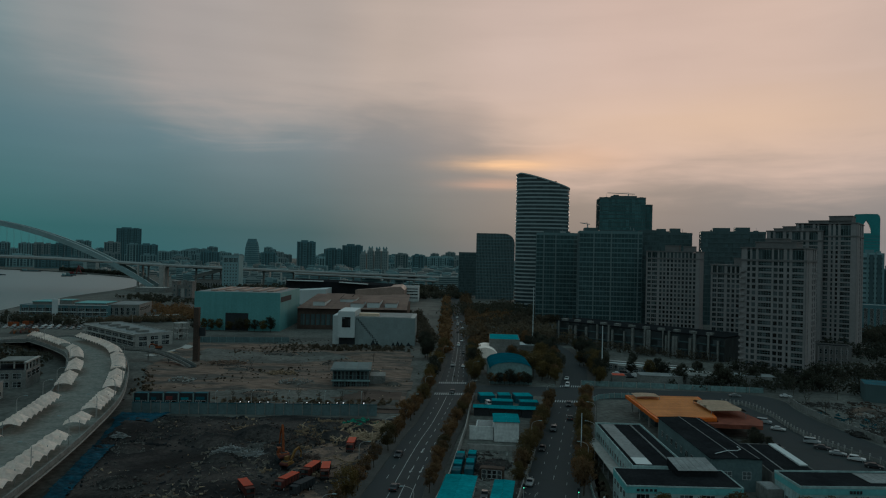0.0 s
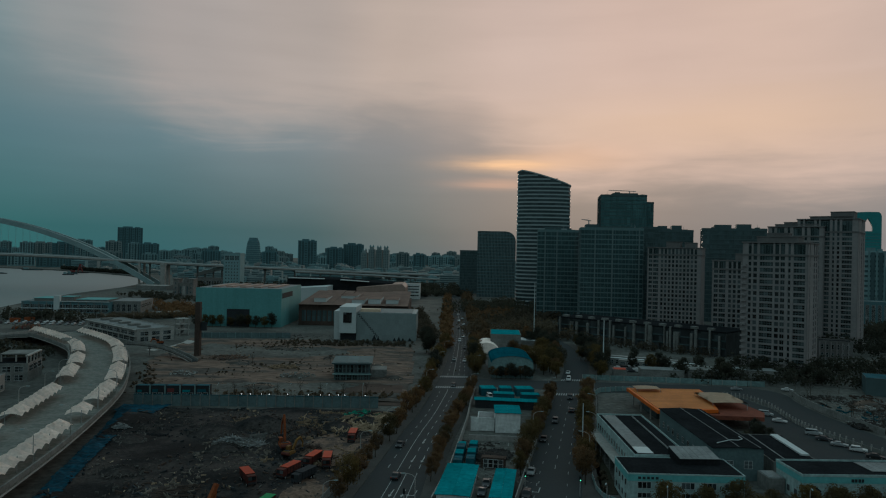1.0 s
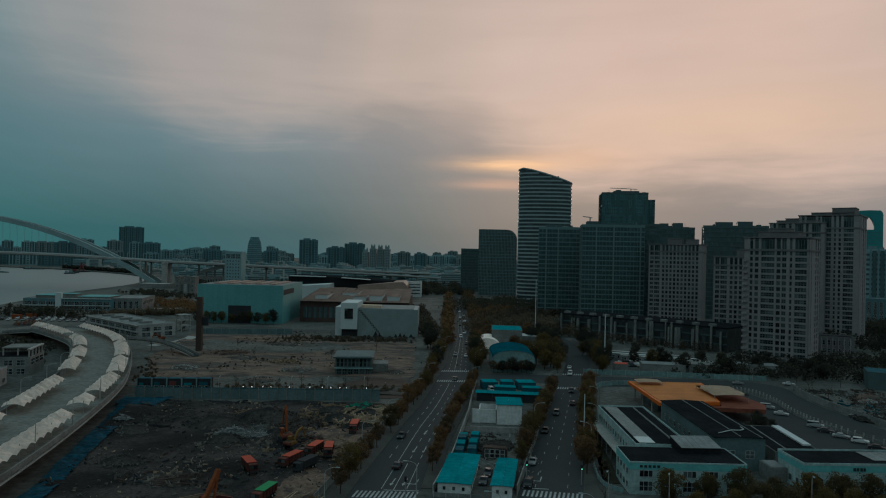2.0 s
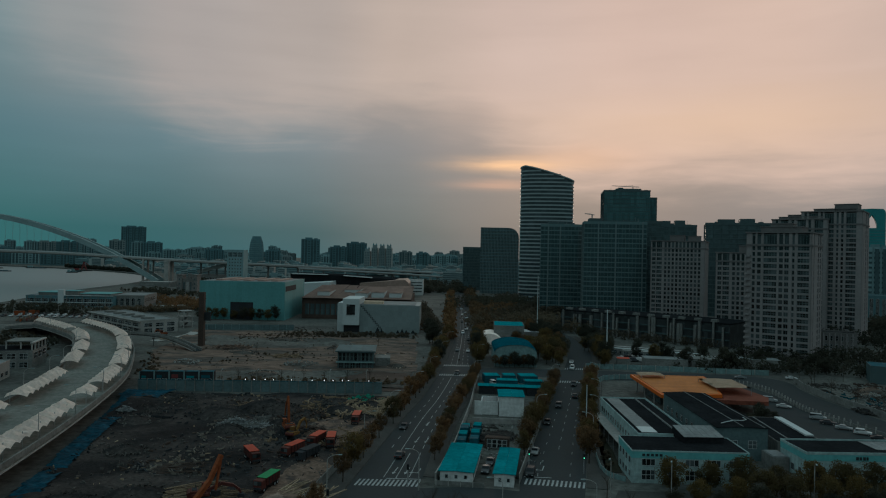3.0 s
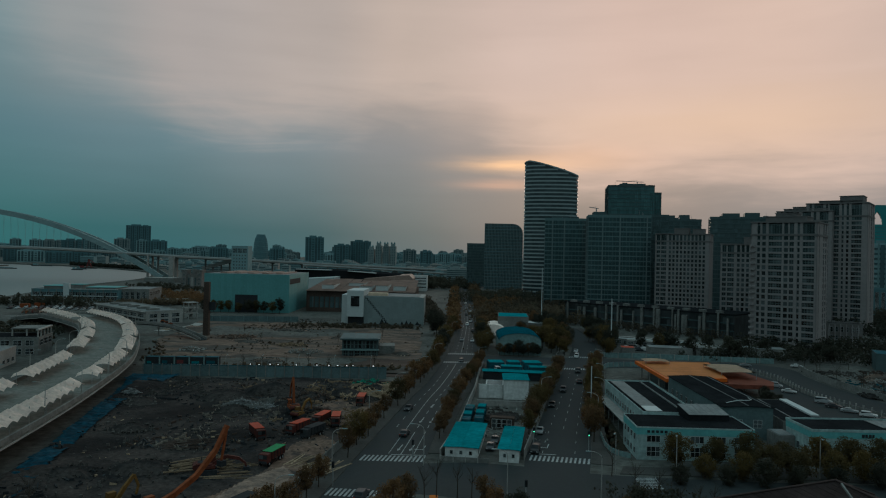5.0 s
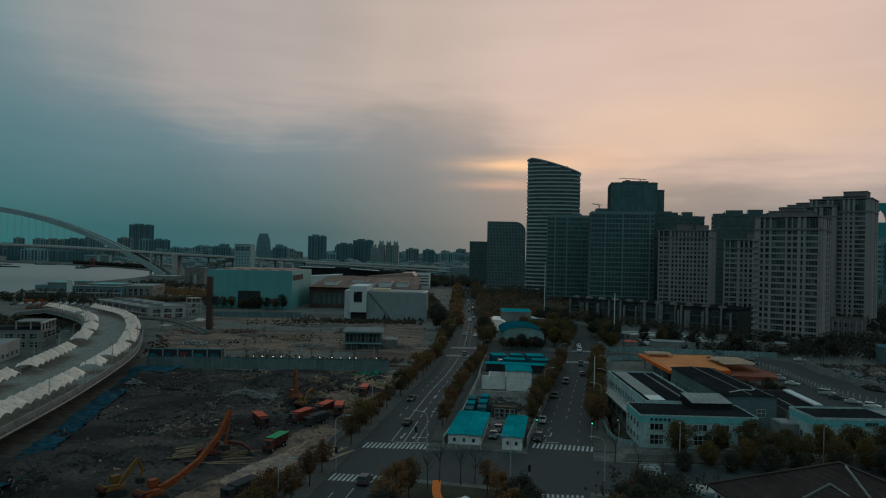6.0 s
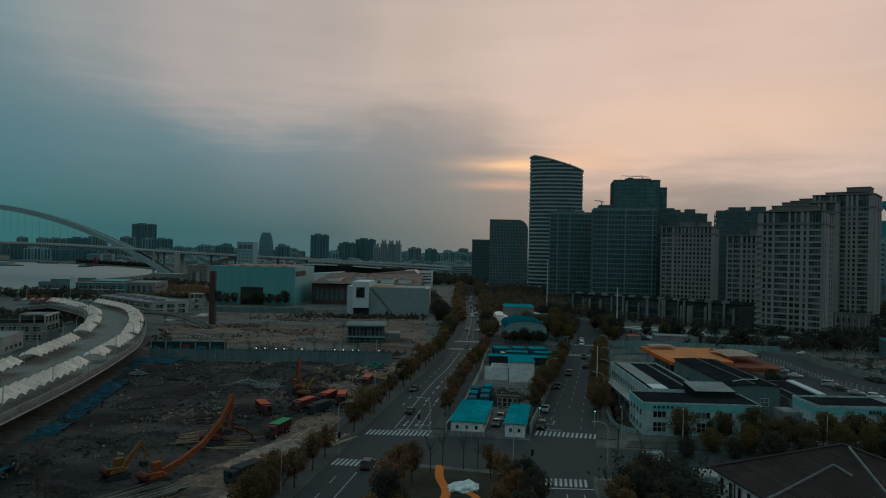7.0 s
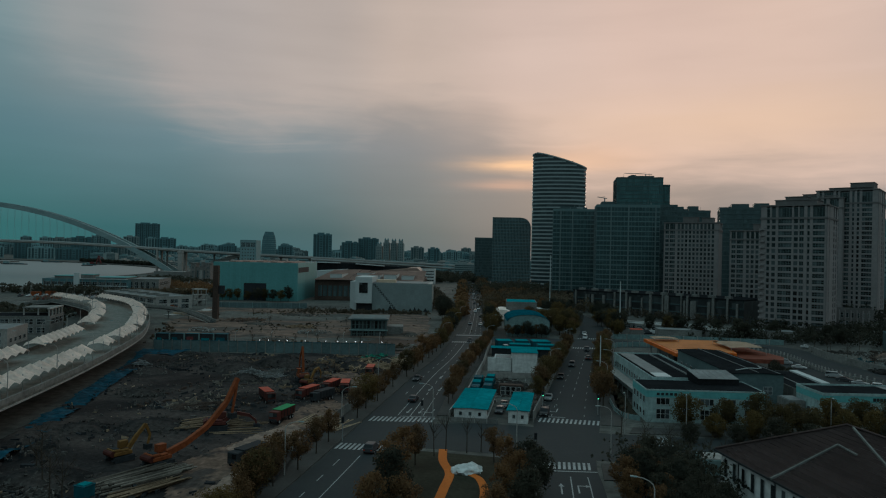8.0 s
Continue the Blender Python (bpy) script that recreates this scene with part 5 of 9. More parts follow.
grove("woodland", "dark trees beside the tall apartment tower", ((296, 488), (350, 520), 30), 110, 11, "leaf_dark", 48, 0.8)
grove("woodland", "dark trees beside the curved ramp", ((-330, 400), (-190, 330), 26), 90, 6, "leaf_dark", 10)
grove("woodland", "dark trees before the far office slabs", ((30, 690), (105, 690), 130), 260, 9, "leaf_dark", 45, 0.8)
grove("woodland", "dim brown trees by the avenue's far bend", ((34, 560), (60, 640), 40), 120, 7, "leaf_rust", 46, 0.6)
grove("scrub", "dark weeds over the cleared ground", ((-112, 392), (-72, 400), 26), 80, 0.9, "leaf_brown", 49, 0.3)
grove("scrub", "dark weeds over the cleared ground", ((-95, 312), (-60, 330), 22), 60, 0.8, "leaf_brown", 50, 0.3)
grove("woodland", "dense dark thicket beside the tiled house", ((31.5, 110), (40, 112), 17), 90, 5.6, "leaf_dark", 52, 0.3)
grove("scrub", "low dark scrub beside the workshop", ((39.6, 162), (46, 204), 3.5), 40, 1.0, "leaf_brown", 51, 0.25)
grove("scrub", "low brown weeds behind the hoarding", ((-92, 257), (-16, 262), 12), 160, 1.6, "leaf_straw", 12, 0.3)
grove("scrub", "thin brown scrub on the cleared ground", ((-120, 340), (-18, 350), 110), 90, 0.7, "leaf_straw", 13, 0.25)
grove("scrub", "dark scrub along the edge of the cleared ground", ((-90, 405), (-20, 408), 22), 170, 2.2, "leaf_brown", 14, 0.35)
grove("woodland", "dark trees beside the apartment towers", ((238, 425), (340, 400), 40), 110, 10, "leaf_dark", 16)
grove("woodland", "brown trees between the museum and the avenue", ((-8, 440), (-24, 640), 26), 120, 6, "leaf_brown", 17)
grove("woodland", "dim trees behind the exhibition halls", ((-70, 880), (30, 900), 60), 120, 9, "leaf_dark", 18, 1.0)
grove("woodland", "reddish brown trees at the foot of the office towers", ((42, 540), (120, 650), 70), 190, 7, "leaf_brown", 19, 0.8)
grove("woodland", "thin brown trees before the retail podium", ((86, 440), (152, 386), 10), 70, 5.5, "leaf_brown", 20, 0.4)
for i in range(10):
    tree(rt.choice(("dark", "olive")), -169 + 5.9 * i + rt.uniform(-1.2, 1.2), 484 + rt.uniform(-2, 2), rt.uniform(0.95, 1.25), 0, i % 4)

# ---- road markings ----


def stripes(name, label, p, q, count, length, heading, w=0.45):
    """A zebra crossing between two plan points, its bars lying along the heading in degrees."""
    top = thing(name, 0, 0, 0.04, 0, label, "zebra crossing", kind="structure")
    bm = bmesh.new()
    bx(bm, -w / 2, w / 2, -length / 2, length / 2, 0, 0.012)
    bar = data("stripe", bm, "line")
    for i in range(count):
        t = (i + 0.5) / count
        put("stripe", bar, top, pose(p[0] + (q[0] - p[0]) * t, p[1] + (q[1] - p[1]) * t, 0.004, 0, 0, heading))


stripes("zebra_crossing", "worn white zebra crossing over the avenue", (-17.9, 149.6), (-4.0, 149.4), 15, 4.2, -10)
stripes("zebra_crossing", "worn white zebra crossing over the avenue", (-21.4, 128.0), (-12.0, 127.0), 11, 4.0, -10)
stripes("zebra_crossing", "worn white zebra crossing over the street", (18.6, 152.5), (31.8, 150.5), 14, 4.0, -14)
stripes("zebra_crossing", "worn white zebra crossing over the street", (15.4, 119.6), (23.8, 119.2), 10, 4.0, -8)
stripes("zebra_crossing", "white zebra crossing over the avenue", (-1.0, 284.2), (11.6, 284.6), 14, 4.0, -6)
stripes("zebra_crossing", "white zebra crossing over the avenue", (0.8, 308.4), (13.2, 308.8), 14, 4.0, -6)
stripes("zebra_crossing", "worn white zebra crossing over the cross street", (40.6, 140.6), (40.1, 133.4), 8, 4.4, 94)
stripes("zebra_crossing", "white zebra crossing over the street", (46.5, 274.5), (57.6, 274), 12, 4.0, -14)
stripes("zebra_crossing", "white zebra crossing over the street", (54, 306.2), (65.4, 306.2), 12, 4.0, -14)


def lane(road_ob, left, right, share, y0, y1, dash=0.0, gap=0.0, w=0.16):
    """A painted line at a share of the road's width, whole or in dashes, as pieces of the road."""
    pts = [a.lerp(b, share) for a, b in zip(left, right)]
    fine = []
    for a, b in zip(pts, pts[1:]):
        n = max(1, int((b - a).length / 1.0))
        fine += [a.lerp(b, k / n) for k in range(n)]
    fine = [p for p in fine if y0 <= p.y <= y1]
    run, start = [], 0.0
    chunks, cur, dist = [], [], 0.0
    for a, b in zip(fine, fine[1:]):
        d = (b - a).length
        if dash:
            if dist % (dash + gap) < dash:
                cur.append(a)
            elif len(cur) > 1:
                chunks.append([*cur, a])
                cur = []
            else:
                cur = []
        else:
            cur.append(a)
        dist += d
    if len(cur) > 1:
        chunks.append(cur)
    for c in chunks:
        bm = bmesh.new()
        rows = [(bm.verts.new((p.x, p.y, 0.05)), bm.verts.new((q.x, q.y, 0.05))) for p, q in zip(offset(c, -w / 2), offset(c, w / 2))]
        for p, q in zip(rows, rows[1:]):
            bm.faces.new((p[0], p[1], q[1], q[0]))
        put("lane_line", data("lane_line", bm, "line"), road_ob)


lane(avenue, AVENUE_L, AVENUE_R, 0.42, 153, 280)
lane(avenue, AVENUE_L, AVENUE_R, 0.42, 60, 124)
lane(avenue, AVENUE_L, AVENUE_R, 0.42, 312, 640)
for sh in (0.22, 0.61, 0.8):
    lane(avenue, AVENUE_L, AVENUE_R, sh, 176, 280, 3.0, 5.0)
    lane(avenue, AVENUE_L, AVENUE_R, sh, 312, 560, 4.0, 7.0)
for sh in (0.61, 0.8):
    lane(avenue, AVENUE_L, AVENUE_R, sh, 152.5, 174)
lane(avenue, AVENUE_L, AVENUE_R, 0.22, 60, 124, 3.0, 5.0)
lane(second, SECOND_L, SECOND_R, 0.5, 178, 270, 3.0, 6.0, 0.12)
for sh in (0.25, 0.75):
    lane(second, SECOND_L, SECOND_R, sh, 156, 270, 2.0, 7.0, 0.11)
for sh in (0.5, 0.79):
    lane(second, SECOND_L, SECOND_R, sh, 84, 115.5, w=0.18)
for road_ob, p, q in ((avenue, (-11.6, 152.4), (-3.9, 152.2)), (second, (14.9, 116.4), (24.2, 116.2)), (second, (19, 155.6), (25, 155.2))):
    bm = bmesh.new()
    beam(bm, (*p, 0.05), (*q, 0.05), 0.35, 0.012)
    put("stop_line", data("stop_line", bm, "line"), road_ob)


def arrow(road_ob, x, y, rz, turn=0):
    bm = bmesh.new()
    bx(bm, -0.12, 0.12, -2.4, 1.2, 0, 0.012)
    if turn:
        bx(bm, 0.12 if turn > 0 else -1.3, 1.3 if turn > 0 else -0.12, 0.9, 1.2, 0, 0.012)
        prism(bm, [(1.2 * turn, 0.5), (2.1 * turn, 1.05), (1.2 * turn, 1.6)][::turn], 0, 0.012)
    else:
        prism(bm, [(-0.45, 1.2), (0.45, 1.2), (0, 2.7)], 0, 0.012)
    put("arrow", data("arrow", bm, "line"), road_ob, pose(x, y, 0.048, 0, 0, rz))


for x, y, rz, t in ((-9.9, 158, 170, 0), (-7.2, 158, 170, 0), (-4.6, 157.6, 170, 1), (-6, 184, 170, 0), (-3.4, 184, 170, 0), (-1.1, 183, 170, 0), (-3.5, 202, 170, 0), (-0.6, 202, 170, 0), (16.9, 107.4, -6, 0), (19.6, 108, -6, 1), (21, 162, 166, 0), (24, 161.5, 166, 1)):
    arrow(avenue if x < 10 else second, x, y, rz, t)

# ---- general building block ----


def openings(top, mtx, rows, win="glass_win", rim="white_tile"):
    """Rows of windows on one face: start, end, how many, sill, head, lights across, gap share."""
    for u0, u1, count, z0, z1, across, share in rows:
        step = (u1 - u0) / count
        me = window_mesh(round(step * share, 3), z1 - z0, across, 2 if z1 - z0 > 1.8 else 1, win, rim, 0.08)
        for i in range(count):
            put("window", me, top, mtx @ pose(u0 + step * (i + (1 - share) / 2), -0.01, z0))


def block(name, label, cat, x, y, rz, w, d, h, wall, roof, front=(), left=(), right=(), parapet=0.5, eave=0.0, band=None, group=""):
    """A flat-roofed building; x, y is its front left corner."""
    top = thing(name, x, y, 0, rz, label, cat, group)
    bm = bmesh.new()
    bx(bm, 0, w, 0, d, -0.3, h)
    part("wall", bm, wall, top)
    bm = bmesh.new()
    bx(bm, 0.25 - eave, w - 0.25 + eave, 0.25 - eave, d - 0.25 + eave, h + 0.004, h + 0.16)
    part("roof", bm, roof, top)
    if parapet:
        for a, b, c, e in ((-0.1, w + 0.1, -0.1, 0.08), (-0.1, w + 0.1, d - 0.08, d + 0.1), (-0.1, 0.08, 0.08, d - 0.08), (w - 0.08, w + 0.1, 0.08, d - 0.08)):
            bm = bmesh.new()
            bx(bm, a, b, c, e, h - 0.05, h + parapet)
            part("parapet", bm, wall, top)
    if band:
        for a, b, c, e in ((-0.06, w + 0.06, -0.06, -0.004), (-0.06, -0.004, -0.004, d), (w + 0.004, w + 0.06, -0.004, d)):
            bm = bmesh.new()
            bx(bm, a, b, c, e, h - 1.5, h - 0.1)
            part("band", bm, band, top, "turquoise painted band")
    openings(top, Matrix.Identity(4), front)
    openings(top, pose(0, d, 0, 0, 0, -90), left)
    openings(top, pose(w, 0, 0, 0, 0, 90), right)
    return top


def sheet(top, x0, x1, y0, y1, z, thick, material, name="roof_panel", label=""):
    bm = bmesh.new()
    bx(bm, x0, x1, y0, y1, z, z + thick)
    return part(name, bm, material, top, label)


def gable(name, label, cat, x, y, rz, w, d, h, ridge, wall, roof, axis="y", front=(), left=(), right=(), eave=0.4, sheets=6, group=""):
    """A pitched building; the ridge runs along its depth (y) or its width (x), the roof laid in sheets."""
    top = thing(name, x, y, 0, rz, label, cat, group)
    bm = bmesh.new()
    bx(bm, 0, w, 0, d, -0.3, h)
    if axis == "y":
        rows = [[bm.verts.new(p) for p in ((0, q, h), (w, q, h), (w / 2, q, ridge))] for q in (0, d)]
    else:
        rows = [[bm.verts.new(p) for p in ((q, 0, h), (q, d, h), (q, d / 2, ridge))] for q in (0, w)]
    bm.faces.new(rows[0])
    bm.faces.new(rows[1][::-1])
    for i in range(3):
        bm.faces.new((rows[0][i], rows[1][i], rows[1][(i + 1) % 3], rows[0][(i + 1) % 3]))
    part("wall", bm, wall, top)
    run, half = (d, w / 2) if axis == "y" else (w, d / 2)
    rise = ridge - h
    for k in range(sheets):
        a, b = -eave + (run + 2 * eave) * k / sheets, -eave + (run + 2 * eave) * (k + 1) / sheets - 0.03
        for s in (-1, 1):
            bm = bmesh.new()
            lo = half + s * (half + eave)
            zl = h - rise / half * eave
            pts = [(a, half + s * 0.02, ridge + 0.03), (b, half + s * 0.02, ridge + 0.03), (b, lo, zl + 0.03), (a, lo, zl + 0.03)]
            vs = [[bm.verts.new((q, p, z + dz) if axis == "x" else (p, q, z + dz)) for p, q, z in [(c[1], c[0], c[2]) for c in pts]] for dz in (0, 0.12)]
            bm.faces.new(vs[0][::-1])
            bm.faces.new(vs[1])
            for i in range(4):
                bm.faces.new((vs[0][i], vs[0][(i + 1) % 4], vs[1][(i + 1) % 4], vs[1][i]))
            part("roof_sheet", bm, roof, top)
    openings(top, Matrix.Identity(4), front)
    openings(top, pose(0, d, 0, 0, 0, -90), left)
    openings(top, pose(w, 0, 0, 0, 0, 90), right)
    return top


# ---- east side: pale workshops, orange roof, red-tiled house ----
shop = block("workshop", "pale aqua two-storey corner workshop with a dark flat roof", "workshop", 42.3, 153.2, -1, 25.5, 12.5, 7.0, "aqua", "roof_dark",
             front=((1.2, 25, 5, 0.8, 3.0, 3, 0.62), (1.2, 25, 5, 3.9, 5.4, 3, 0.62)), left=((0.8, 12, 4, 1.0, 2.4, 1, 0.4), (0.8, 12, 4, 4.0, 5.4, 1, 0.4)), parapet=0.22, band="aqua_trim")
for i in range(5):
    bm = bmesh.new()
    bx(bm, 2.2 + i * 0.95, 2.8 + i * 0.95, -0.16, -0.07, 5.95, 6.5)
    part("sign_bar", bm, "dark_metal", shop, "dark lettering bar")
wing = block("workshop", "long pale aqua workshop wing with skylight strips", "workshop", 47.3, 166.2, -0.6, 13.2, 42, 7.2, "aqua", "roof_dark",
             left=((1.5, 40, 14, 4.0, 5.6, 1, 0.42), (1.5, 40, 14, 1.0, 2.4, 1, 0.42)), band=None)
for k in range(7):
    sheet(wing, 1.2, 5.0, 1.5 + 5.6 * k, 7.0 + 5.6 * k, 7.5, 0.1, "roof_grey" if k else "white_tile", "roof_panel", "grey roof light panel")
sheet(wing, 9.8, 10.05, 1, 41, 7.4, 0.35, "roof_grey", "roof_upstand")
bm = bmesh.new()
beam(bm, (-1.6, 1, 3.3), (-1.6, 41, 3.3), 3.0, 0.15)
part("awning", bm, "concrete", wing, "long white awning along the wall")
for k in range(8):
    bm = bmesh.new()
    tube(bm, (-2.9, 1.5 + 5.5 * k, 0), (-2.9, 1.5 + 5.5 * k, 3.25), 0.09)
    part("awning_post", bm, "steel", wing)
mono = thing("roof_lantern", 55.8, 160, 7.16, 2, "dark shed on the roof under pale skylight panes", "roof lantern")
bm = bmesh.new()
prism(bm, [(0, 0), (9.5, 0), (9.5, 7), (0, 7)], 0, lambda x, y: 1.4 + 0.12 * y)
part("wall", bm, "roof_dark", mono)
for k in range(6):
    bm = bmesh.new()
    v = [bm.verts.new((0.1 + 1.56 * k + a, b, 1.46 + 0.12 * b + c)) for c in (0, 0.06) for a, b in ((0, -0.3), (1.5, -0.3), (1.5, 7.2), (0, 7.2))]
    for f in ((3, 2, 1, 0), (4, 5, 6, 7), (0, 1, 5, 4), (1, 2, 6, 5), (2, 3, 7, 6), (3, 0, 4, 7)):
        bm.faces.new([v[i] for i in f])
    part("pane", bm, "roof_grey", mono)

hall = gable("workshop", "grey-blue workshop hall under a low dark pitched roof", "workshop", 68.4, 172, -0.5, 12.4, 43, 8.0, 8.3, "fence", "roof_dark", "y",
             left=((2, 40, 9, 3.2, 5.0, 2, 0.4),), front=((1.5, 11, 2, 3.0, 5.0, 2, 0.45),), sheets=10)
for s in (6.2, 11.6):
    bm = bmesh.new()
    z = 8.5 - abs(s - 6.2) * 0.048
    beam(bm, (s, -0.3, z), (s, 43.2, z), 0.16, 0.12)
    part("ridge_cap", bm, "roof_grey", hall)
bm = bmesh.new()
for a, b in zip(*(lambda q: (q, q[1:]))([(2.0, 3, 8.45), (4.5, 4.5, 8.55), (6.2, 5.4, 8.65), (8.6, 5.8, 8.55), (10.2, 7.4, 8.45), (10.4, 10, 8.45)])):
    tube(bm, a, b, 0.11, None, 5)
part("roof_pipe", bm, "white_tile", hall, "pale pipe lying over the roof")
low = block("workshop", "low dark-roofed lean-to workshop beside the hall", "workshop", 83.6, 172.5, -4, 11.5, 27, 4.6, "concrete_dark", "roof_dark", parapet=0.2)
sheet(low, 3.4, 3.7, 0.5, 26.5, 4.8, 0.12, "roof_grey", "roof_seam")
sheet(low, 9.2, 11.2, 6, 26, 4.9, 0.4, "white_tile", "roof_panel", "long pale roof light")
# dark wall colour stands in for the shade of a recess here
block("gatehouse", "small dark grey block filling the shaded recess between the workshops", "gatehouse", 78.2, 163.5, 0, 3.8, 6, 3.4, "concrete_dark", "roof_grey", parapet=0)
shop2 = block("workshop", "pale aqua workshop with a dark flat roof and sign band", "workshop", 82.4, 156.6, 1.5, 46, 11.5, 6.2, "aqua", "roof_dark",
              front=((1, 45, 12, 1.0, 2.8, 2, 0.5),), left=((1, 10.5, 3, 1.0, 2.6, 1, 0.45),), band="aqua_trim")
for k in range(6):
    sheet(shop2, 18 + 1.7 * k, 19.6 + 1.7 * k, 3, 10, 6.5, 0.12, "roof_grey", "roof_panel")
bm = bmesh.new()
for k, w in enumerate((0.6, 0.5, 0.55, 0.4)):
    bx(bm, 11.2 + 0.8 * k, 11.2 + 0.8 * k + w, -0.2, -0.07, 5.0, 5.7)
tagged(part("sign_bar", bm, "dark_metal", shop2, "dark sign lettering bars"), kind="stuff")
porch = thing("entrance_porch", 83.6, 155.2, 0, 0, "small dark glazed entrance porch", "porch")
bm = bmesh.new()
prism(bm, [(0, 0), (2.4, 0), (2.4, 2.2), (0, 2.2)], 0, 3.0)
part("wall", bm, "dark_metal", porch)
bm = bmesh.new()
tube(bm, (1.2, 1.1, 3.0), (1.2, 1.1, 4.2), 1.9, 0.2, 4)
part("roof", bm, "roof_dark", porch)


def orange_station():
    """The orange-edged flat canopy on columns."""
    top = thing("station_canopy", 70.3, 222, 0, 0, "flat ochre roof with a bright orange fascia on columns", "canopy building")
    poly = [(0, 0), (20.4, 2.6), (26.6, 31), (27, 37), (0, 37.5)]
    bm = bmesh.new()
    prism(bm, poly, 4.9, 6.0)
    part("fascia", bm, "orange", top)
    n = 11
    for k in range(n):
        y0, y1 = 3.2 + 33.2 * k / n, 3.2 + 33.2 * (k + 1) / n - 0.06
        e = lambda y: np.interp(y, [3, 31, 37], [19.6, 25.7, 26.2])
        bm = bmesh.new()
        prism(bm, [(0.9, y0), (float(e(y0)), y0), (float(e(y1)), y1), (0.9, y1)], 6.004, 6.12)
        part("roof_sheet", bm, "ochre", top)
    for u in (2, 9.5, 17, 24, 31):
        for v in (3.5, 14, 25, 35):
            if (u < 20 or v > 20) if u < 30 else v < 30:
                bm = bmesh.new()
                tube(bm, (u, v, 0), (u, v, 4.95 if u < 30 else 4.0), 0.28, None, 8)
                part("column", bm, "concrete", top)
    bm = bmesh.new()
    bx(bm, 4, 26, 14, 34, 0, 4.3)
    part("kiosk", bm, "glass_dark", top, "dark glazed shop under the roof")
    for u0, v0, w, d in ((1.5, 29, 9, 6.5), (20.5, 8, 12, 17)):
        bm = bmesh.new()
        g = {}
        for i in range(7):
            for j in range(5):
                s, t = i / 6, j / 4
                g[i, j] = bm.verts.new((u0 + w * s, v0 + d * t, 7.1 + 0.5 * math.sin(s * math.pi) * (0.5 + 0.5 * math.sin(t * math.pi))))
        for i in range(6):
            for j in range(4):
                bm.faces.new((g[i, j], g[i + 1, j], g[i + 1, j + 1], g[i, j + 1]))
        bmesh.ops.solidify(bm, geom=bm.faces[:], thickness=0.08)
        part("awning", bm, "tan", top, "tan fabric awning on the roof")
        for cu, cv in ((0.3, 0.3), (w - 0.3, 0.3), (0.3, d - 0.3), (w - 0.3, d - 0.3)):
            bm = bmesh.new()
            tube(bm, (u0 + cu, v0 + cv, 6.0 if u0 < 15 else 4.7), (u0 + cu, v0 + cv, 7.15), 0.08)
            part("awning_post", bm, "steel", top)
    bm = bmesh.new()
    prism(bm, [(13, 0.3), (33.4, -1.5), (36.5, 5.2), (33.5, 31), (27.2, 31), (20.9, 2.4), (13, 1.4)], 3.5, 4.8)
    part("side_roof", bm, "side_red", top, "brownish red side roof")


orange_station()


def tiled_house():
    """The long dark red hipped roof nearest the camera: the ridge runs to the south from a hip at the north end."""
    top = thing("tiled_house", 41.6, 111, 0, 9, "long pale house under a dark red tiled hipped roof", "house")
    W, L, h, r, hip = 30.0, 56.0, 5.8, 11.8, 10.0
    bm = bmesh.new()
    bx(bm, 0.7, W - 0.7, -L, -0.7, -0.3, h)
    part("wall", bm, "white", top)
    rows = 18
    for k in range(rows):
        a, b = k / rows, (k + 1) / rows - 0.002
        for s in (0, 1, 2):
            pts = []
            for f, lift in ((a, 0.05), (b, 0.035)):
                z = h + (r - h) * f + lift
                x = W * (f / 2 if s == 0 else 1 - f / 2)
                pts.append(((x, -hip * f, z), (x, -L, z)) if s < 2 else ((W * f / 2, -hip * f, z), (W * (1 - f / 2), -hip * f, z)))
            bm = bmesh.new()
            bm.faces.new([bm.verts.new(p) for p in (*pts[0], *pts[1][::-1])])
            bmesh.ops.solidify(bm, geom=bm.faces[:], thickness=0.1)
            part("tile_course", bm, "roof_red", top)
    for a, b in (((W / 2, -hip, r + 0.2), (W / 2, -L, r + 0.2)), ((0, 0, h + 0.2), (W / 2, -hip, r + 0.2)), ((W, 0, h + 0.2), (W / 2, -hip, r + 0.2))):
        bm = bmesh.new()
        tube(bm, a, b, 0.16, None, 6)
        part("ridge_cap", bm, "roof_red", top, "capping tiles along the roof edge")
    # a low parapet gable crosses the west slope
    bm = bmesh.new()
    line = [(-0.2, -14.8, 5.85), (1.08, -14.7, 6.35), (10.64, -13.84, 10.15), (10.1, -18.2, 9.95)]
    for k, (a, b) in enumerate(zip(line, line[1:])):
        beam(bm, a, b, 0.3 - 0.06 * k, 0.4 - 0.08 * k)
    beam(bm, (14.7, -11.6, 11.95), (10.28, -23.06, 10.05), 0.24, 0.3)
    beam(bm, (10.28, -23.06, 10.05), (8.9, -26.6, 9.5), 0.24, 0.3)
    part("parapet_gable", bm, "concrete_dark", top, "pale coping across the tiles")
    bm = bmesh.new()
    bx(bm, -0.15, 0.05, -L, 0.1, h - 0.25, h + 0.05)
    part("gutter", bm, "dark_metal", top)
    me = window_mesh(1.0, 2.9, 1, 1, "glass_win", "white_tile", 0.1)
    for k in range(20):
        put("window", me, top, pose(0.69, -1.6 - 2.4 * k, 2.0, 0, 0, -90))
    for k in (5, 14, 23, 32):
        bm = bmesh.new()
        tube(bm, (0.6, -k - 0.6, 0), (0.6, -k - 0.6, h - 0.2), 0.09, None, 5)
        part("downpipe", bm, "dark_metal", top)


tiled_house()

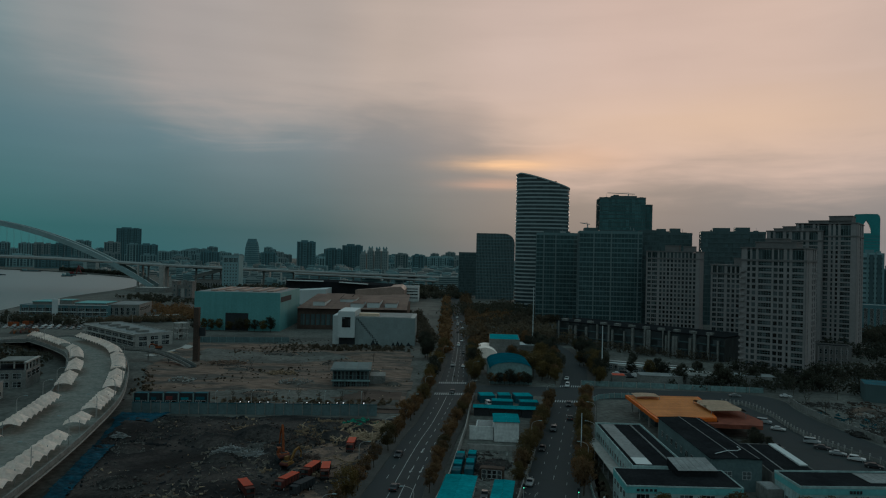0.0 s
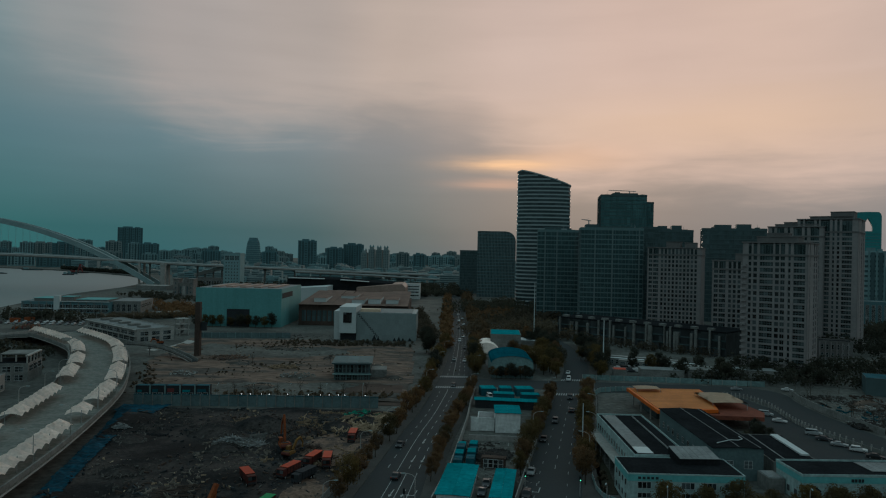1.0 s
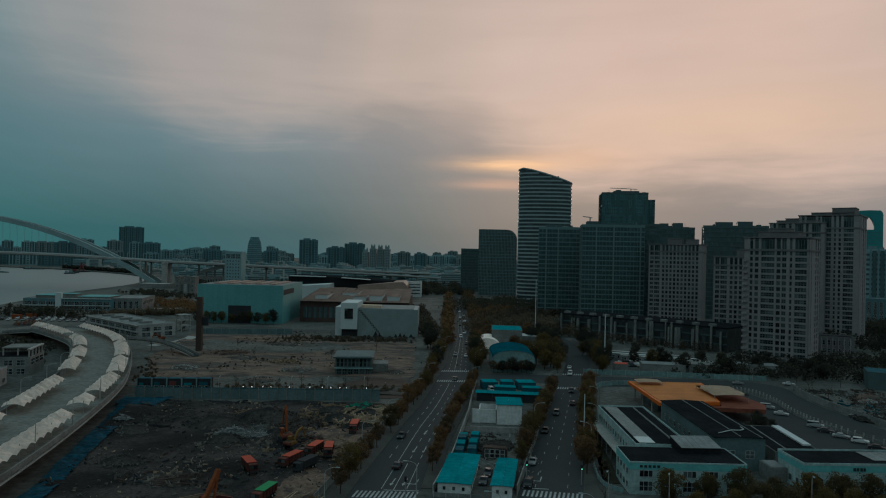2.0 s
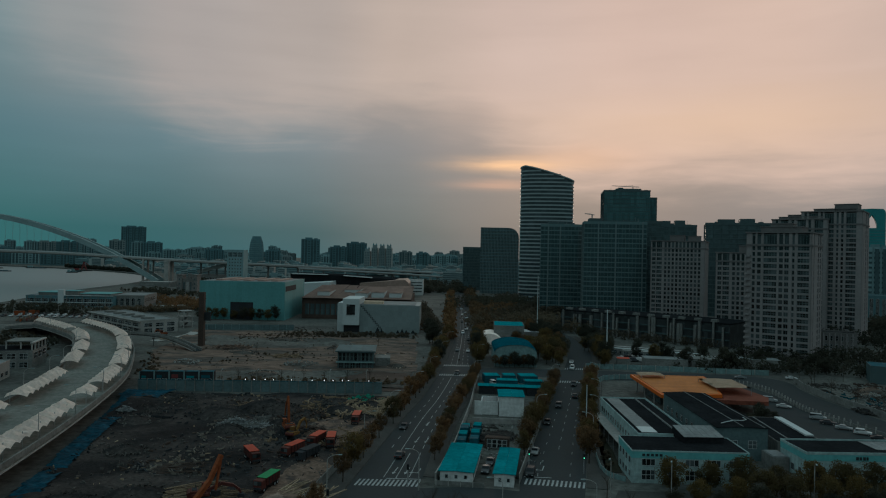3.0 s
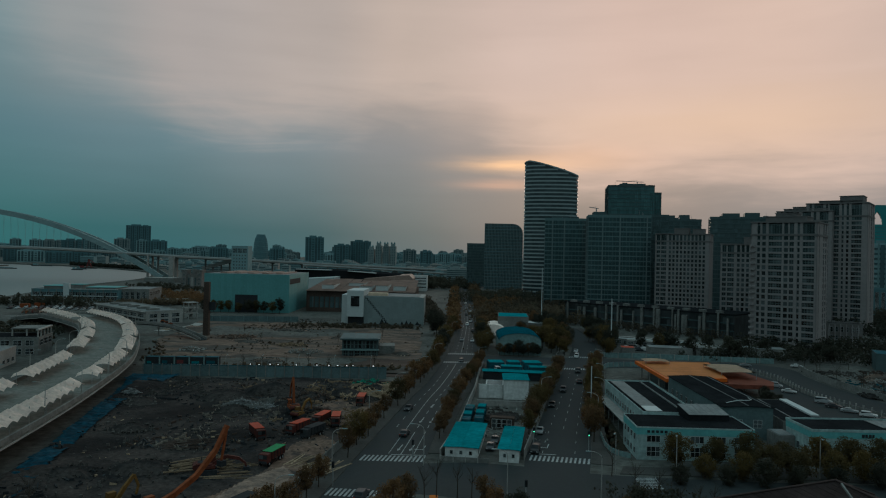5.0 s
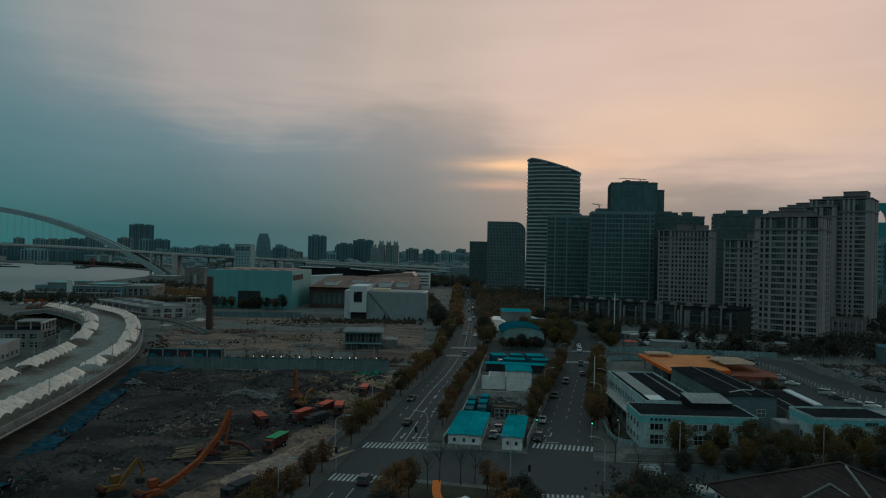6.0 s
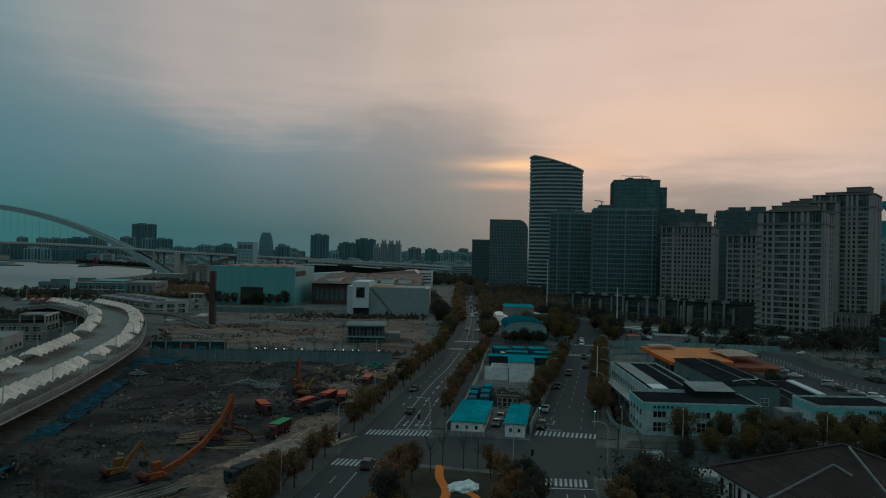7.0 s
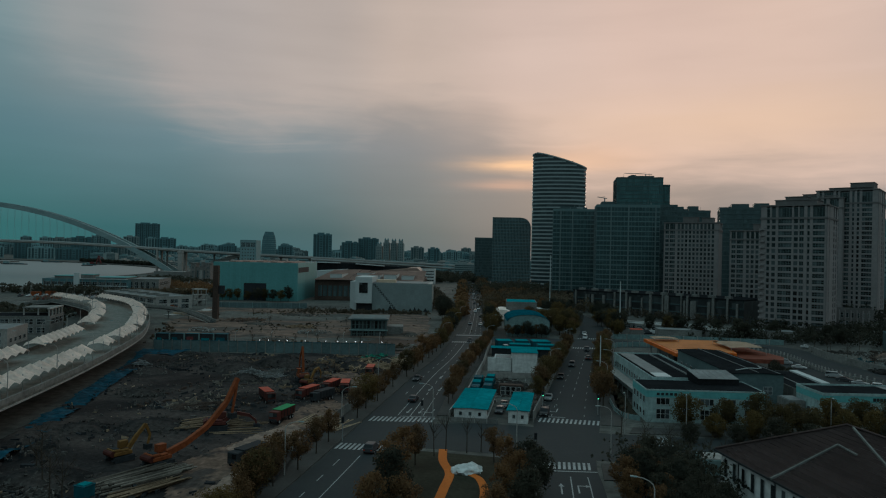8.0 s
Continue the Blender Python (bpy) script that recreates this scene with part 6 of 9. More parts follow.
# ---- between the two roads ----
cab = gable("site_cabin", "white site cabin with a turquoise sheet roof", "cabin", 0.2, 150.4, -8, 7.0, 22, 2.6, 2.74, "white", "teal_roof", "y",
            front=((0.4, 6.6, 3, 1.1, 2.0, 1, 0.36),), right=((1, 21, 8, 0.9, 2.2, 2, 0.5),), sheets=8, group="site cabins")
gable("site_cabin", "narrow white site cabin with a turquoise sheet roof", "cabin", 11.8, 148.9, -9, 4.2, 19.8, 2.7, 2.82, "white", "teal_roof", "y",
             front=((0.3, 3.9, 2, 1.0, 1.9, 1, 0.4),), right=((1, 19, 7, 0.9, 2.0, 2, 0.5),), sheets=8, group="site cabins")


def yard_wall(name, label, pts, h, thick, material, step=4.0, cap="concrete"):
    """A boundary wall or hoarding in panels between posts."""
    top = thing(name, 0, 0, 0, 0, label, "wall")
    p = [Vector((*q, 0)) for q in pts]
    for a, b in zip(p, p[1:]):
        n = max(1, round((b - a).length / step))
        for k in range(n):
            c, d = a.lerp(b, k / n), a.lerp(b, (k + 1) / n - 0.02 / n)
            bm = bmesh.new()
            beam(bm, (c.x, c.y, h / 2 - 0.1), (d.x, d.y, h / 2 - 0.1), thick, h + 0.2)
            part("panel", bm, material, top)
            bm = bmesh.new()
            bx(bm, c.x - 0.1, c.x + 0.1, c.y - 0.1 - thick, c.y + 0.1, -0.1, h + 0.15)
            part("post", bm, cap, top)
    return top


yard_wall("yard_wall", "pale rendered yard wall along the avenue footway", [(-0.8, 150.0), (3.8, 176), (9.4, 222), (13.0, 262), (15.2, 283)], 2.2, 0.25, "concrete")
yard_wall("yard_wall", "low dark railing wall at the yard's front", [(-0.6, 148.9), (7.2, 148.0), (9.6, 147.6)], 1.0, 0.15, "concrete_dark", 2.5)
yard_wall("yard_wall", "pale yard wall across the plot", [(9.6, 204.5), (28.5, 202.8)], 1.6, 0.3, "concrete")
yard_wall("yard_wall", "pale wall behind the street trees", [(17.4, 151), (28.4, 200), (43.5, 271)], 2.2, 0.25, "concrete_dark")
yard_wall("yard_wall", "pale low wall across the plot", [(10.4, 215.5), (13.0, 215.3)], 4.2, 0.3, "white")
rb = random.Random(5)


def skip(x, y, z, rz, k):
    top = thing("waste_container", x, y, z, rz, "turquoise ribbed steel waste container", "container", "turquoise waste containers")
    h = 2.2 + 0.4 * (k % 3)
    bm = bmesh.new()
    v = bx(bm, -1.0, 1.0, -1.9, 1.9, 0.15, h)
    for q in v[4:]:
        q.co.x *= 1.1
        q.co.y *= 1.06
    part("tub", bm, "teal_dark", top)
    for u in (-1.4, -0.5, 0.5, 1.4):
        bm = bmesh.new()
        bx(bm, -1.13, 1.13, u - 0.07, u + 0.07, 0.2, h - 0.06)
        part("rib", bm, "teal_dark", top)
    for s in (-1, 1):
        bm = bmesh.new()
        bx(bm, -1.05, 1.05, s * 1.0 - 0.9, s * 1.0 + 0.9, h + 0.004, h + 0.14)
        part("lid", bm, "teal_roof" if k % 2 else "teal_dark", top)
        bm = bmesh.new()
        bx(bm, -0.9, 0.9, s * 1.4 - 0.12, s * 1.4 + 0.12, 0, 0.15)
        part("skid", bm, "dark_metal", top)


k = 0
for i in range(2):
    for j in range(4):
        skip(5.6 + i * 3.2 + j * 0.5, 178.5 + j * 4.6, 0, -8 + rb.uniform(-5, 5), k)
        k += 1
block("storage_container", "dull brown-red steel container in the yard", "container", 11.6, 178.0, -10, 6.0, 2.6, 2.6, "rust", "rust", front=((0.4, 5.6, 4, 0.2, 2.4, 1, 0.9),), parapet=0.05)
block("utility_house", "low white rendered utility house", "utility building", 12.6, 215.6, -5, 5.2, 8, 3.8, "white", "roof_grey", parapet=0.3)
gable("utility_house", "tall white rendered box with a turquoise roof", "utility building", 17.9, 213.4, -3, 7.6, 11, 6.0, 6.1, "white", "teal_roof", "y", sheets=6, eave=0.3)
for i in range(4):
    # the stores' shaded open inside is drawn as closed dark walls
    gable("storage_shed", "long open store under a turquoise sheet roof", "shed", 13.4 + 5.6 * i, 247.2 - 0.6 * i, -3, 5.5, 4.6, 2.9, 3.3, "dark_metal", "teal_roof", "x", sheets=3, group="turquoise stores")
for i, (x, y, w, d) in enumerate(((16.8, 268, 6, 7), (24, 269.5, 5, 6), (30.4, 268.5, 7, 7), (20.5, 259, 8, 5), (31, 258, 7, 5))):
    block("storage_container", "turquoise steel storage cabin with a flat roof", "container", x, y, rb.uniform(-6, 6), w, d, 2.7, "teal_dark", "teal_roof", parapet=0.1, group="turquoise cabins")


def arched_shed():
    top = thing("arched_shed", 23.6, 308.5, 0, -1, "grey hall with a curved turquoise sheet roof", "shed")
    w, d, h, rise = 18.5, 30.0, 6.4, 3.2
    arc = [(w / 2 - w / 2 * math.cos(math.pi * i / 10), h + rise * math.sin(math.pi * i / 10)) for i in range(11)]
    bm = bmesh.new()
    rows = [[bm.verts.new((x, y, z)) for x, z in [(0, -0.3), *arc, (w, -0.3)]] for y in (0.3, d - 0.3)]
    bm.faces.new(rows[0])
    bm.faces.new(rows[1][::-1])
    for i in range(len(rows[0])):
        j = (i + 1) % len(rows[0])
        bm.faces.new((rows[0][i], rows[1][i], rows[1][j], rows[0][j]))
    part("wall", bm, "wall_aqua", top)
    for k in range(9):
        bm = bmesh.new()
        y0, y1 = d * k / 9, d * (k + 1) / 9 - 0.04
        rows = [[bm.verts.new((w / 2 + (x - w / 2) * 1.03, y, z + 0.15)) for x, z in arc] for y in (y0, y1)]
        for i in range(10):
            bm.faces.new((rows[0][i], rows[1][i], rows[1][i + 1], rows[0][i + 1]))
        bmesh.ops.solidify(bm, geom=bm.faces[:], thickness=0.1)
        part("roof_sheet", bm, "roof_blue", top)
    openings(top, Matrix.Identity(4), ((1.0, 17.5, 7, 1.2, 3.0, 2, 0.6),), "glass_win", "concrete")


arched_shed()


def tent_hall():
    top = thing("tent_hall", 19.0, 384, 0, -4, "white vaulted tent hall", "tent")
    w, d = 14.5, 22.0
    arc = [(w / 2 - w / 2 * math.cos(math.pi * i / 12), 6.0 * math.sin(math.pi * i / 12)) for i in range(13)]
    for k in range(5):
        bm = bmesh.new()
        rows = [[bm.verts.new((x, y, z)) for x, z in arc] for y in (d * k / 5, d * (k + 1) / 5 - 0.05)]
        for r in (rows[0], rows[1][::-1]):
            bm.faces.new(r)
        for i in range(12):
            bm.faces.new((rows[0][i], rows[1][i], rows[1][i + 1], rows[0][i + 1]))
        part("bay", bm, "canopy", top, flat=True)


tent_hall()
block("depot_hall", "grey depot with a turquoise roof half hidden by trees", "depot", 29, 392, -4, 17, 26, 9.5, "concrete_dark", "teal_roof", parapet=0.3)
block("depot_shed", "low long shed with a white roof", "shed", 46, 404, -4, 20, 14, 5.0, "concrete_dark", "white_tile", parapet=0.2)
block("depot_shed", "low long shed with a pale roof", "shed", 44, 356, -4, 14, 10, 4.5, "concrete_dark", "tan", parapet=0.2)
block("depot_shed", "low shed with a turquoise sheet roof", "shed", 34, 352, -4, 10, 12, 4.2, "concrete_dark", "teal_roof", parapet=0.2)

# ---- west: museum, halls, riverside ----


def museum():
    top = thing("museum", -65, 428, 0, 0, "white cubic museum with a square window and a stepped dark line", "museum")
    bm = bmesh.new()
    bx(bm, 0, 4.3, 2, 30, -0.3, 17.6)
    part("side_wing", bm, "white_tile", top)
    bm = bmesh.new()
    bx(bm, 3.8, 14.0, -2.5, 28, 4.6, 20.6)
    part("cube", bm, "white_tile", top, "white overhanging cube")
    bm = bmesh.new()
    bx(bm, 4.2, 13.6, 0.5, 28, -0.3, 4.6)
    part("base", bm, "dark_metal", top)
    bm = bmesh.new()
    bx(bm, 6.2, 11.4, -2.62, -2.49, 10.8, 17.2)
    part("window", bm, "glass_win", top, "large square dark window")
    for z in (10.6, 17.2):
        bm = bmesh.new()
        bx(bm, 6.0, 11.6, -2.75, -2.5, z, z + 0.2)
        part("window_trim", bm, "white_tile", top)
    bm = bmesh.new()
    bx(bm, 14.004, 50.8, 0, 34, -0.3, 17.0)
    part("main_wall", bm, "museum", top, "pale grey-green tiled wall")
    for i in range(14):
        for j in range(5):
            bm = bmesh.new()
            bx(bm, 14.1 + 2.6 * i, 14.1 + 2.6 * i + 2.56, -0.12, -0.004, 0.3 + 3.3 * j, 0.3 + 3.3 * j + 3.26)
            part("panel", bm, "museum", top)
    # stepped dark triangles falling across the facade
    for k in range(13):
        for s in (0, 1):
            bm = bmesh.new()
            u, z = 14.6 + 0.98 * k, 15.6 - 1.12 * k
            tri = [(u + s * 0.9, z - s * 0.1), (u + 0.9 + s * 0.9, z - s * 0.1), (u + 0.45 + s * 0.9, z + 0.95 - s * 0.1)]
            v = [bm.verts.new((x, y, zz)) for y in (-0.2, -0.123) for x, zz in tri]
            bm.faces.new(v[:3])
            for i in range(3):
                bm.faces.new((v[i], v[(i + 1) % 3], v[3 + (i + 1) % 3], v[3 + i]))
            part("step_light", bm, "dark_metal", top)
    for u, hh, ww in ((23.5, 3.6, 3.4), (26.4, 2.4, 2.4), (36.5, 2.2, 2.2), (39, 2.8, 2.6), (41.6, 2.2, 2.4), (45.5, 2.2, 3.0)):
        bm = bmesh.new()
        v = [bm.verts.new((x, y, z)) for y in (-0.24, -0.123) for x, z in ((u, 0), (u + ww, 0), (u + ww * 0.5, hh))]
        bm.faces.new(v[:3])
        for i in range(3):
            bm.faces.new((v[i], v[(i + 1) % 3], v[3 + (i + 1) % 3], v[3 + i]))
        part("step_light", bm, "dark_metal", top)
    bm = bmesh.new()
    bx(bm, 13, 48, 1, 33, 17.0, 17.25)
    part("roof", bm, "roof_grey", top)
    bm = bmesh.new()
    bx(bm, 16, 28, 4, 10, 17.25, 19)
    part("plant_room", bm, "tan", top)


museum()


def profile_hall(x, y, d, prof, material, label):
    """A long hall whose front outline is a line of points along x and up."""
    top = thing("exhibition_hall", x, y, 0, 0, label, "hall", "exhibition halls")
    bm = bmesh.new()
    rows = [[bm.verts.new((u, v, z)) for u, z in prof] for v in (0, d)]
    bm.faces.new(rows[0])
    bm.faces.new(rows[1][::-1])
    k = len(prof)
    for q in range(k):
        bm.faces.new((rows[0][q], rows[1][q], rows[1][(q + 1) % k], rows[0][(q + 1) % k]))
    part("body", bm, material, top)
    return top


def copper_hall():
    """The low exhibition hall with a pink-brown metal roof in leaves, raised roof lights on it."""
    top = thing("exhibition_hall", -103, 508, 0, 1, "low brown exhibition hall under a pink-brown metal roof", "hall", "exhibition halls")
    w, d, h = 80.0, 96.0, 15.2
    bm = bmesh.new()
    bx(bm, 0, w, 1, d, -0.3, h)
    part("wall", bm, "rust", top)
    openings(top, pose(0, 1, 0), ((2, 36, 9, 3, 11, 2, 0.8),), "glass_dark", "rust")
    for k in range(10):
        bm = bmesh.new()
        u0, u1 = w * k / 10 - 0.3, w * (k + 1) / 10 - 0.36
        lift = 1.2 * math.sin(k * 0.9)
        bm.faces.new([bm.verts.new(p) for p in ((u0, -1.5, h + 0.1), (u1, -1.5, h + 0.1), (u1, d, h + 5.0 + lift * 0.5), (u0, d, h + 5.0 + lift * 0.5))])
        bmesh.ops.solidify(bm, geom=bm.faces[:], thickness=0.3)
        part("roof_sheet", bm, "copper", top)
    for u, v, ww, dd, zz in ((9, 14, 9, 34, 2.2), (38, 6, 9, 30, 2.0), (50, 8, 9, 40, 2.6), (63, 10, 9, 34, 2.2), (26, 40, 12, 30, 2.6)):
        bm = bmesh.new()
        bx(bm, u, u + ww, v, v + dd, h, h + 1.6 + zz)
        part("roof_light", bm, "white_tile", top, "raised roof light")
        bm = bmesh.new()
        arc = [(u - 0.4 + (ww + 0.8) * q / 6, h + 1.7 + zz + 0.12 * math.sin(math.pi * q / 6)) for q in range(7)]
        rows = [[bm.verts.new((a, y, z)) for a, z in arc] for y in (v - 0.4, v + dd + 0.4)]
        for q in range(6):
            bm.faces.new((rows[0][q], rows[1][q], rows[1][q + 1], rows[0][q + 1]))
        bmesh.ops.solidify(bm, geom=bm.faces[:], thickness=0.2)
        part("roof_cover", bm, "copper", top)


copper_hall()
profile_hall(-92, 765, 60, [(0, -0.3), (54, -0.3), (54, 16), (50, 19.8), (40, 19.2), (20, 17), (0, 15)], "copper", "broad hall with a rising pink-brown roof wing")
dark = profile_hall(-172, 782, 60, [(0, -0.3), (118, -0.3), (118, 19.5), (90, 20.6), (50, 22.8), (0, 23.4)], "roof_dark", "long dark hall with pale curved roof edges")
for p, q in (((2, -1.2, 23.6), (42, -1.2, 23.3)), ((60, -1.2, 22.6), (92, -1.2, 20.9))):
    bm = bmesh.new()
    beam(bm, p, q, 6, 0.8)
    part("roof_edge", bm, "white_tile", dark, "pale curved roof edge")
profile_hall(-166, 738, 40, [(0, -0.3), (46, -0.3), (46, 16.8), (20, 15.0), (0, 13.6)], "white_tile", "white wedge-roofed hall between dark roofs")
block("office_block", "white office block with long strip windows", "office building", -50, 820, 0, 26, 30, 17.2, "white", "roof_grey", front=((0.5, 25.5, 1, 3.5, 5, 10, 0.95), (0.5, 25.5, 1, 7.5, 9, 10, 0.95), (0.5, 25.5, 1, 11, 12.4, 10, 0.95), (0.5, 25.5, 1, 14, 15.4, 10, 0.95)))


def teal_hall():
    """The big pale teal shed with one large dark doorway."""
    top = thing("exhibition_shed", -171.6, 490, 0, 0, "large pale teal metal-clad shed with a dark doorway", "shed")
    w, d, h = 60.0, 68.0, 26.6
    bm = bmesh.new()
    bx(bm, 0, w, 0, d, -0.3, h)
    part("core", bm, "greenbox", top)
    n = 30
    for k in range(n):
        bm = bmesh.new()
        u = w * k / n
        if 20 < u < 37:
            bx(bm, u + 0.03, u + w / n - 0.03, -0.15, -0.004, 12.4, h + 0.4)
        else:
            bx(bm, u + 0.03, u + w / n - 0.03, -0.15, -0.004, 0, h + 0.4)
        part("panel", bm, "greenbox", top)
    for k in range(34):
        bm = bmesh.new()
        bx(bm, w + 0.004, w + 0.15, d * k / 34 + 0.03, d * (k + 1) / 34 - 0.03, 0, h + 0.4)
        part("panel", bm, "greenbox", top)
    bm = bmesh.new()
    bx(bm, w + 0.16, w + 0.3, 2, 36, h - 6.5, h - 2.8)
    part("louvre", bm, "dark_metal", top, "long dark louvre high on the side wall")
    # flat dark sheet on the closed wall, for the shade inside the doorway
    bm = bmesh.new()
    bx(bm, 20.2, 38, -0.1, -0.004, 0, 12.3)
    part("doorway", bm, "dark_metal", top, "wide dark doorway")
    bm = bmesh.new()
    bx(bm, 0.4, w - 0.4, 0.4, d - 0.4, h + 0.004, h + 0.3)
    part("roof", bm, "roof_grey", top)
    for k in range(5):
        bm = bmesh.new()
        bx(bm, 8 + 10 * k, 13 + 10 * k, 10, 58, h + 0.3, h + 1.1)
        part("roof_light", bm, "copper", top)


teal_hall()
yard_wall("site_fence", "pale blue low fence before the teal shed", [(-148, 424), (-120, 428), (-92, 432)], 3.2, 0.2, "fence", 5.0, "wall_aqua")


def chimney():
    top = thing("chimney", -121, 350, 0, 0, "tall square rust-brown steel chimney", "chimney")
    bm = bmesh.new()
    v = bx(bm, -1.35, 1.35, -1.35, 1.35, 0, 27.5)
    for q in v[4:]:
        q.co.x *= 0.93
        q.co.y *= 0.93
    part("shaft", bm, "rust", top)
    bm = bmesh.new()
    bx(bm, 1.3, 4.4, -0.4, 0.4, 13.2, 17.4)
    part("side_panel", bm, "dark_metal", top, "dark square panel on the shaft")
    for z in (6, 12, 18, 24):
        bm = bmesh.new()
        bx(bm, -1.45, 1.45, -1.45, 1.45, z, z + 0.35)
        part("collar", bm, "rust", top)


chimney()
white = block("white_tower", "white tower block dotted with small square windows", "tower", -287.5, 922, 2, 21.5, 24, 48, "far_grey", "roof_grey", parapet=0.8)
openings(white, Matrix.Identity(4), tuple((1.5, 20, 5, 10 + 4.2 * k, 12.0 + 4.2 * k, 1, 0.5) for k in range(7)), "glass_dark", "white_tile")
openings(white, Matrix.Identity(4), ((1, 20.5, 3, 39.5, 45.5, 3, 0.9),), "glass_dark", "white_tile")
gatehouse = block("brick_gatehouse", "grey-brown heavy riverside building with a dark opening", "building", -299, 790, 2, 16.5, 20, 14.0, "brown_brick", "roof_grey", parapet=1.0)
openings(gatehouse, Matrix.Identity(4), ((3.4, 5.6, 1, 2, 11, 2, 0.8), (10.9, 13.1, 1, 2, 11, 2, 0.8)), "glass_dark", "concrete_dark")
openings(gatehouse, Matrix.Identity(4), ((6.4, 10.1, 1, 1.5, 11.5, 3, 0.9),), "concrete", "concrete_dark")
for u in (-3.0, 14.0):
    bm = bmesh.new()
    bx(bm, u, u + 5.5, -2, 12, -0.3, 18.5)
    bx(bm, u - 0.5, u + 6.0, -2.5, 12.5, 18.5, 19.8)
    part("corner_tower", bm, "brown_brick", gatehouse, "square brown corner tower")
    me = window_mesh(1.4, 2.4, 1, 1, "glass_dark", "concrete_dark", 0.15)
    for z in (3, 8, 13):
        put("window", me, gatehouse, pose(u + 2.0, -2, z))
bm = bmesh.new()
tube(bm, (8.2, 8, 14.1), (8.2, 8, 20.5), 2.8, 2.2, 12)
part("drum", bm, "brown_brick", gatehouse, "round brown drum on the roof")
block("brick_arcade", "long low red-brown brick building with narrow bays", "building", -338, 968, 2, 46, 20, 12.5, "brown_brick", "rust", front=((1, 45, 12, 1.0, 9.5, 1, 0.5),), parapet=0.8)
block("riverside_shed", "low pale flat-roofed shed at the bridge foot", "shed", -386, 884, 0, 38, 24, 5.5, "concrete_dark", "concrete", parapet=0.3)
hall2 = block("riverside_hall", "long low teal-glazed riverside hall with stepped flat roofs", "hall", -336, 560, 5, 68, 36, 8.4, "far_dark", "roof_grey", front=((1, 67, 12, 0.6, 3.0, 3, 0.93), (1, 67, 12, 4.0, 6.6, 3, 0.93)), parapet=0.6)
for u, v, w, d, z in ((6, 8, 18, 20, 2.4), (26, 10, 10, 12, 3.6), (40, 6, 24, 24, 1.8)):
    sheet(hall2, u, u + w, v, v + d, 8.4, z, "concrete_dark", "roof_house")
    sheet(hall2, u - 0.5, u + w + 0.5, v - 0.5, v + d + 0.5, 8.4 + z, 0.4, "greenbox", "roof_panel")
for u in range(11):
    bm = bmesh.new()
    bx(bm, 1 + 6.1 * u, 1.5 + 6.1 * u, -0.5, -0.05, 0, 8.6)
    part("column", bm, "concrete_dark", hall2)
bm = bmesh.new()
bx(bm, 25, 29.5, -0.9, 2.4, 0, 13.8)
part("sign_tower", bm, "white_tile", hall2, "pale square sign tower")
for z, a, b in ((3.3, 0, 24), (3.3, 30, 68), (8.9, 30, 68)):
    bm = bmesh.new()
    bx(bm, a, b, -1.1, -0.06, z, z + 0.45)
    part("ledge", bm, "white_tile", hall2)
block("riverside_hall", "white-fronted end hall beside the glazed riverside hall", "hall", -272, 572, 10, 25, 44, 9.0, "concrete_dark", "roof_grey", front=((1, 23, 5, 1, 7, 2, 0.6),), right=((2, 38, 9, 4, 7, 2, 0.6),), parapet=0.5)
lb = block("low_depot", "long grey low depot with a weathered flat roof", "depot", -226, 447, -43, 74, 22, 7.0, "concrete", "roof_grey", front=((2, 72, 9, 0.3, 2.9, 4, 0.86), (2, 72, 7, 3.7, 5.9, 3, 0.8)), right=((1, 21, 3, 0.4, 2.9, 2, 0.7), (1, 21, 3, 3.7, 5.9, 2, 0.7)), parapet=0.7)
for u in (6, 20, 33, 47, 60):
    sheet(lb, u, u + 5, 6, 12, 7.1, 1.3, "concrete_dark", "roof_unit")
for z in (3.2, 7.0):
    bm = bmesh.new()
    bx(bm, -0.5, 74.5, -1.4, -0.12, z, z + 0.35)
    part("ledge", bm, "concrete", lb)
lc = block("frame_building", "grey two-storey concrete frame building beside the ramp", "building", -186, 271, 14, 24, 18, 7.0, "concrete_dark", "roof_dark", front=((1, 23, 5, 0.6, 2.8, 2, 0.7), (1, 23, 5, 4.0, 6.2, 2, 0.7)), right=((1, 17, 3, 3.9, 6.4, 1, 0.82),), parapet=0.4)
block("frame_building", "cream two-storey outbuilding with barred windows", "building", -176, 236, 14, 20, 20, 5.8, "concrete", "roof_grey", front=((1, 19, 4, 0.8, 2.6, 2, 0.6), (1, 19, 4, 3.4, 5.0, 2, 0.6)), right=((1, 19, 4, 1, 2.6, 2, 0.5),), parapet=0.5)
for k in range(5):
    bm = bmesh.new()
    bx(bm, 23.2, 23.7, 0.6 + 4.1 * k, 1.1 + 4.1 * k, 7.1, 10.0)
    part("column", bm, "concrete", lc)
for y0, y1 in ((0.6, 17.6),):
    bm = bmesh.new()
    bx(bm, 22.9, 24.0, y0 - 0.3, y1 + 0.3, 10.0, 10.5)
    part("roof_beam", bm, "concrete", lc, "pale open concrete frame on the roof")
bm = bmesh.new()
bx(bm, 12, 23, 6, 17.6, 10.0, 10.4)
part("roof_slab", bm, "concrete_dark", lc)
for u in (12.2, 17.5):
    bm = bmesh.new()
    bx(bm, u, u + 0.5, 6.2, 6.7, 7.1, 10.0)
    part("column", bm, "concrete", lc)
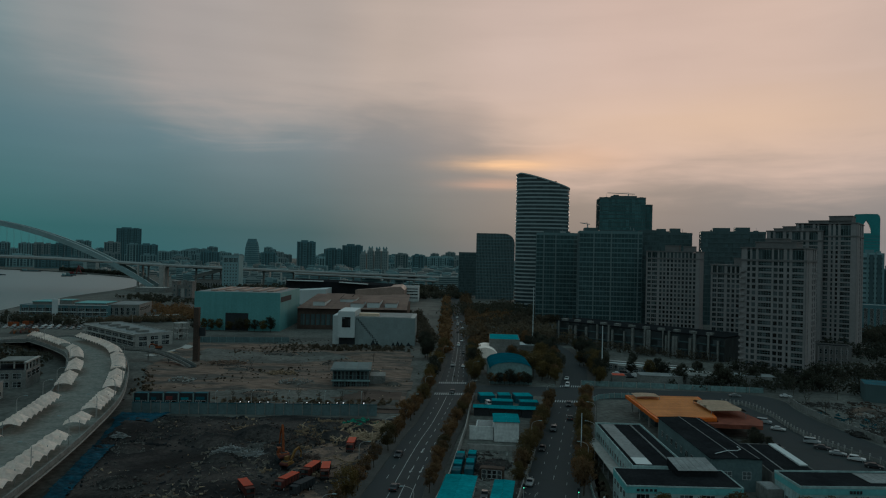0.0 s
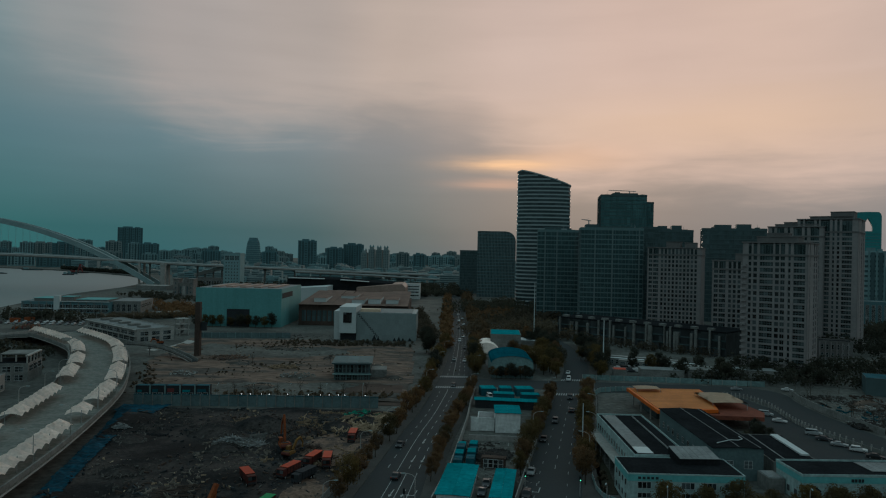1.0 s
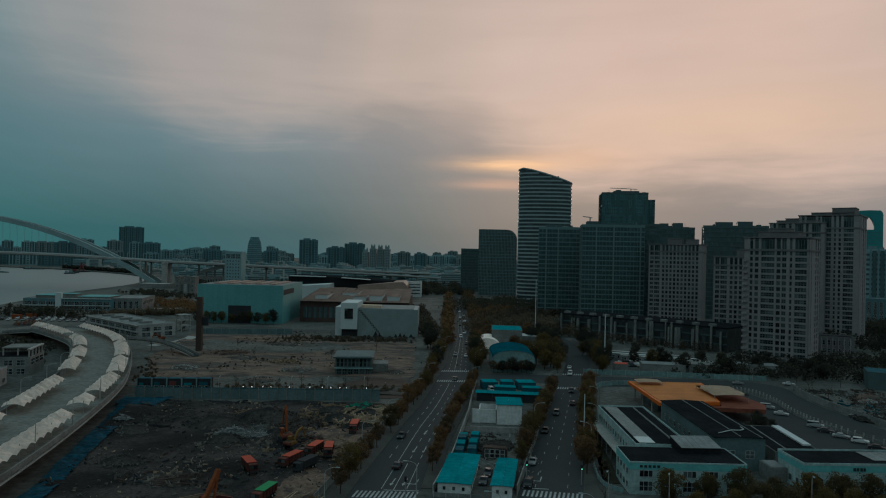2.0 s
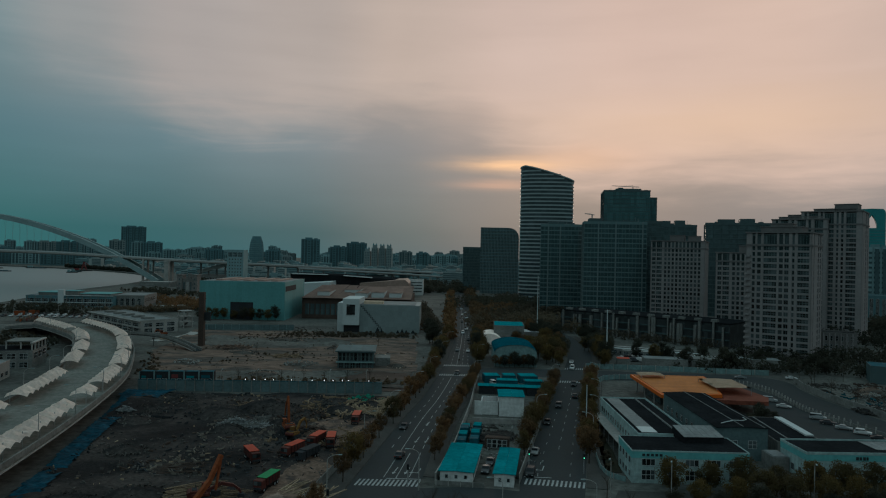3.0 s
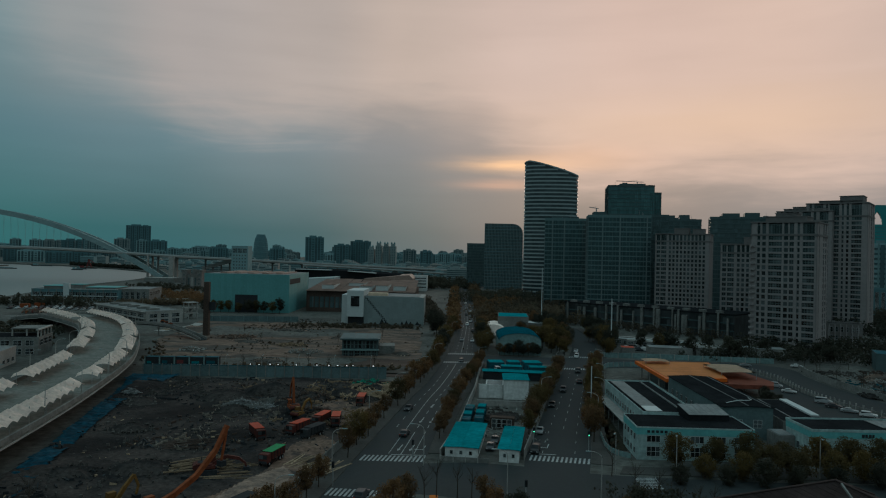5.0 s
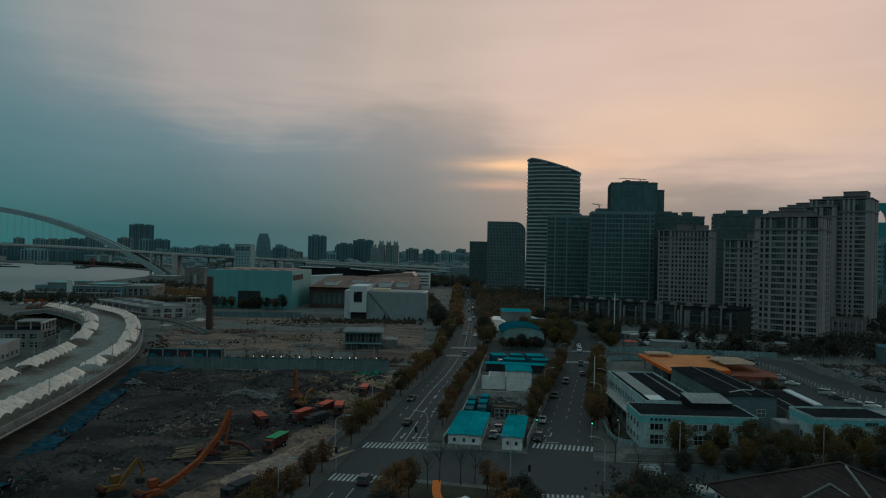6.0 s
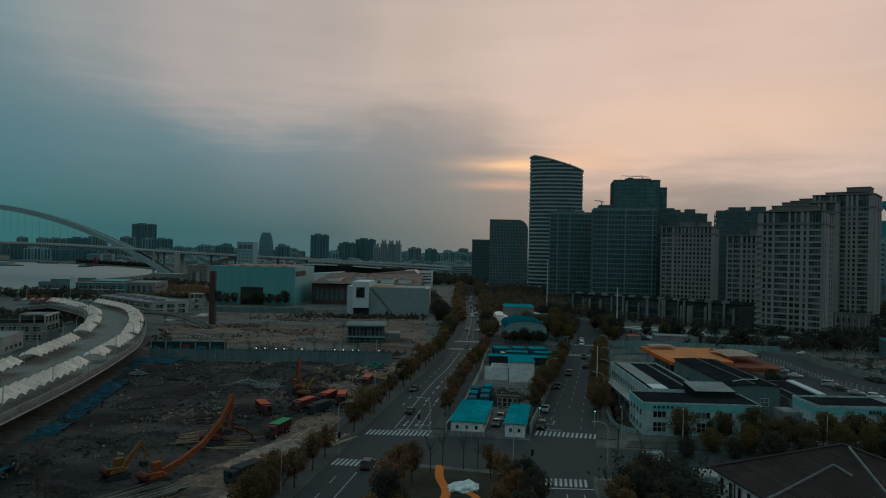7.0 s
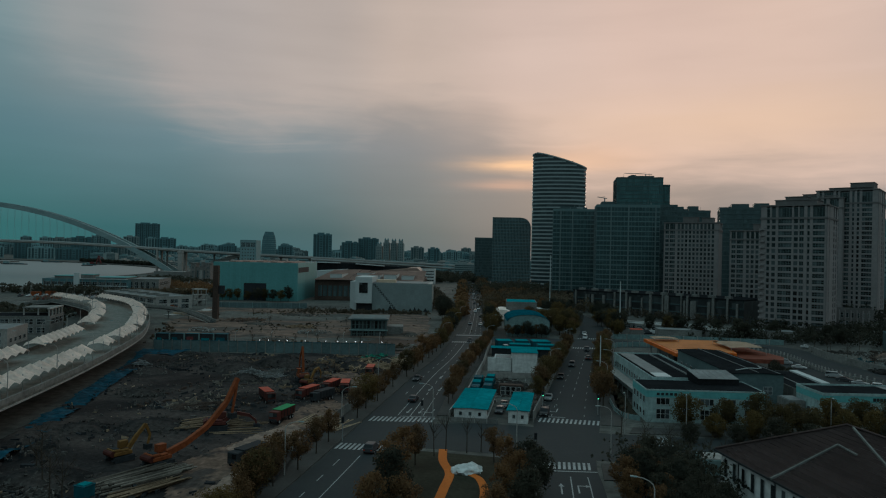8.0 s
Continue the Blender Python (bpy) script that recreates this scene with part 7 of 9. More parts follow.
for k in range(5):
    block("parked_coach", "yellow-white coach parked in the riverside yard", "coach", -231 + 3.6 * k, 550 + 3.4 * k, -38, 2.6, 10.5, 3.1, ("yellow", "white_tile", "yellow", "tan", "white_tile")[k], "concrete", front=((0.2, 2.4, 1, 1.3, 2.6, 1, 0.9),), right=((0.4, 10.1, 6, 1.4, 2.5, 1, 0.9),), parapet=0, group="parked coaches")
yard_wall("yard_wall", "pale grey retaining wall beside the riverside yard", [(-290, 396), (-254, 408), (-248, 430)], 2.4, 0.4, "concrete", 5.0)
for x, y, rz in ((-300, 486, 10), (-294, 494, 35)):
    block("storage_container", "dull orange steel container in the riverside yard", "container", x, y, rz, 6.5, 2.6, 2.7, "excavator", "excavator", parapet=0, group="orange containers")
pav = thing("pavilion", -43.5, 290, 0, 4, "glazed two-storey pavilion with a broad flat grey roof", "pavilion")
bm = bmesh.new()
bx(bm, 0, 15, 2, 20, -0.2, 7.4)
part("core", bm, "slab_dark", pav)
bm = bmesh.new()
bx(bm, -0.9, 15.9, 0.4, 21, 7.4, 7.9)
part("roof", bm, "slab_dark", pav)
for u in range(3):
    sheet(pav, 0.4 + 5.0 * u, 4.8 + 5.0 * u, 2, 19, 7.9, 0.12, "fence")
openings(pav, pose(0, 2, 0), ((0.3, 14.7, 9, 3.6, 7.0, 1, 0.84), (0.3, 14.7, 6, 0.3, 2.8, 2, 0.8)), "glass_win", "wall_aqua")
bm = bmesh.new()
bx(bm, -0.6, 15.6, 0.8, 2, 2.9, 3.3)
part("terrace", bm, "wall_aqua", pav)
bm = bmesh.new()
bx(bm, 15.4, 22, 7, 17, -0.2, 4.2)
part("annex", bm, "concrete_dark", pav)

frame_ob = thing("stair_frame", -166, 437, 0, -43, "open concrete stair frame at the depot's end", "frame")
for u in (0, 6.5):
    for v in (0, 5.5):
        bm = bmesh.new()
        bx(bm, u, u + 0.55, v, v + 0.55, -0.2, 10.4)
        part("column", bm, "concrete", frame_ob)
for z in (3.3, 6.6, 10.0):
    bm = bmesh.new()
    bx(bm, -0.4, 7.5, -0.4, 6.5, z, z + 0.4)
    part("slab", bm, "concrete", frame_ob)
for z in (0, 3.7):
    bm = bmesh.new()
    beam(bm, (0.8, 2.6, z), (6.3, 2.6, z + 3.1), 1.6, 0.3)
    part("stair_flight", bm, "concrete_dark", frame_ob)

# ---- mall with fins, before the towers ----


def fin_mall():
    a, b = Vector((80, 470)), Vector((160, 388))
    length = (b - a).length
    top = thing("retail_podium", a.x, a.y, 0, math.degrees(math.atan2(b.y - a.y, b.x - a.x)), "dark retail podium with pale vertical fins", "shopping building")
    bm = bmesh.new()
    bx(bm, 0, length, 0, 30, -0.3, 13.2)
    part("wall", bm, "mall", top)
    bm = bmesh.new()
    bx(bm, -0.4, length + 0.4, -0.5, 30.4, 13.2, 14.0)
    part("roof", bm, "roof_dark", top)
    u, rf = 2.0, random.Random(8)
    while u < length - 3:
        bm = bmesh.new()
        bx(bm, u, u + rf.choice((0.7, 1.1, 1.6)), -1.3, -0.004, 0, rf.choice((11.5, 13.8, 14.4)))
        part("fin", bm, "concrete_dark", top)
        u += rf.choice((1.8, 2.6, 5.5, 8.5))
    for q in range(11):
        bm = bmesh.new()
        bx(bm, 3 + 10 * q, 6.5 + 10 * q, 1.5, 4.5, 14.0, 15.3)
        part("roof_unit", bm, "concrete_dark", top)
    for z in (4.2, 8.6):
        bm = bmesh.new()
        bx(bm, 0, length, -0.5, -0.004, z, z + 0.6)
        part("floor_band", bm, "slab_dark", top)


fin_mall()
block("podium_block", "dim dark block beside the tall apartment tower", "building", 322, 545, -38, 60, 20, 24, "far_dark", "roof_grey", front=((1, 59, 14, 2, 22, 6, 0.6),), parapet=0.8)
villa = block("ornate_villa", "small cream villa with white columns and a dark roof", "villa", 214, 393, -22, 17.5, 12, 9.5, "cream_dark", "roof_dark", front=((1, 16.5, 6, 1, 3.5, 1, 0.5), (1, 16.5, 6, 5.4, 8.2, 1, 0.5)), parapet=0.8)
for i in range(6):
    bm = bmesh.new()
    tube(bm, (1 + 2.85 * i, -0.6, 0), (1 + 2.85 * i, -0.6, 9.6), 0.3, None, 8)
    part("column", bm, "cream", villa)

# ---- demolition site west of the avenue ----


def field(name, label, poly, res, height, material, seed, base=0.05):
    """Rough ground as a grid of small heaps inside a plan outline."""
    xs, ys = [p[0] for p in poly], [p[1] for p in poly]

    def inside(x, y):
        hit = False
        for (x0, y0), (x1, y1) in zip(poly, poly[1:] + poly[:1]):
            if (y0 > y) != (y1 > y) and x < x0 + (y - y0) / (y1 - y0) * (x1 - x0):
                hit = not hit
        return hit

    verts, faces, at = [], [], {}
    nx, ny = int((max(xs) - min(xs)) / res), int((max(ys) - min(ys)) / res)
    for i in range(nx + 1):
        for j in range(ny + 1):
            x, y = min(xs) + res * i, min(ys) + res * j
            if inside(x, y):
                n1 = noise.noise((x * 0.045, y * 0.045, seed))
                n2 = noise.noise((x * 0.16, y * 0.16, seed + 5))
                n3 = noise.noise((x * 0.55, y * 0.55, seed + 9))
                z = base + height * max(0, 0.35 + n1 * 0.9) + height * 0.5 * max(0, n2) ** 1.5 + height * 0.16 * n3
                at[i, j] = len(verts)
                verts.append((x, y, max(0.03, z)))
    for i in range(nx):
        for j in range(ny):
            q = [(i, j), (i + 1, j), (i + 1, j + 1), (i, j + 1)]
            if all(c in at for c in q):
                faces.append([at[c] for c in q])
    me = bpy.data.meshes.new(name)
    me.from_pydata(verts, [], faces)
    me.materials.append(M[material])
    me.shade_smooth()
    tagged(new(name, me), label, "ground", "", "structure")


def mud_z(x, y, seed=3.0, base=0.05, height=1.1):
    """Height of the muddy ground at a plan point."""
    n1, n2, n3 = noise.noise((x * 0.045, y * 0.045, seed)), noise.noise((x * 0.16, y * 0.16, seed + 5)), noise.noise((x * 0.55, y * 0.55, seed + 9))
    return max(0.03, base + height * max(0, 0.35 + n1 * 0.9) + height * 0.5 * max(0, n2) ** 1.5 + height * 0.16 * n3)


SITE = [(-66, 60), (-31, 62), (-27, 107), (-24, 150), (-13.5, 225), (-12, 238), (-22, 240), (-103, 236), (-97, 200), (-88, 160), (-80, 110)]
field("ground_demolition_site", "dark muddy demolition ground with low heaps", SITE, 1.1, 1.1, "mud", 3.0)
CLEARED = [(-12, 252), (-10, 300), (-14, 400), (-90, 424), (-150, 418), (-138, 330), (-112, 262), (-104, 250)]
field("ground_cleared", "bare brown cleared ground with tracks and low rubble", CLEARED, 1.5, 0.9, "field", 8.0)

field("ground_dark_strip", "darker grey-brown earth behind the hoarding", [(-101, 257), (-60, 256), (-14, 259), (-13, 279), (-38, 288), (-70, 284), (-100, 276)], 1.5, 0.9, "earth", 8.0, 0.12)
field("ground_dark_strip", "darker grey-brown earth across the cleared ground", [(-128, 352), (-100, 345), (-70, 350), (-44, 372), (-62, 392), (-100, 388), (-132, 398)], 1.5, 0.9, "earth", 8.0, 0.12)
field("ground_dark_strip", "reddish trodden earth before the pavilion", [(-44, 268), (-14, 266), (-13, 284), (-30, 287)], 1.5, 0.9, "rust", 8.0, 0.2)

hoard = thing("site_hoarding", 0, 0, 0, 0, "grey-green steel hoarding in tall panels with pale posts", "hoarding")
a, b = Vector((-104.5, 240, 0)), Vector((-20.5, 243.5, 0))
n = 26
for k in range(n):
    c, d = a.lerp(b, k / n), a.lerp(b, (k + 1) / n - 0.002)
    bm = bmesh.new()
    beam(bm, (c.x, c.y, 1.85), (d.x, d.y, 1.85), 0.12, 3.8)
    part("panel", bm, "fence", hoard)
    bm = bmesh.new()
    bx(bm, c.x - 0.13, c.x + 0.13, c.y - 0.3, c.y - 0.07, 0, 4.2)
    part("post", bm, "concrete_dark", hoard)
    bm = bmesh.new()
    beam(bm, (c.x, c.y, 3.85), (d.x, d.y, 3.85), 0.3, 0.16)
    part("top_rail", bm, "teal_dark", hoard)
M["bulb"] = bpy.data.materials.new("white_bulb")
M["bulb"].use_nodes = True
M["bulb"].node_tree.nodes["Principled BSDF"].inputs["Emission Color"].default_value = (0.9, 0.95, 1, 1)
M["bulb"].node_tree.nodes["Principled BSDF"].inputs["Emission Strength"].default_value = 1.6
M["green_lamp"] = bpy.data.materials.new("green_signal_lamp")
M["green_lamp"].use_nodes = True
M["green_lamp"].node_tree.nodes["Principled BSDF"].inputs["Emission Color"].default_value = (0.05, 1.0, 0.55, 1)
M["green_lamp"].node_tree.nodes["Principled BSDF"].inputs["Emission Strength"].default_value = 1.5
rl = random.Random(4)
for k in (11, 12, 13, 14, 16, 18, 19, 20, 21, 22, 24):
    p = a.lerp(b, (k + rl.uniform(0.2, 0.8)) / n)
    lamp = thing("site_light", p.x, p.y, 3.93, 0, "small white festoon light on the hoarding", "light", "hoarding lights")
    bm = bmesh.new()
    tube(bm, (0, 0, 0), (0, 0, 0.35), 0.04, None, 5)
    part("stem", bm, "steel", lamp)
    bm = bmesh.new()
    bmesh.ops.create_icosphere(bm, subdivisions=1, radius=0.14, matrix=Matrix.Translation((0, 0, 0.45)))
    part("bulb", bm, "bulb", lamp)
for k in range(5):
    x = -108.5 + 5.2 * k
    # solid dark walls stand in for the shade inside open teal frames
    c = block("site_office", "teal steel-framed site office cabin", "cabin", x, 250.5 + 0.5 * k, 4, 5.0, 3.0, 4.6, "dark_metal", "teal_dark", front=((0.4, 4.6, 2, 0.6, 2.2, 1, 0.8),), parapet=0.1, group="teal site offices")
    for u in (0, 5.0):
        bm = bmesh.new()
        bx(bm, u - 0.12, u + 0.12, -0.2, -0.05, 0, 4.8)
        part("post", bm, "wall_aqua", c)
    bm = bmesh.new()
    bx(bm, 0.7, 2.2 + 0.4 * k, -0.14, -0.04, 2.4, 3.2 + 0.25 * (k % 3))
    part("banner", bm, ("teal_roof", "teal_dark", "dull_red", "teal_roof", "teal_dark")[k], c, "coloured sheet hung on the cabin")
lane_bm = bmesh.new()
ribbon(lane_bm, [Vector(p) for p in ((-80, 250), (-20, 253.5), (-8, 255))], [Vector(p) for p in ((-80, 246), (-20, 247.5), (-9, 248))], -0.1, 0.12)
solo("road_site_lane", lane_bm, "rust", "narrow reddish lane behind the hoarding", "lane", kind="structure")
yard_wall("site_fence", "dark low site fence along the avenue footway", [(-34, 60), (-29.8, 107), (-26.2, 135), (-23.3, 157), (-15.6, 212), (-11.3, 240), (-6.6, 285)], 2.0, 0.1, "concrete_dark", 5.0)
yard_wall("site_fence", "teal hoarding along the avenue footway", [(-6.6, 286), (-3.4, 320), (1.2, 400)], 2.6, 0.12, "teal_dark", 6.0, "teal_dark")
field("ground_netting", "dark blue dust netting spread along the foot of the ramp", [(-71, 90), (-75, 126), (-83, 158), (-89, 190), (-94, 214), (-100, 237), (-107, 238), (-101, 212), (-94, 186), (-88, 158), (-81, 126), (-76, 90)], 0.45, 2.4, "navy", 14.0, -0.05)
field("ground_netting", "dark blue dust netting behind the site corner", [(-106, 228), (-92, 226), (-90, 238), (-106, 239)], 0.45, 2.2, "navy", 15.0, 0.1)
field("ground_trodden_soil", "brown trodden soil beside the site fence", [(-46, 112), (-41, 98), (-33, 92), (-29.5, 108), (-26.5, 134), (-24, 158), (-30, 168), (-34, 156), (-35, 138), (-39, 126)], 0.45, 1.1, "soil", 3.0, 0.2)
field("ground_trodden_soil", "brown trodden soil between the trucks", [(-38, 176), (-24, 176), (-18, 206), (-28, 214), (-36, 200)], 0.45, 1.1, "soil", 3.0, 0.18)
field("ground_trodden_soil", "pale trodden sand beside the green-covered truck", [(-40, 121), (-35, 115), (-30, 124), (-28.5, 134), (-32, 140), (-37, 132)], 0.45, 1.1, "sand", 3.0, 0.24)
field("ground_trodden_soil", "pale trodden sand by the site fence", [(-36, 100), (-31, 96), (-29.6, 108), (-31, 112), (-35, 108)], 0.45, 1.1, "sand", 3.0, 0.24)
rr = random.Random(11)


def heap(x, y, r, h, mat_name, label, count, size, name="rubble_heap"):
    """A heap of broken pieces as one mass."""
    bm = bmesh.new()
    cone = [(r * (0.75 + 0.4 * rr.random()) * math.cos(t * 0.6283), r * 0.8 * (0.75 + 0.4 * rr.random()) * math.sin(t * 0.6283)) for t in range(10)]
    lo = [bm.verts.new((p, q, -0.1)) for p, q in cone]
    mid = [bm.verts.new((p * 0.55, q * 0.55, h * rr.uniform(0.5, 0.75))) for p, q in cone]
    tip = bm.verts.new((0, 0, h))
    for i in range(10):
        j = (i + 1) % 10
        bm.faces.new((lo[i], lo[j], mid[j], mid[i])).material_index = 1
        bm.faces.new((mid[i], mid[j], tip)).material_index = 1
    for _ in range(count):
        t, q = rr.uniform(0, 6.283), math.sqrt(rr.random())
        z = max(0.05, h * (1 - q))
        s = size * rr.uniform(0.4, 1.2)
        m = pose(r * q * math.cos(t), r * 0.85 * q * math.sin(t), z, rr.uniform(0, 60), rr.uniform(0, 60), rr.uniform(0, 360))
        v = bx(bm, -s, s, -s * 0.45, s * 0.45, -s * 0.25, s * 0.25)
        bmesh.ops.transform(bm, matrix=m, verts=v)
    ob = solo(name, bm, (mat_name, "field" if y > 250 else "mud"), label, "rubble", kind="stuff")
    ob.location = (x, y, 0.4)
    return ob


for x, y, r, h, m, lab, c, s in (
    (-86, 196, 7, 1.6, "rubble", "broken plaster heap beside the ramp", 50, 0.5), (-64, 205, 9, 2.6, "rubble", "grey-brown rubble heap", 120, 0.5),
    (-52, 214, 11, 3.4, "rubble", "broad heap of earth and rubble", 130, 0.5), (-40, 206, 7, 2.2, "rust", "heap of twisted scrap metal", 110, 0.6),
    (-57, 188, 6, 1.8, "rubble", "tangled heap of grey scrap", 110, 0.5), (-30, 214, 6, 2.0, "log", "heap of earth and broken timber", 12, 0.5),
    (-76, 168, 6, 1.3, "rubble", "low dark rubble heap", 70, 0.4), (-60, 138, 7, 1.5, "rubble", "low dark rubble heap", 90, 0.4),
    (-72, 134, 6, 1.2, "rubble", "low dark rubble heap", 70, 0.4), (-44, 196, 5, 1.6, "rubble", "small grey rubble heap", 60, 0.4),
    (-62, 104, 8, 1.8, "rubble", "wide heap of debris", 140, 0.4), (-22, 222, 5, 1.8, "log", "low heap of earth and boards", 12, 0.5),
    (-24, 205, 5, 1.5, "rubble", "small rubble heap by the fence", 70, 0.4), (-34, 226, 6, 1.4, "rubble", "low rubble heap by the hoarding", 70, 0.4),
    (-70, 275, 7, 1.0, "rubble", "low rubble on the cleared ground", 60, 0.5), (-95, 330, 8, 1.4, "rubble", "rubble on the cleared ground", 80, 0.6),
    (-50, 350, 9, 1.6, "rubble", "rubble on the cleared ground", 90, 0.6), (-30, 330, 6, 1.5, "tan", "pale sand heap on the cleared ground", 20, 0.4),
    (-110, 300, 6, 1.2, "pipe", "scrap on the cleared ground", 60, 0.7), (-20, 300, 6, 2.0, "tan", "pale sand heap by the teal hoarding", 12, 0.3),
    (-85, 380, 10, 1.4, "rubble", "rubble on the cleared ground", 80, 0.7), (-60, 300, 8, 1.2, "pipe", "grey scrap on the cleared ground", 60, 0.7),
    (14, 186, 5.5, 1.3, "rubble", "grey rubble heap in the yard", 110, 0.35), (17, 190, 4.5, 1.2, "rubble", "grey rubble heap in the yard", 90, 0.35),
):
    heap(x, y, r, h, m, lab, c, s)
for i in range(26):
    x, y = 150 + rr.uniform(-8, 34), 214 + rr.uniform(0, 52)
    if i < 18:
        heap(x, y, rr.uniform(4, 7), rr.uniform(0.8, 1.6), rr.choice(("rubble", "pipe", "concrete", "rust")), "low heap of mixed rubble behind the car park", 120, 0.45)
field("ground_rubble_lot", "pale brown rubble lot behind the car park", [(141.5, 208), (192, 200), (196, 262), (168, 278), (146, 270)], 1.2, 1.0, "earth", 18.0)
for k in range(9):
    heap(-272 + 2.4 * (k % 5) + (k // 5), 447 + 4.5 * (k // 5) + 0.8 * k, 2.2, 2.4, ("excavator", "yellow", "dull_red", "rust")[k % 4], "heap of bright orange and yellow site barriers", 26, 0.6, "barrier_heap")
heap(-24.5, 228.5, 5.5, 1.8, "teal_net", "green netting over a heap by the hoarding", 40, 1.1)
heap(162, 262, 7, 2.4, "rust", "reddish brick rubble heap behind the car park", 60, 0.6)


def litter(label, poly, count, size, mat_name, seed, z=0.25, site=True, thin=1.0):
    """Loose small pieces strewn over the ground, as one mass."""
    r = random.Random(seed)
    bm = bmesh.new()
    x0, x1, y0, y1 = poly
    for _ in range(count):
        cx, cy = r.uniform(x0, x1), r.uniform(y0, y1)
        if noise.noise((cx * 0.06, cy * 0.06, seed)) < -0.05 or site and (cx > np.interp(cy, (60, 107, 157, 240), (-36, -31, -25, -13)) or cx < np.interp(cy, (60, 110, 160, 236), (-68, -79, -87, -101))):
            continue
        s, q = size * r.uniform(0.3, 1.3), r.uniform(0, 6.283)
        along_, across = s * r.uniform(0.8, 2.6), s * r.uniform(0.12, 0.5) * thin
        d, e = Vector((math.cos(q), math.sin(q), r.uniform(-0.25, 0.25))), Vector((-math.sin(q), math.cos(q), r.uniform(-0.3, 0.3)))
        p = Vector((cx, cy, z + r.uniform(0.1, 0.7)))
        lo = [bm.verts.new(p + d * along_ * a + e * across * b - Vector((0, 0, 0.5))) for a, b in ((-1, -1), (1, -1), (1, 1), (-1, 1))]
        hi = [bm.verts.new(p + d * along_ * a + e * across * b) for a, b in ((-1, -1), (1, -1), (1, 1), (-1, 1))]
        bm.faces.new(hi)
        for i in range(4):
            bm.faces.new((lo[i], lo[(i + 1) % 4], hi[(i + 1) % 4], hi[i]))
    solo("debris", bm, mat_name, label, "debris", kind="stuff")


litter("grey broken concrete strewn over the mud", (-100, -14, 84, 236), 2600, 0.26, "rubble", 2)
litter("dark scrap strewn over the mud", (-100, -14, 84, 236), 2200, 0.4, "dark_metal", 5)
litter("pale splinters of timber strewn over the mud", (-100, -14, 84, 236), 420, 0.26, "timber", 9)
litter("rusty scrap strewn over the mud", (-70, -14, 150, 236), 700, 0.34, "rust", 12)
litter("grey rubble strewn over the cleared ground", (-118, -14, 256, 415), 1600, 0.45, "soil", 21, -0.2, False)
litter("dark scrap strewn over the cleared ground", (-118, -14, 256, 415), 160, 0.5, "rust", 25, -0.2, False)
litter("pale splinters strewn over the cleared ground", (-118, -14, 256, 415), 420, 0.4, "timber", 29, -0.2, False)
litter("pale boards strewn by the avenue fence", (-30, -16, 208, 232), 130, 0.9, "timber", 51, 0.9, False, 0.22)
def tangle(x, y, r, h, count, long, w, mat_name, label, seed):
    """A pile of thin bars lying across one another, as one mass."""
    q = random.Random(seed)
    bm = bmesh.new()
    for _ in range(count):
        t, d = q.uniform(0, 6.283), r * math.sqrt(q.random())
        c = Vector((x + d * math.cos(t), y + 0.8 * d * math.sin(t), mud_z(x, y) + 0.15 + h * (1 - d / r) * q.uniform(0.3, 1.0)))
        a = q.uniform(0, 6.283)
        v = Vector((math.cos(a), math.sin(a), q.uniform(-0.25, 0.25))) * long * q.uniform(0.3, 0.6)
        beam(bm, c - v, c + v, w * q.uniform(0.6, 1.5), w * q.uniform(0.5, 1.1))
    solo("scrap_pile", bm, mat_name, label, "scrap", kind="stuff")


tangle(-57, 194, 3.4, 2.0, 130, 3.6, 0.17, "pipe_pale", "tangled pile of pale steel sections on the mud", 1)
tangle(-51, 192, 3.5, 0.6, 40, 4.0, 0.16, "pipe_pale", "loose pale steel sections on the mud", 2)
tangle(-94, 208, 2.2, 1.4, 60, 2.2, 0.22, "pipe_pale", "white and blue sheeting heaped beside the ramp", 3)
tangle(-22, 213, 5.0, 1.4, 90, 4.2, 0.18, "timber", "pale boards heaped by the avenue fence", 4)
tangle(-19, 225, 4.0, 1.0, 60, 3.6, 0.18, "timber", "pale boards strewn by the green net", 5)
tangle(-58, 220, 6.0, 1.6, 60, 3.4, 0.14, "log", "brown poles lying over an earth heap", 6)
tangle(-36, 190, 6.0, 1.0, 90, 3.0, 0.2, "rust", "rusty scrap heaped among the machines", 7)
tangle(-146, 374, 5.0, 0.9, 70, 5.0, 0.2, "timber", "pale boards stacked beside the depot drive", 8)
tangle(-72, 322, 8.0, 0.5, 70, 4.0, 0.25, "log", "brown boards strewn over the cleared ground", 9)
tangle(-40, 312, 7.0, 0.6, 70, 3.5, 0.25, "rubble", "dark rubble bars strewn over the cleared ground", 10)
tangle(-104, 345, 9.0, 0.5, 80, 5.0, 0.25, "soil", "earth-coloured timbers strewn over the cleared ground", 11)
litter("tangle of pale steel sections on the mud", (-62, -49, 190, 202), 170, 1.1, "pipe", 45, 0.75, False, 0.1)
litter("pale scrap strewn beside the ramp", (-92, -70, 206, 234), 140, 0.6, "rubble", 47, 0.4, False, 0.3)
litter("brown boards strewn among the trucks", (-44, -16, 176, 234), 420, 0.8, "log", 49, 0.5, True, 0.35)
litter("pale broken concrete strewn beside the pipes", (-78, -56, 92, 116), 900, 0.28, "rubble", 61, 0.3, True)
litter("pale scrap strewn by the long timbers", (-64, -44, 150, 205), 420, 0.4, "pipe_old", 62, 0.4, True, 0.4)
block("site_hut", "small turquoise site hut beside the pipes", "hut", -53.0, 96.6, -20, 1.9, 1.9, 2.2, "teal_dark", "teal_roof", parapet=0.05)
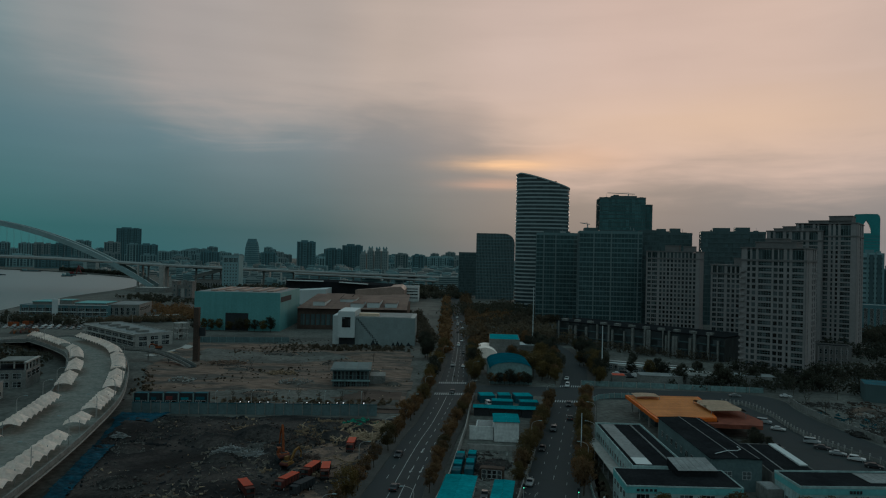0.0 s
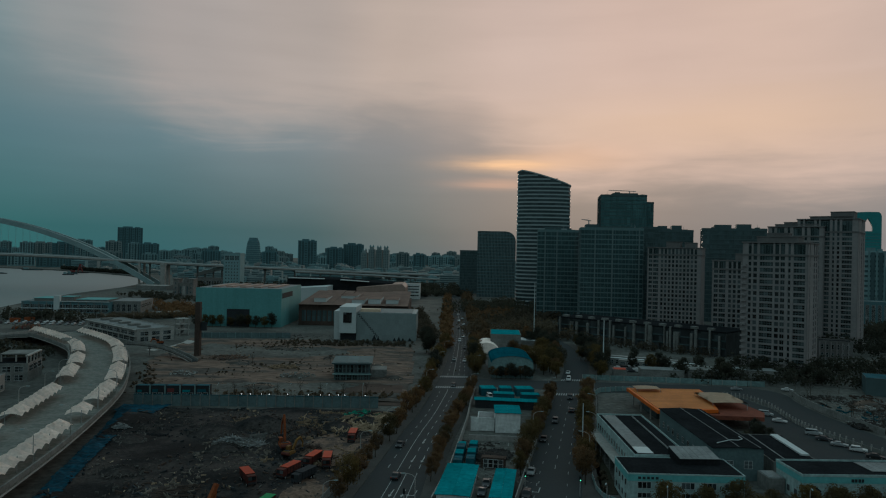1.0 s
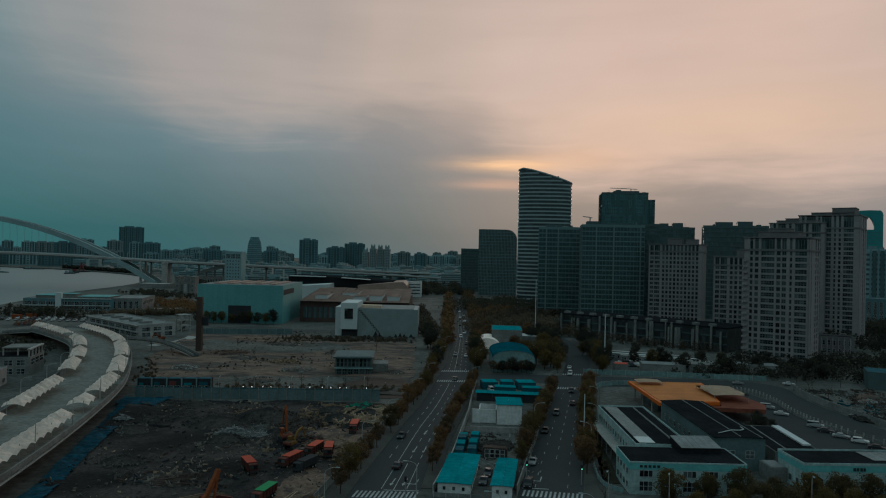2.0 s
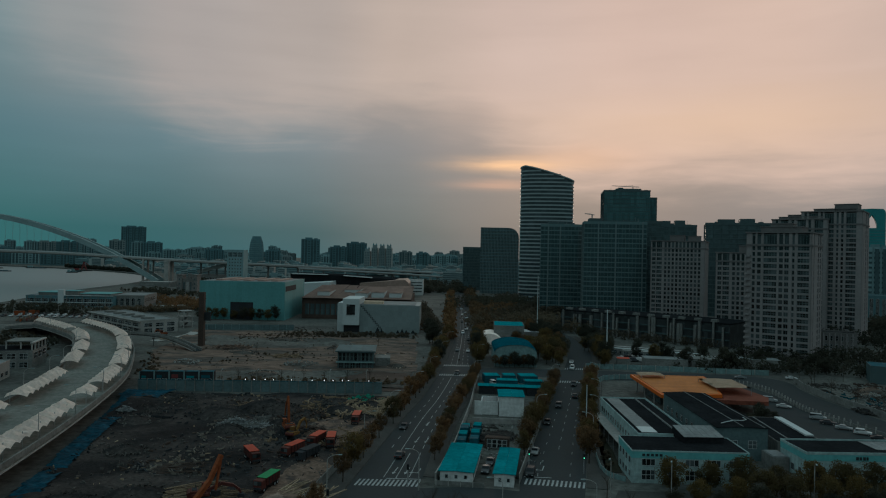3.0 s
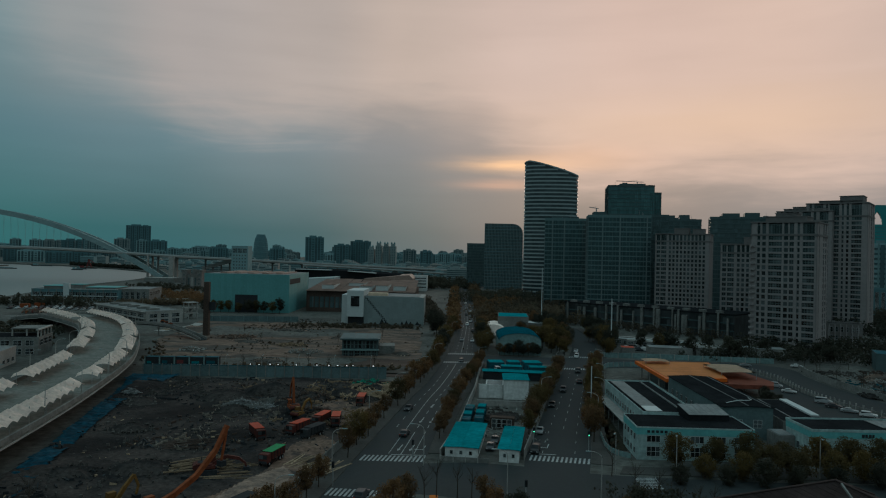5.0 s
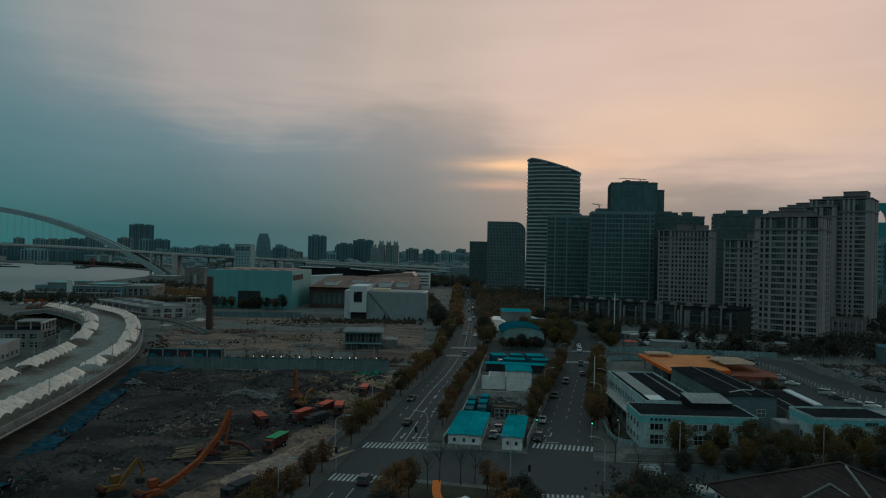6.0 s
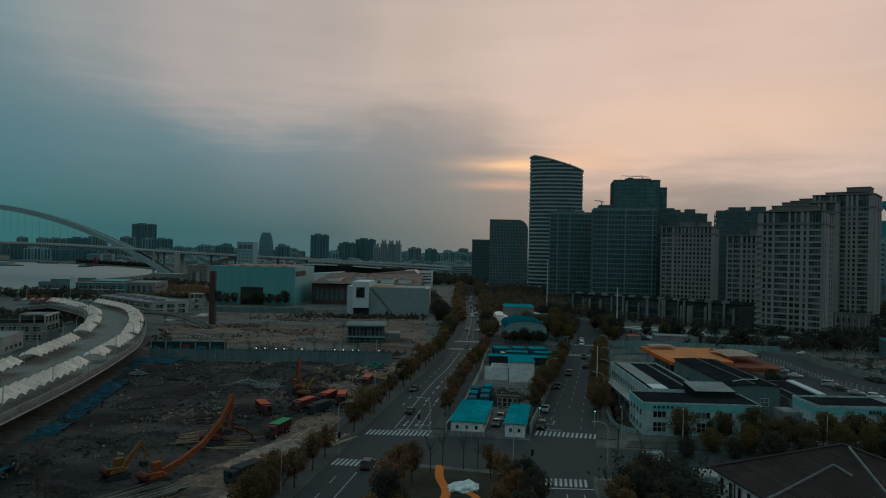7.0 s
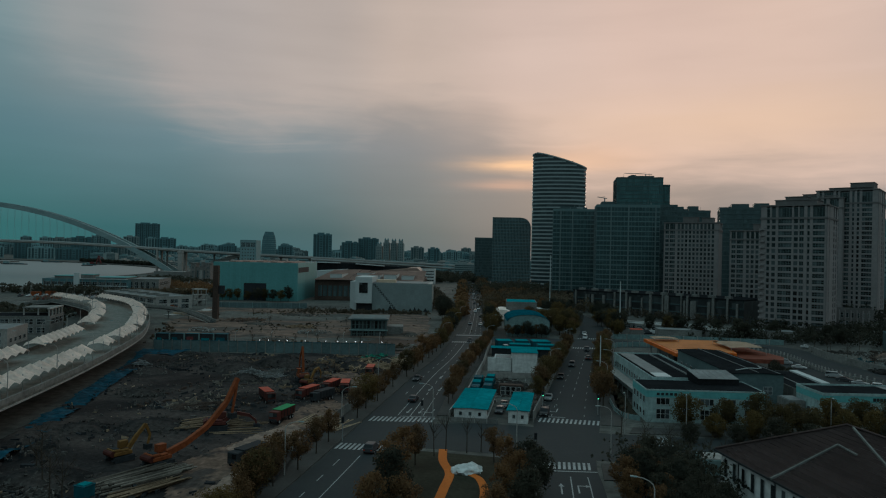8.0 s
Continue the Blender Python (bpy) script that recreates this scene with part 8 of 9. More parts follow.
litter("grey rubble strewn in the yard", (7, 26, 176, 203), 500, 0.3, "rubble", 41, 0.0, False)
litter("pale boards and scrap strewn in the yard", (8, 26, 166, 203), 160, 0.35, "pipe", 43, 0.0, False)
litter("grey rubble before the halls", (-118, -20, 416, 446), 500, 0.5, "rubble", 53, -0.2, False)
litter("mixed rubbish strewn behind the car park", (142, 190, 205, 280), 1800, 0.5, "rubble", 33, 0.4, False)
litter("pale rubbish strewn behind the car park", (142, 190, 205, 280), 1500, 0.26, "concrete_dark", 37, 0.4, False)
litter("reddish brick rubbish strewn behind the car park", (150, 190, 250, 282), 420, 0.4, "rust", 38, 0.5, False)
litter("blue and teal sheeting strewn behind the car park", (142, 190, 205, 262), 120, 0.6, "teal_dark", 39, 0.6, False)


def bundle(name, label, x, y, rz, count, length, radius, mat_name, rise=3):
    """Long pipes or poles lying beside and upon one another."""
    top = thing(name, x, y, mud_z(x, y) + 0.2, rz, label, "pile")
    for k in range(count):
        row = k % rise
        bm = bmesh.new()
        off = (k // rise) * radius * 2.3 + row * radius
        d = rr.uniform(-1.5, 1.5)
        loose = 0.9 if rise > 2 else 2.4
        tube(bm, (off * (1 if rise > 2 else 2.2) + rr.uniform(-0.3, 0.3), d - length * rr.uniform(0.35, 0.5), row * radius * 1.8 + radius - 0.2), (off * (1 if rise > 2 else 2.2) + rr.uniform(-loose, loose), d + length * rr.uniform(0.35, 0.5), row * radius * 1.8 + radius + rr.uniform(0, 0.3)), radius, radius * 0.8, 6)
        part("pole", bm, mat_name, top)


bundle("pipe_stack", "stack of long grey and rusty pipes on the mud", -49.6, 106.4, -38, 42, 14, 0.17, "pipe_old", 3)
bundle("pipe_stack", "stack of long weathered poles on the mud", -44.8, 101.5, -40, 24, 11, 0.13, "log", 3)
bundle("timber_stack", "long timbers lying loosely on the mud", -50, 143, -70, 26, 12, 0.11, "log", 2)
bundle("timber_stack", "loose poles and boards across the mud", -43, 141, -78, 18, 10, 0.1, "log", 1)
bundle("timber_stack", "pale sawn timbers stacked by the fence", -31, 144, -32, 20, 7.5, 0.12, "timber", 1)
bundle("pipe_stack", "scattered steel sections on the mud", -58, 158, -80, 16, 11, 0.09, "rust", 1)
bundle("timber_stack", "pale boards lying on the rubble", -27.5, 210, -40, 14, 7, 0.14, "log", 2)


def wheels(top, spots, r, w):
    bm = bmesh.new()
    tube(bm, (-w / 2, 0, 0), (w / 2, 0, 0), r, None, 12)
    tyre = data("tyre", bm, "rubber")
    bm = bmesh.new()
    tube(bm, (-w / 2 - 0.02, 0, 0), (w / 2 + 0.02, 0, 0), r * 0.55, None, 10)
    rim = data("rim", bm, "steel")
    for x, y in spots:
        ob = put("wheel", tyre, top, pose(x, y, r))
        put("rim", rim, ob)


def truck(x, y, rz, load, label):
    """A tipper: cab, screen, chassis, body and wheels; it faces local -y."""
    top = thing("tipper_truck", x, y, mud_z(x, y) + 0.02, rz, label, "truck", "site trucks")
    top.scale = (0.86,) * 3
    bm = bmesh.new()
    bx(bm, -0.5, 0.5, -3.9, 3.9, 0.75, 1.15)
    part("chassis", bm, "dark_metal", top)
    bm = bmesh.new()
    prism(bm, [(-1.2, -4.2), (1.2, -4.2), (1.2, -2.3), (-1.2, -2.3)], 0.8, 2.9)
    bmesh.ops.bevel(bm, geom=bm.edges[:], offset=0.12, segments=1, affect="EDGES")
    c = part("cab", bm, "dark_metal" if load == "dark_metal" else "truck_cab", top)
    bm = bmesh.new()
    bx(bm, -1.0, 1.0, -4.24, -4.17, 1.75, 2.65)
    part("windscreen", bm, "glass_win", c)
    bm = bmesh.new()
    bx(bm, -1.0, 1.0, -4.3, -4.18, 0.8, 1.25)
    part("bumper", bm, "dark_metal", c)
    bm = bmesh.new()
    v = bx(bm, -1.25, 1.25, -2.1, 4.1, 1.2, 3.0)
    for q in v[4:]:
        q.co.y += 0.25 if q.co.y > 0 else -0.2
    part("tipper_body", bm, "dark_metal" if load == "dark_metal" else "truck_cab", top)
    bm = bmesh.new()
    prism(bm, [(-1.28, -2.35), (1.28, -2.35), (1.28, 4.4), (-1.28, 4.4)], 3.004, lambda a, b: 3.1)
    part("cover", bm, load, top, "tarpaulin over the load")
    for u in (-1, 0.4, 1.8, 3.2):
        bm = bmesh.new()
        bx(bm, -1.34, 1.34, u - 0.06, u + 0.06, 1.25, 2.9)
        part("rib", bm, "dark_metal", top)
    wheels(top, [(s * 1.02, v) for s in (-1, 1) for v in (-3.2, 1.9, 3.2)], 0.52, 0.36)


for row in ((-43.4, 161.5, 30, "truck_red", "tipper truck with a bright red cover on the mud"), (-35.4, 168, 338, "truck_red", "tipper truck with a bright red cover on the mud"),
            (-31.5, 178, 345, "truck_red", "red-covered tipper truck parked among others"), (-27.6, 177, 5, "truck_red", "red-covered tipper truck parked among others"),
            (-35.2, 142.5, 345, "truck_green", "dark tipper truck with a green tarpaulin"), (-33.6, 113.5, 335, "dark_metal", "dark tipper truck by the fence"),
            (-31, 164, 335, "dark_metal", "dark tipper truck beside red ones"), (-24, 199.5, 0, "truck_red", "small red truck by the rubble")):
    truck(*row)


def excavator(x, y, rz, paint, label, boom, stick, scale=1.0):
    """A tracked excavator; boom and stick are lists of points ahead (local +x) and up."""
    top = thing("excavator", x, y, mud_z(x, y), rz, label, "excavator", "excavators")
    s = scale
    for w in (-1, 1):
        bm = bmesh.new()
        prism(bm, [(-2.2 * s, w * 1.2 * s - 0.35 * s), (2.2 * s, w * 1.2 * s - 0.35 * s), (2.2 * s, w * 1.2 * s + 0.35 * s), (-2.2 * s, w * 1.2 * s + 0.35 * s)], 0, 0.95 * s)
        bmesh.ops.bevel(bm, geom=[e for e in bm.edges if abs((e.verts[0].co - e.verts[1].co).y) > 0.1], offset=0.4 * s, segments=2, affect="EDGES")
        part("track", bm, "dark_metal", top)
    bm = bmesh.new()
    tube(bm, (0, 0, 0.8 * s), (0, 0, 1.1 * s), 0.9 * s, None, 12)
    part("turntable", bm, "dark_metal", top)
    bm = bmesh.new()
    bx(bm, -1.9 * s, 1.5 * s, -1.3 * s, 1.3 * s, 1.1 * s, 1.75 * s)
    bx(bm, -1.9 * s, -0.5 * s, -1.2 * s, 1.2 * s, 1.75 * s, 2.2 * s)
    bx(bm, -0.5 * s, 0.9 * s, -1.25 * s, -0.5 * s, 1.75 * s, 2.05 * s)
    bmesh.ops.bevel(bm, geom=bm.edges[:], offset=0.1 * s, segments=1, affect="EDGES")
    part("house", bm, paint, top)
    bm = bmesh.new()
    tube(bm, (-2.0 * s, -1.25 * s, 1.55 * s), (-2.0 * s, 1.25 * s, 1.55 * s), 0.5 * s, None, 10)
    part("counterweight", bm, "truck_cab", top)
    bm = bmesh.new()
    bx(bm, -1.6 * s, -0.7 * s, -0.8 * s, 0.8 * s, 2.2 * s, 2.28 * s)
    tube(bm, (-0.9 * s, 0.9 * s, 2.2 * s), (-0.9 * s, 0.9 * s, 2.8 * s), 0.09 * s, None, 6)
    part("engine_grille", bm, "dark_metal", top)
    bm = bmesh.new()
    bx(bm, 0.1 * s, 1.6 * s, 0.35 * s, 1.3 * s, 1.9 * s, 3.1 * s)
    cabin = part("cab", bm, paint, top)
    bm = bmesh.new()
    bx(bm, 1.6 * s, 1.63 * s, 0.45 * s, 1.2 * s, 2.1 * s, 3.0 * s)
    bx(bm, 0.3 * s, 1.5 * s, 1.3 * s, 1.33 * s, 2.2 * s, 3.0 * s)
    part("cab_window", bm, "glass_win", cabin)
    for nm, pts, w in (("boom", boom, 0.95 if len(boom) > 4 else 0.7), ("stick", stick, 0.42)):
        bm = bmesh.new()
        n = len(pts) - 1
        for i, (p, q) in enumerate(zip(pts, pts[1:])):
            beam(bm, (p[0], -0.3 * s, p[1]), (q[0], -0.3 * s, q[1]), w * 0.7 * s, w * s * (1 - 0.35 * i / max(1, n)))
        part(nm, bm, paint if nm == "boom" or scale < 1.15 else "dark_metal", top)
    bm = bmesh.new()
    e = stick[-1]
    v = bx(bm, e[0] - 0.5 * s, e[0] + 0.6 * s, -0.9 * s, 0.3 * s, e[1] - 0.9 * s, e[1])
    part("bucket", bm, "dark_metal", top)
    bm = bmesh.new()
    m = boom[len(boom) // 2]
    tube(bm, (boom[0][0] + 0.5, -0.3 * s, boom[0][1] - 0.4 * s), (m[0], -0.3 * s, m[1]), 0.12 * s, None, 6)
    part("ram", bm, "steel", top)


excavator(-47.4, 111.5, 58, "excavator", "orange long-reach excavator with its boom stretched out", [(1.2, 1.8), (4.5, 2.6), (9, 4.6), (13, 8.0), (15.5, 12.0)], [(15.5, 12.0), (15.0, 9), (14.4, 6.0)], 1.04)
excavator(-54.6, 113.5, 55, "yellow", "yellow excavator with a raised folded arm", [(1.2, 1.8), (2.6, 3.6), (4.2, 5.2)], [(4.2, 5.2), (5.0, 3.2), (4.6, 1.8)], 0.95)
excavator(-46, 135, 20, "truck_cab", "dull dark red excavator low among timbers", [(1.2, 1.8), (3.6, 3.2), (6, 2.6)], [(6, 2.6), (7.2, 1.6), (7.4, 0.9)], 1.05)
excavator(-41, 188.5, 115, "excavator", "orange excavator with a tall raised boom", [(1.0, 1.8), (1.6, 5.5), (2.6, 9.0)], [(2.6, 9.0), (5.2, 6.0), (6.0, 3.0)], 1.1)
excavator(-38.5, 183, 70, "yellow", "yellow excavator resting on the rubble", [(1.2, 1.8), (3, 3.8), (5, 4.2)], [(5, 4.2), (6.2, 2.6), (6.0, 1.2)], 0.9)

excavator(-155, 387, 200, "excavator", "small orange excavator beside the grey depot", [(1.0, 1.8), (2.6, 3.4), (4.0, 3.2)], [(4.0, 3.2), (4.6, 1.8), (4.2, 0.9)], 0.95)


def bare_tree(x, y, h, seed, label="thin leafless tree on the mud"):
    top = thing("bare_tree", x, y, 0, seed * 40, label, "tree", "bare trees")
    put("trunk", trunk_mesh(h, 0.11, h * 0.28, 9, seed, 7), top)


for i, (x, y, h) in enumerate(((-60, 101, 8), (-64, 106, 7), (-55.5, 95, 9), (-67, 112, 7.5), (-52, 92, 8), (-70, 103, 7), (-3.2, 122.5, 7), (-1.2, 126, 7.5), (2.6, 125.5, 6.5), (5.2, 126.5, 6), (36, 131, 6), (39, 126, 6.5), (34, 141, 6), (140.6, 210, 7), (142.5, 222, 7.5), (141.6, 238, 7), (141, 252, 8), (142.5, 268, 7), (150, 280, 8), (118, 300, 7), (133, 299, 7.5), (152, 296, 7), (166, 288, 8), (144, 230, 6.5), (147, 246, 7), (-68, 258, 6), (-60, 261, 5), (-51, 259, 6.5), (-44, 262, 5), (-35, 259, 6), (-76, 260, 5.5), (-27, 262, 6), (-88, 330, 5), (-52, 335, 5.5), (-33, 360, 6), (-108, 372, 5), (-70, 386, 6))):
    bare_tree(x, y, h, i + 1)
for i, (x, y, h) in enumerate(((32.5, 120.5, 5.2), (34.2, 122.0, 6.0), (36.0, 121.2, 5.4), (37.6, 122.4, 5.8), (39.6, 121.4, 5.0), (41.8, 122.6, 4.6), (44.5, 121.6, 5.2), (47.5, 122.2, 4.8))):
    bare_tree(x, y, h, i + 31, "thin leafless tree at the edge of a thicket")
block("garden_shed", "small dim shed with a pale flat roof in the thicket", "shed", 41.4, 116.2, -6, 5.0, 4.5, 2.6, "wall_aqua", "concrete", front=((0.6, 4.4, 2, 0.8, 2.0, 1, 0.5),), parapet=0)

# ---- island path ----
def path_strip(pts, w, material, label, z=0.19):
    line = smooth([(*p, 0) for p in pts], 6)
    bm = bmesh.new()
    ribbon(bm, offset(line, -w / 2), offset(line, w / 2), 0.1, z)
    solo("path_island", bm, material, label, "path", kind="structure")


path_strip([(-1.7, 127), (-1.6, 120), (-0.4, 113), (-1.2, 106), (-2.2, 98), (-3.5, 86)], 1.5, "path", "winding orange rubber path")
path_strip([(3.0, 113), (4.4, 110.5), (4.9, 105), (4.2, 98), (3, 86)], 1.3, "path", "winding orange rubber path", 0.196)
bm = bmesh.new()
prism(bm, [(-12.5, 120.5), (-2.6, 123), (-3.4, 88), (-14, 80)], 0.1, 0.17)
solo("lawn", bm, "lawn", "dim grass and soil under the island trees", "lawn", kind="structure")
rock = thing("garden_mound", 2.4, 114.5, 0.15, 20, "pale covered mound beside the orange path", "mound")
bm = bmesh.new()
bmesh.ops.create_icosphere(bm, subdivisions=3, radius=1.0)
for v in bm.verts:
    k = 1 + 0.3 * noise.noise(v.co * 2.1) + 0.2 * noise.noise(v.co * 6.0)
    v.co = Vector((v.co.x * 2.7 * k, v.co.y * 2.0 * k, max(-0.05, v.co.z * 1.3 * k)))
part("cover", bm, "white", rock, "creased pale sheet", True)

# ---- street lamps, masts, signals ----


def street_lamp(x, y, rz, h=8.6, reach=2.2, z=0.1):
    top = thing("street_lamp", x, y, z, rz, "grey steel street lamp with a curved arm", "street lamp", "street lamps")
    bm = bmesh.new()
    tube(bm, (0, 0, -0.1), (0, 0, h - 1.2), 0.11, 0.08, 7)
    part("pole", bm, "concrete", top)
    bm = bmesh.new()
    arc = [(reach * (1 - math.cos(q)), 0, h - 1.2 + 1.2 * math.sin(q)) for q in (0, 0.4, 0.8, 1.2, 1.57)]
    for p, q in zip(arc, arc[1:]):
        tube(bm, p, q, 0.06, None, 6)
    part("arm", bm, "concrete", top)
    bm = bmesh.new()
    bx(bm, reach - 0.1, reach + 0.75, -0.14, 0.14, h - 0.08, h + 0.06)
    part("lamp_head", bm, "steel_white", top)


for p, rz in ([(q, 0) for q in ((-22.4, 139.6), (-19.4, 178.7), (-14.8, 206), (-9, 240), (-4.5, 275), (-26.6, 110), (0, 325), (3, 365))] + [(q, 180) for q in ((11.7, 127.5), (28.9, 127.5), (-4.2, 145.0))]
              + [(q, 250) for q in ((47.4, 142.2), (76.5, 142.2), (105, 142), (35.2, 143))] + [(q, 160) for q in ((24.9, 86), (46.8, 205), (53, 232), (60.2, 268), (40, 182))] + [(q, 0) for q in ((12.6, 268), (16.2, 316), (28.3, 205), (41.5, 262))]):
    street_lamp(p[0], p[1], rz)
for x, y in ((-290, 470), (-262, 474), (-236, 480), (-300, 505), (-262, 512), (-228, 520)):
    street_lamp(x, y, 60, 9.5, 1.8, 0.0)
for x, y in ((-78, 246.5), (-65.6, 248), (-52.8, 249), (-40, 250), (-27, 251)):
    street_lamp(x, y, 90, 6.5, 1.4, 0.1)
for line, turn in ((offset(RAMP_R, -1.0), 180), (offset(RAMP_R, -22.0), 0)):
    for i in range(9, len(line) - 22, 6):
        d = line[i + 1] - line[i]
        street_lamp(line[i].x, line[i].y, math.degrees(math.atan2(d.y, d.x)) - 90 + turn, 8.0, 2.0, line[i].z)
for (x, y, h) in ((61.6, 452.5, 36.6), (77.5, 327.5, 24.8), (39.8, 190, 14.5)):
    top = thing("lighting_mast", x, y, 0, 0, "tall pale tapered steel mast", "mast", "masts")
    bm = bmesh.new()
    tube(bm, (0, 0, 0), (0, 0, h), 0.34 if h > 20 else 0.18, 0.2 if h > 20 else 0.11, 10)
    part("shaft", bm, "white_tile", top)
    bm = bmesh.new()
    tube(bm, (0, 0, -0.2), (0, 0, 0.4), 0.8 if h > 20 else 0.4, None, 10)
    part("base_plate", bm, "concrete", top)
for x, y, rz in ((-6.6, 147.6, 180), (-20.8, 131, 0), (20.6, 160.4, 180), (32.8, 158.2, 180), (14.6, 122.8, 0)):
    top = thing("traffic_light", x, y, 0.1, rz, "black traffic light on a grey post", "traffic light", "traffic lights")
    bm = bmesh.new()
    tube(bm, (0, 0, 0), (0, 0, 4.2), 0.09, None, 6)
    part("post", bm, "steel", top)
    bm = bmesh.new()
    bx(bm, -0.25, 0.25, -0.2, 0.2, 3.4, 4.6)
    part("signal_head", bm, "dark_metal", top)
    for dz, skin in ((4.3, "rubber"), (4.0, "rubber"), (3.7, "green_lamp" if x > 20 else "rubber")):
        for s in (-1, 1):
            bm = bmesh.new()
            tube(bm, (0, s * 0.2, dz), (0, s * 0.24, dz), 0.12, None, 10)
            part("signal_lamp", bm, skin, top)

# ---- car park and cars ----
bm = bmesh.new()
prism(bm, [(97, 172), (131, 172), (127, 196), (122, 218), (120, 232), (122.5, 256), (120, 274), (112, 272), (112, 240), (97, 220)], -0.2, 0.03)
solo("car_park", bm, "asphalt", "dark asphalt car park", "car park", kind="structure")
yard_wall("street_wall", "low turquoise wall curving round the street corner", [(60.5, 268), (62.0, 274.6), (65.3, 280.2), (72.3, 283.2), (84, 284.6)], 1.9, 0.2, "wall_aqua", 3.0, "concrete")
viaduct("footbridge", [(-158, 352, 5.6), (-148, 351, 5.3), (-136, 347, 4.2), (-124, 339, 2.2), (-116, 332, 0.6)], 1.6, 0.5, "dark concrete footbridge sloping down from the ramp", 12, "asphalt", "concrete_dark")
path_strip([(-152, 366), (-146, 380), (-144, 398), (-146, 414)], 6.0, "concrete", "grey concrete drive beside the chimney", 0.3)
park_fence = thing("car_park_fence", 0, 0, 0, 0, "low fence with white posts round the car park", "fence")
line = smooth([(131, 184, 0), (124.5, 208, 0), (121, 222, 0), (120.5, 236, 0), (123, 256, 0), (121, 272, 0), (112, 277, 0)], 7)
for i, (p, q) in enumerate(zip(line, line[1:])):
    bm = bmesh.new()
    beam(bm, p + Vector((0, 0, 0.55)), q + Vector((0, 0, 0.55)), 0.15, 1.1)
    part("panel", bm, "concrete_dark", park_fence)
    bm = bmesh.new()
    bx(bm, p.x - 0.16, p.x + 0.16, p.y - 0.16, p.y + 0.16, 0, 1.9)
    part("post", bm, "concrete", park_fence)
yard_wall("street_wall", "faded blue-grey boundary wall across the street", [(64, 309), (100, 305.5), (141, 300)], 2.2, 0.25, "wall_aqua", 6.0)
yard_wall("street_wall", "pale wall round the rubble lot", [(143, 283), (140, 268), (138.8, 252), (139.8, 236), (141, 219)], 2.3, 0.25, "concrete_dark", 3.5, "concrete")
yard_wall("street_wall", "low faded turquoise wall round the street corner", [(38.6, 172), (37.6, 163), (37.9, 158.4), (39, 156), (41.2, 153.8)], 1.1, 0.18, "wall_aqua", 2.4, "concrete")
for i in range(3):
    block("market_stall", "low market building with a pale roof", "market hall", 92 + 22 * i, 316 + 2 * i, -8, 19, 9, 3.8, "concrete_dark", ("roof_grey", "concrete_dark", "roof_grey")[i], parapet=0.2, group="market halls")
for k, (x, y, w, skin) in enumerate(((84, 366, 40, "concrete"), (86, 357, 46, "white_tile"), (90, 349, 44, "concrete"), (110, 338, 34, "concrete"))):
    block("market_stall", "long low market row under a pale sheet roof", "market hall", x, y, -24, w, 3.2, 3.0, "concrete_dark", skin, front=((0.5, w - 0.5, 12, 0.4, 2.3, 1, 0.7),), parapet=0.0, group="market halls")
block("market_stall", "small shop with a red roof", "shop", 80, 318, -8, 6, 6, 3.2, "concrete_dark", "truck_red", parapet=0.1)
block("substation", "low grey-blue block at the street bend", "utility building", 176, 286, -25, 34, 14, 7, "slab_dark", "teal_dark", parapet=0.3)


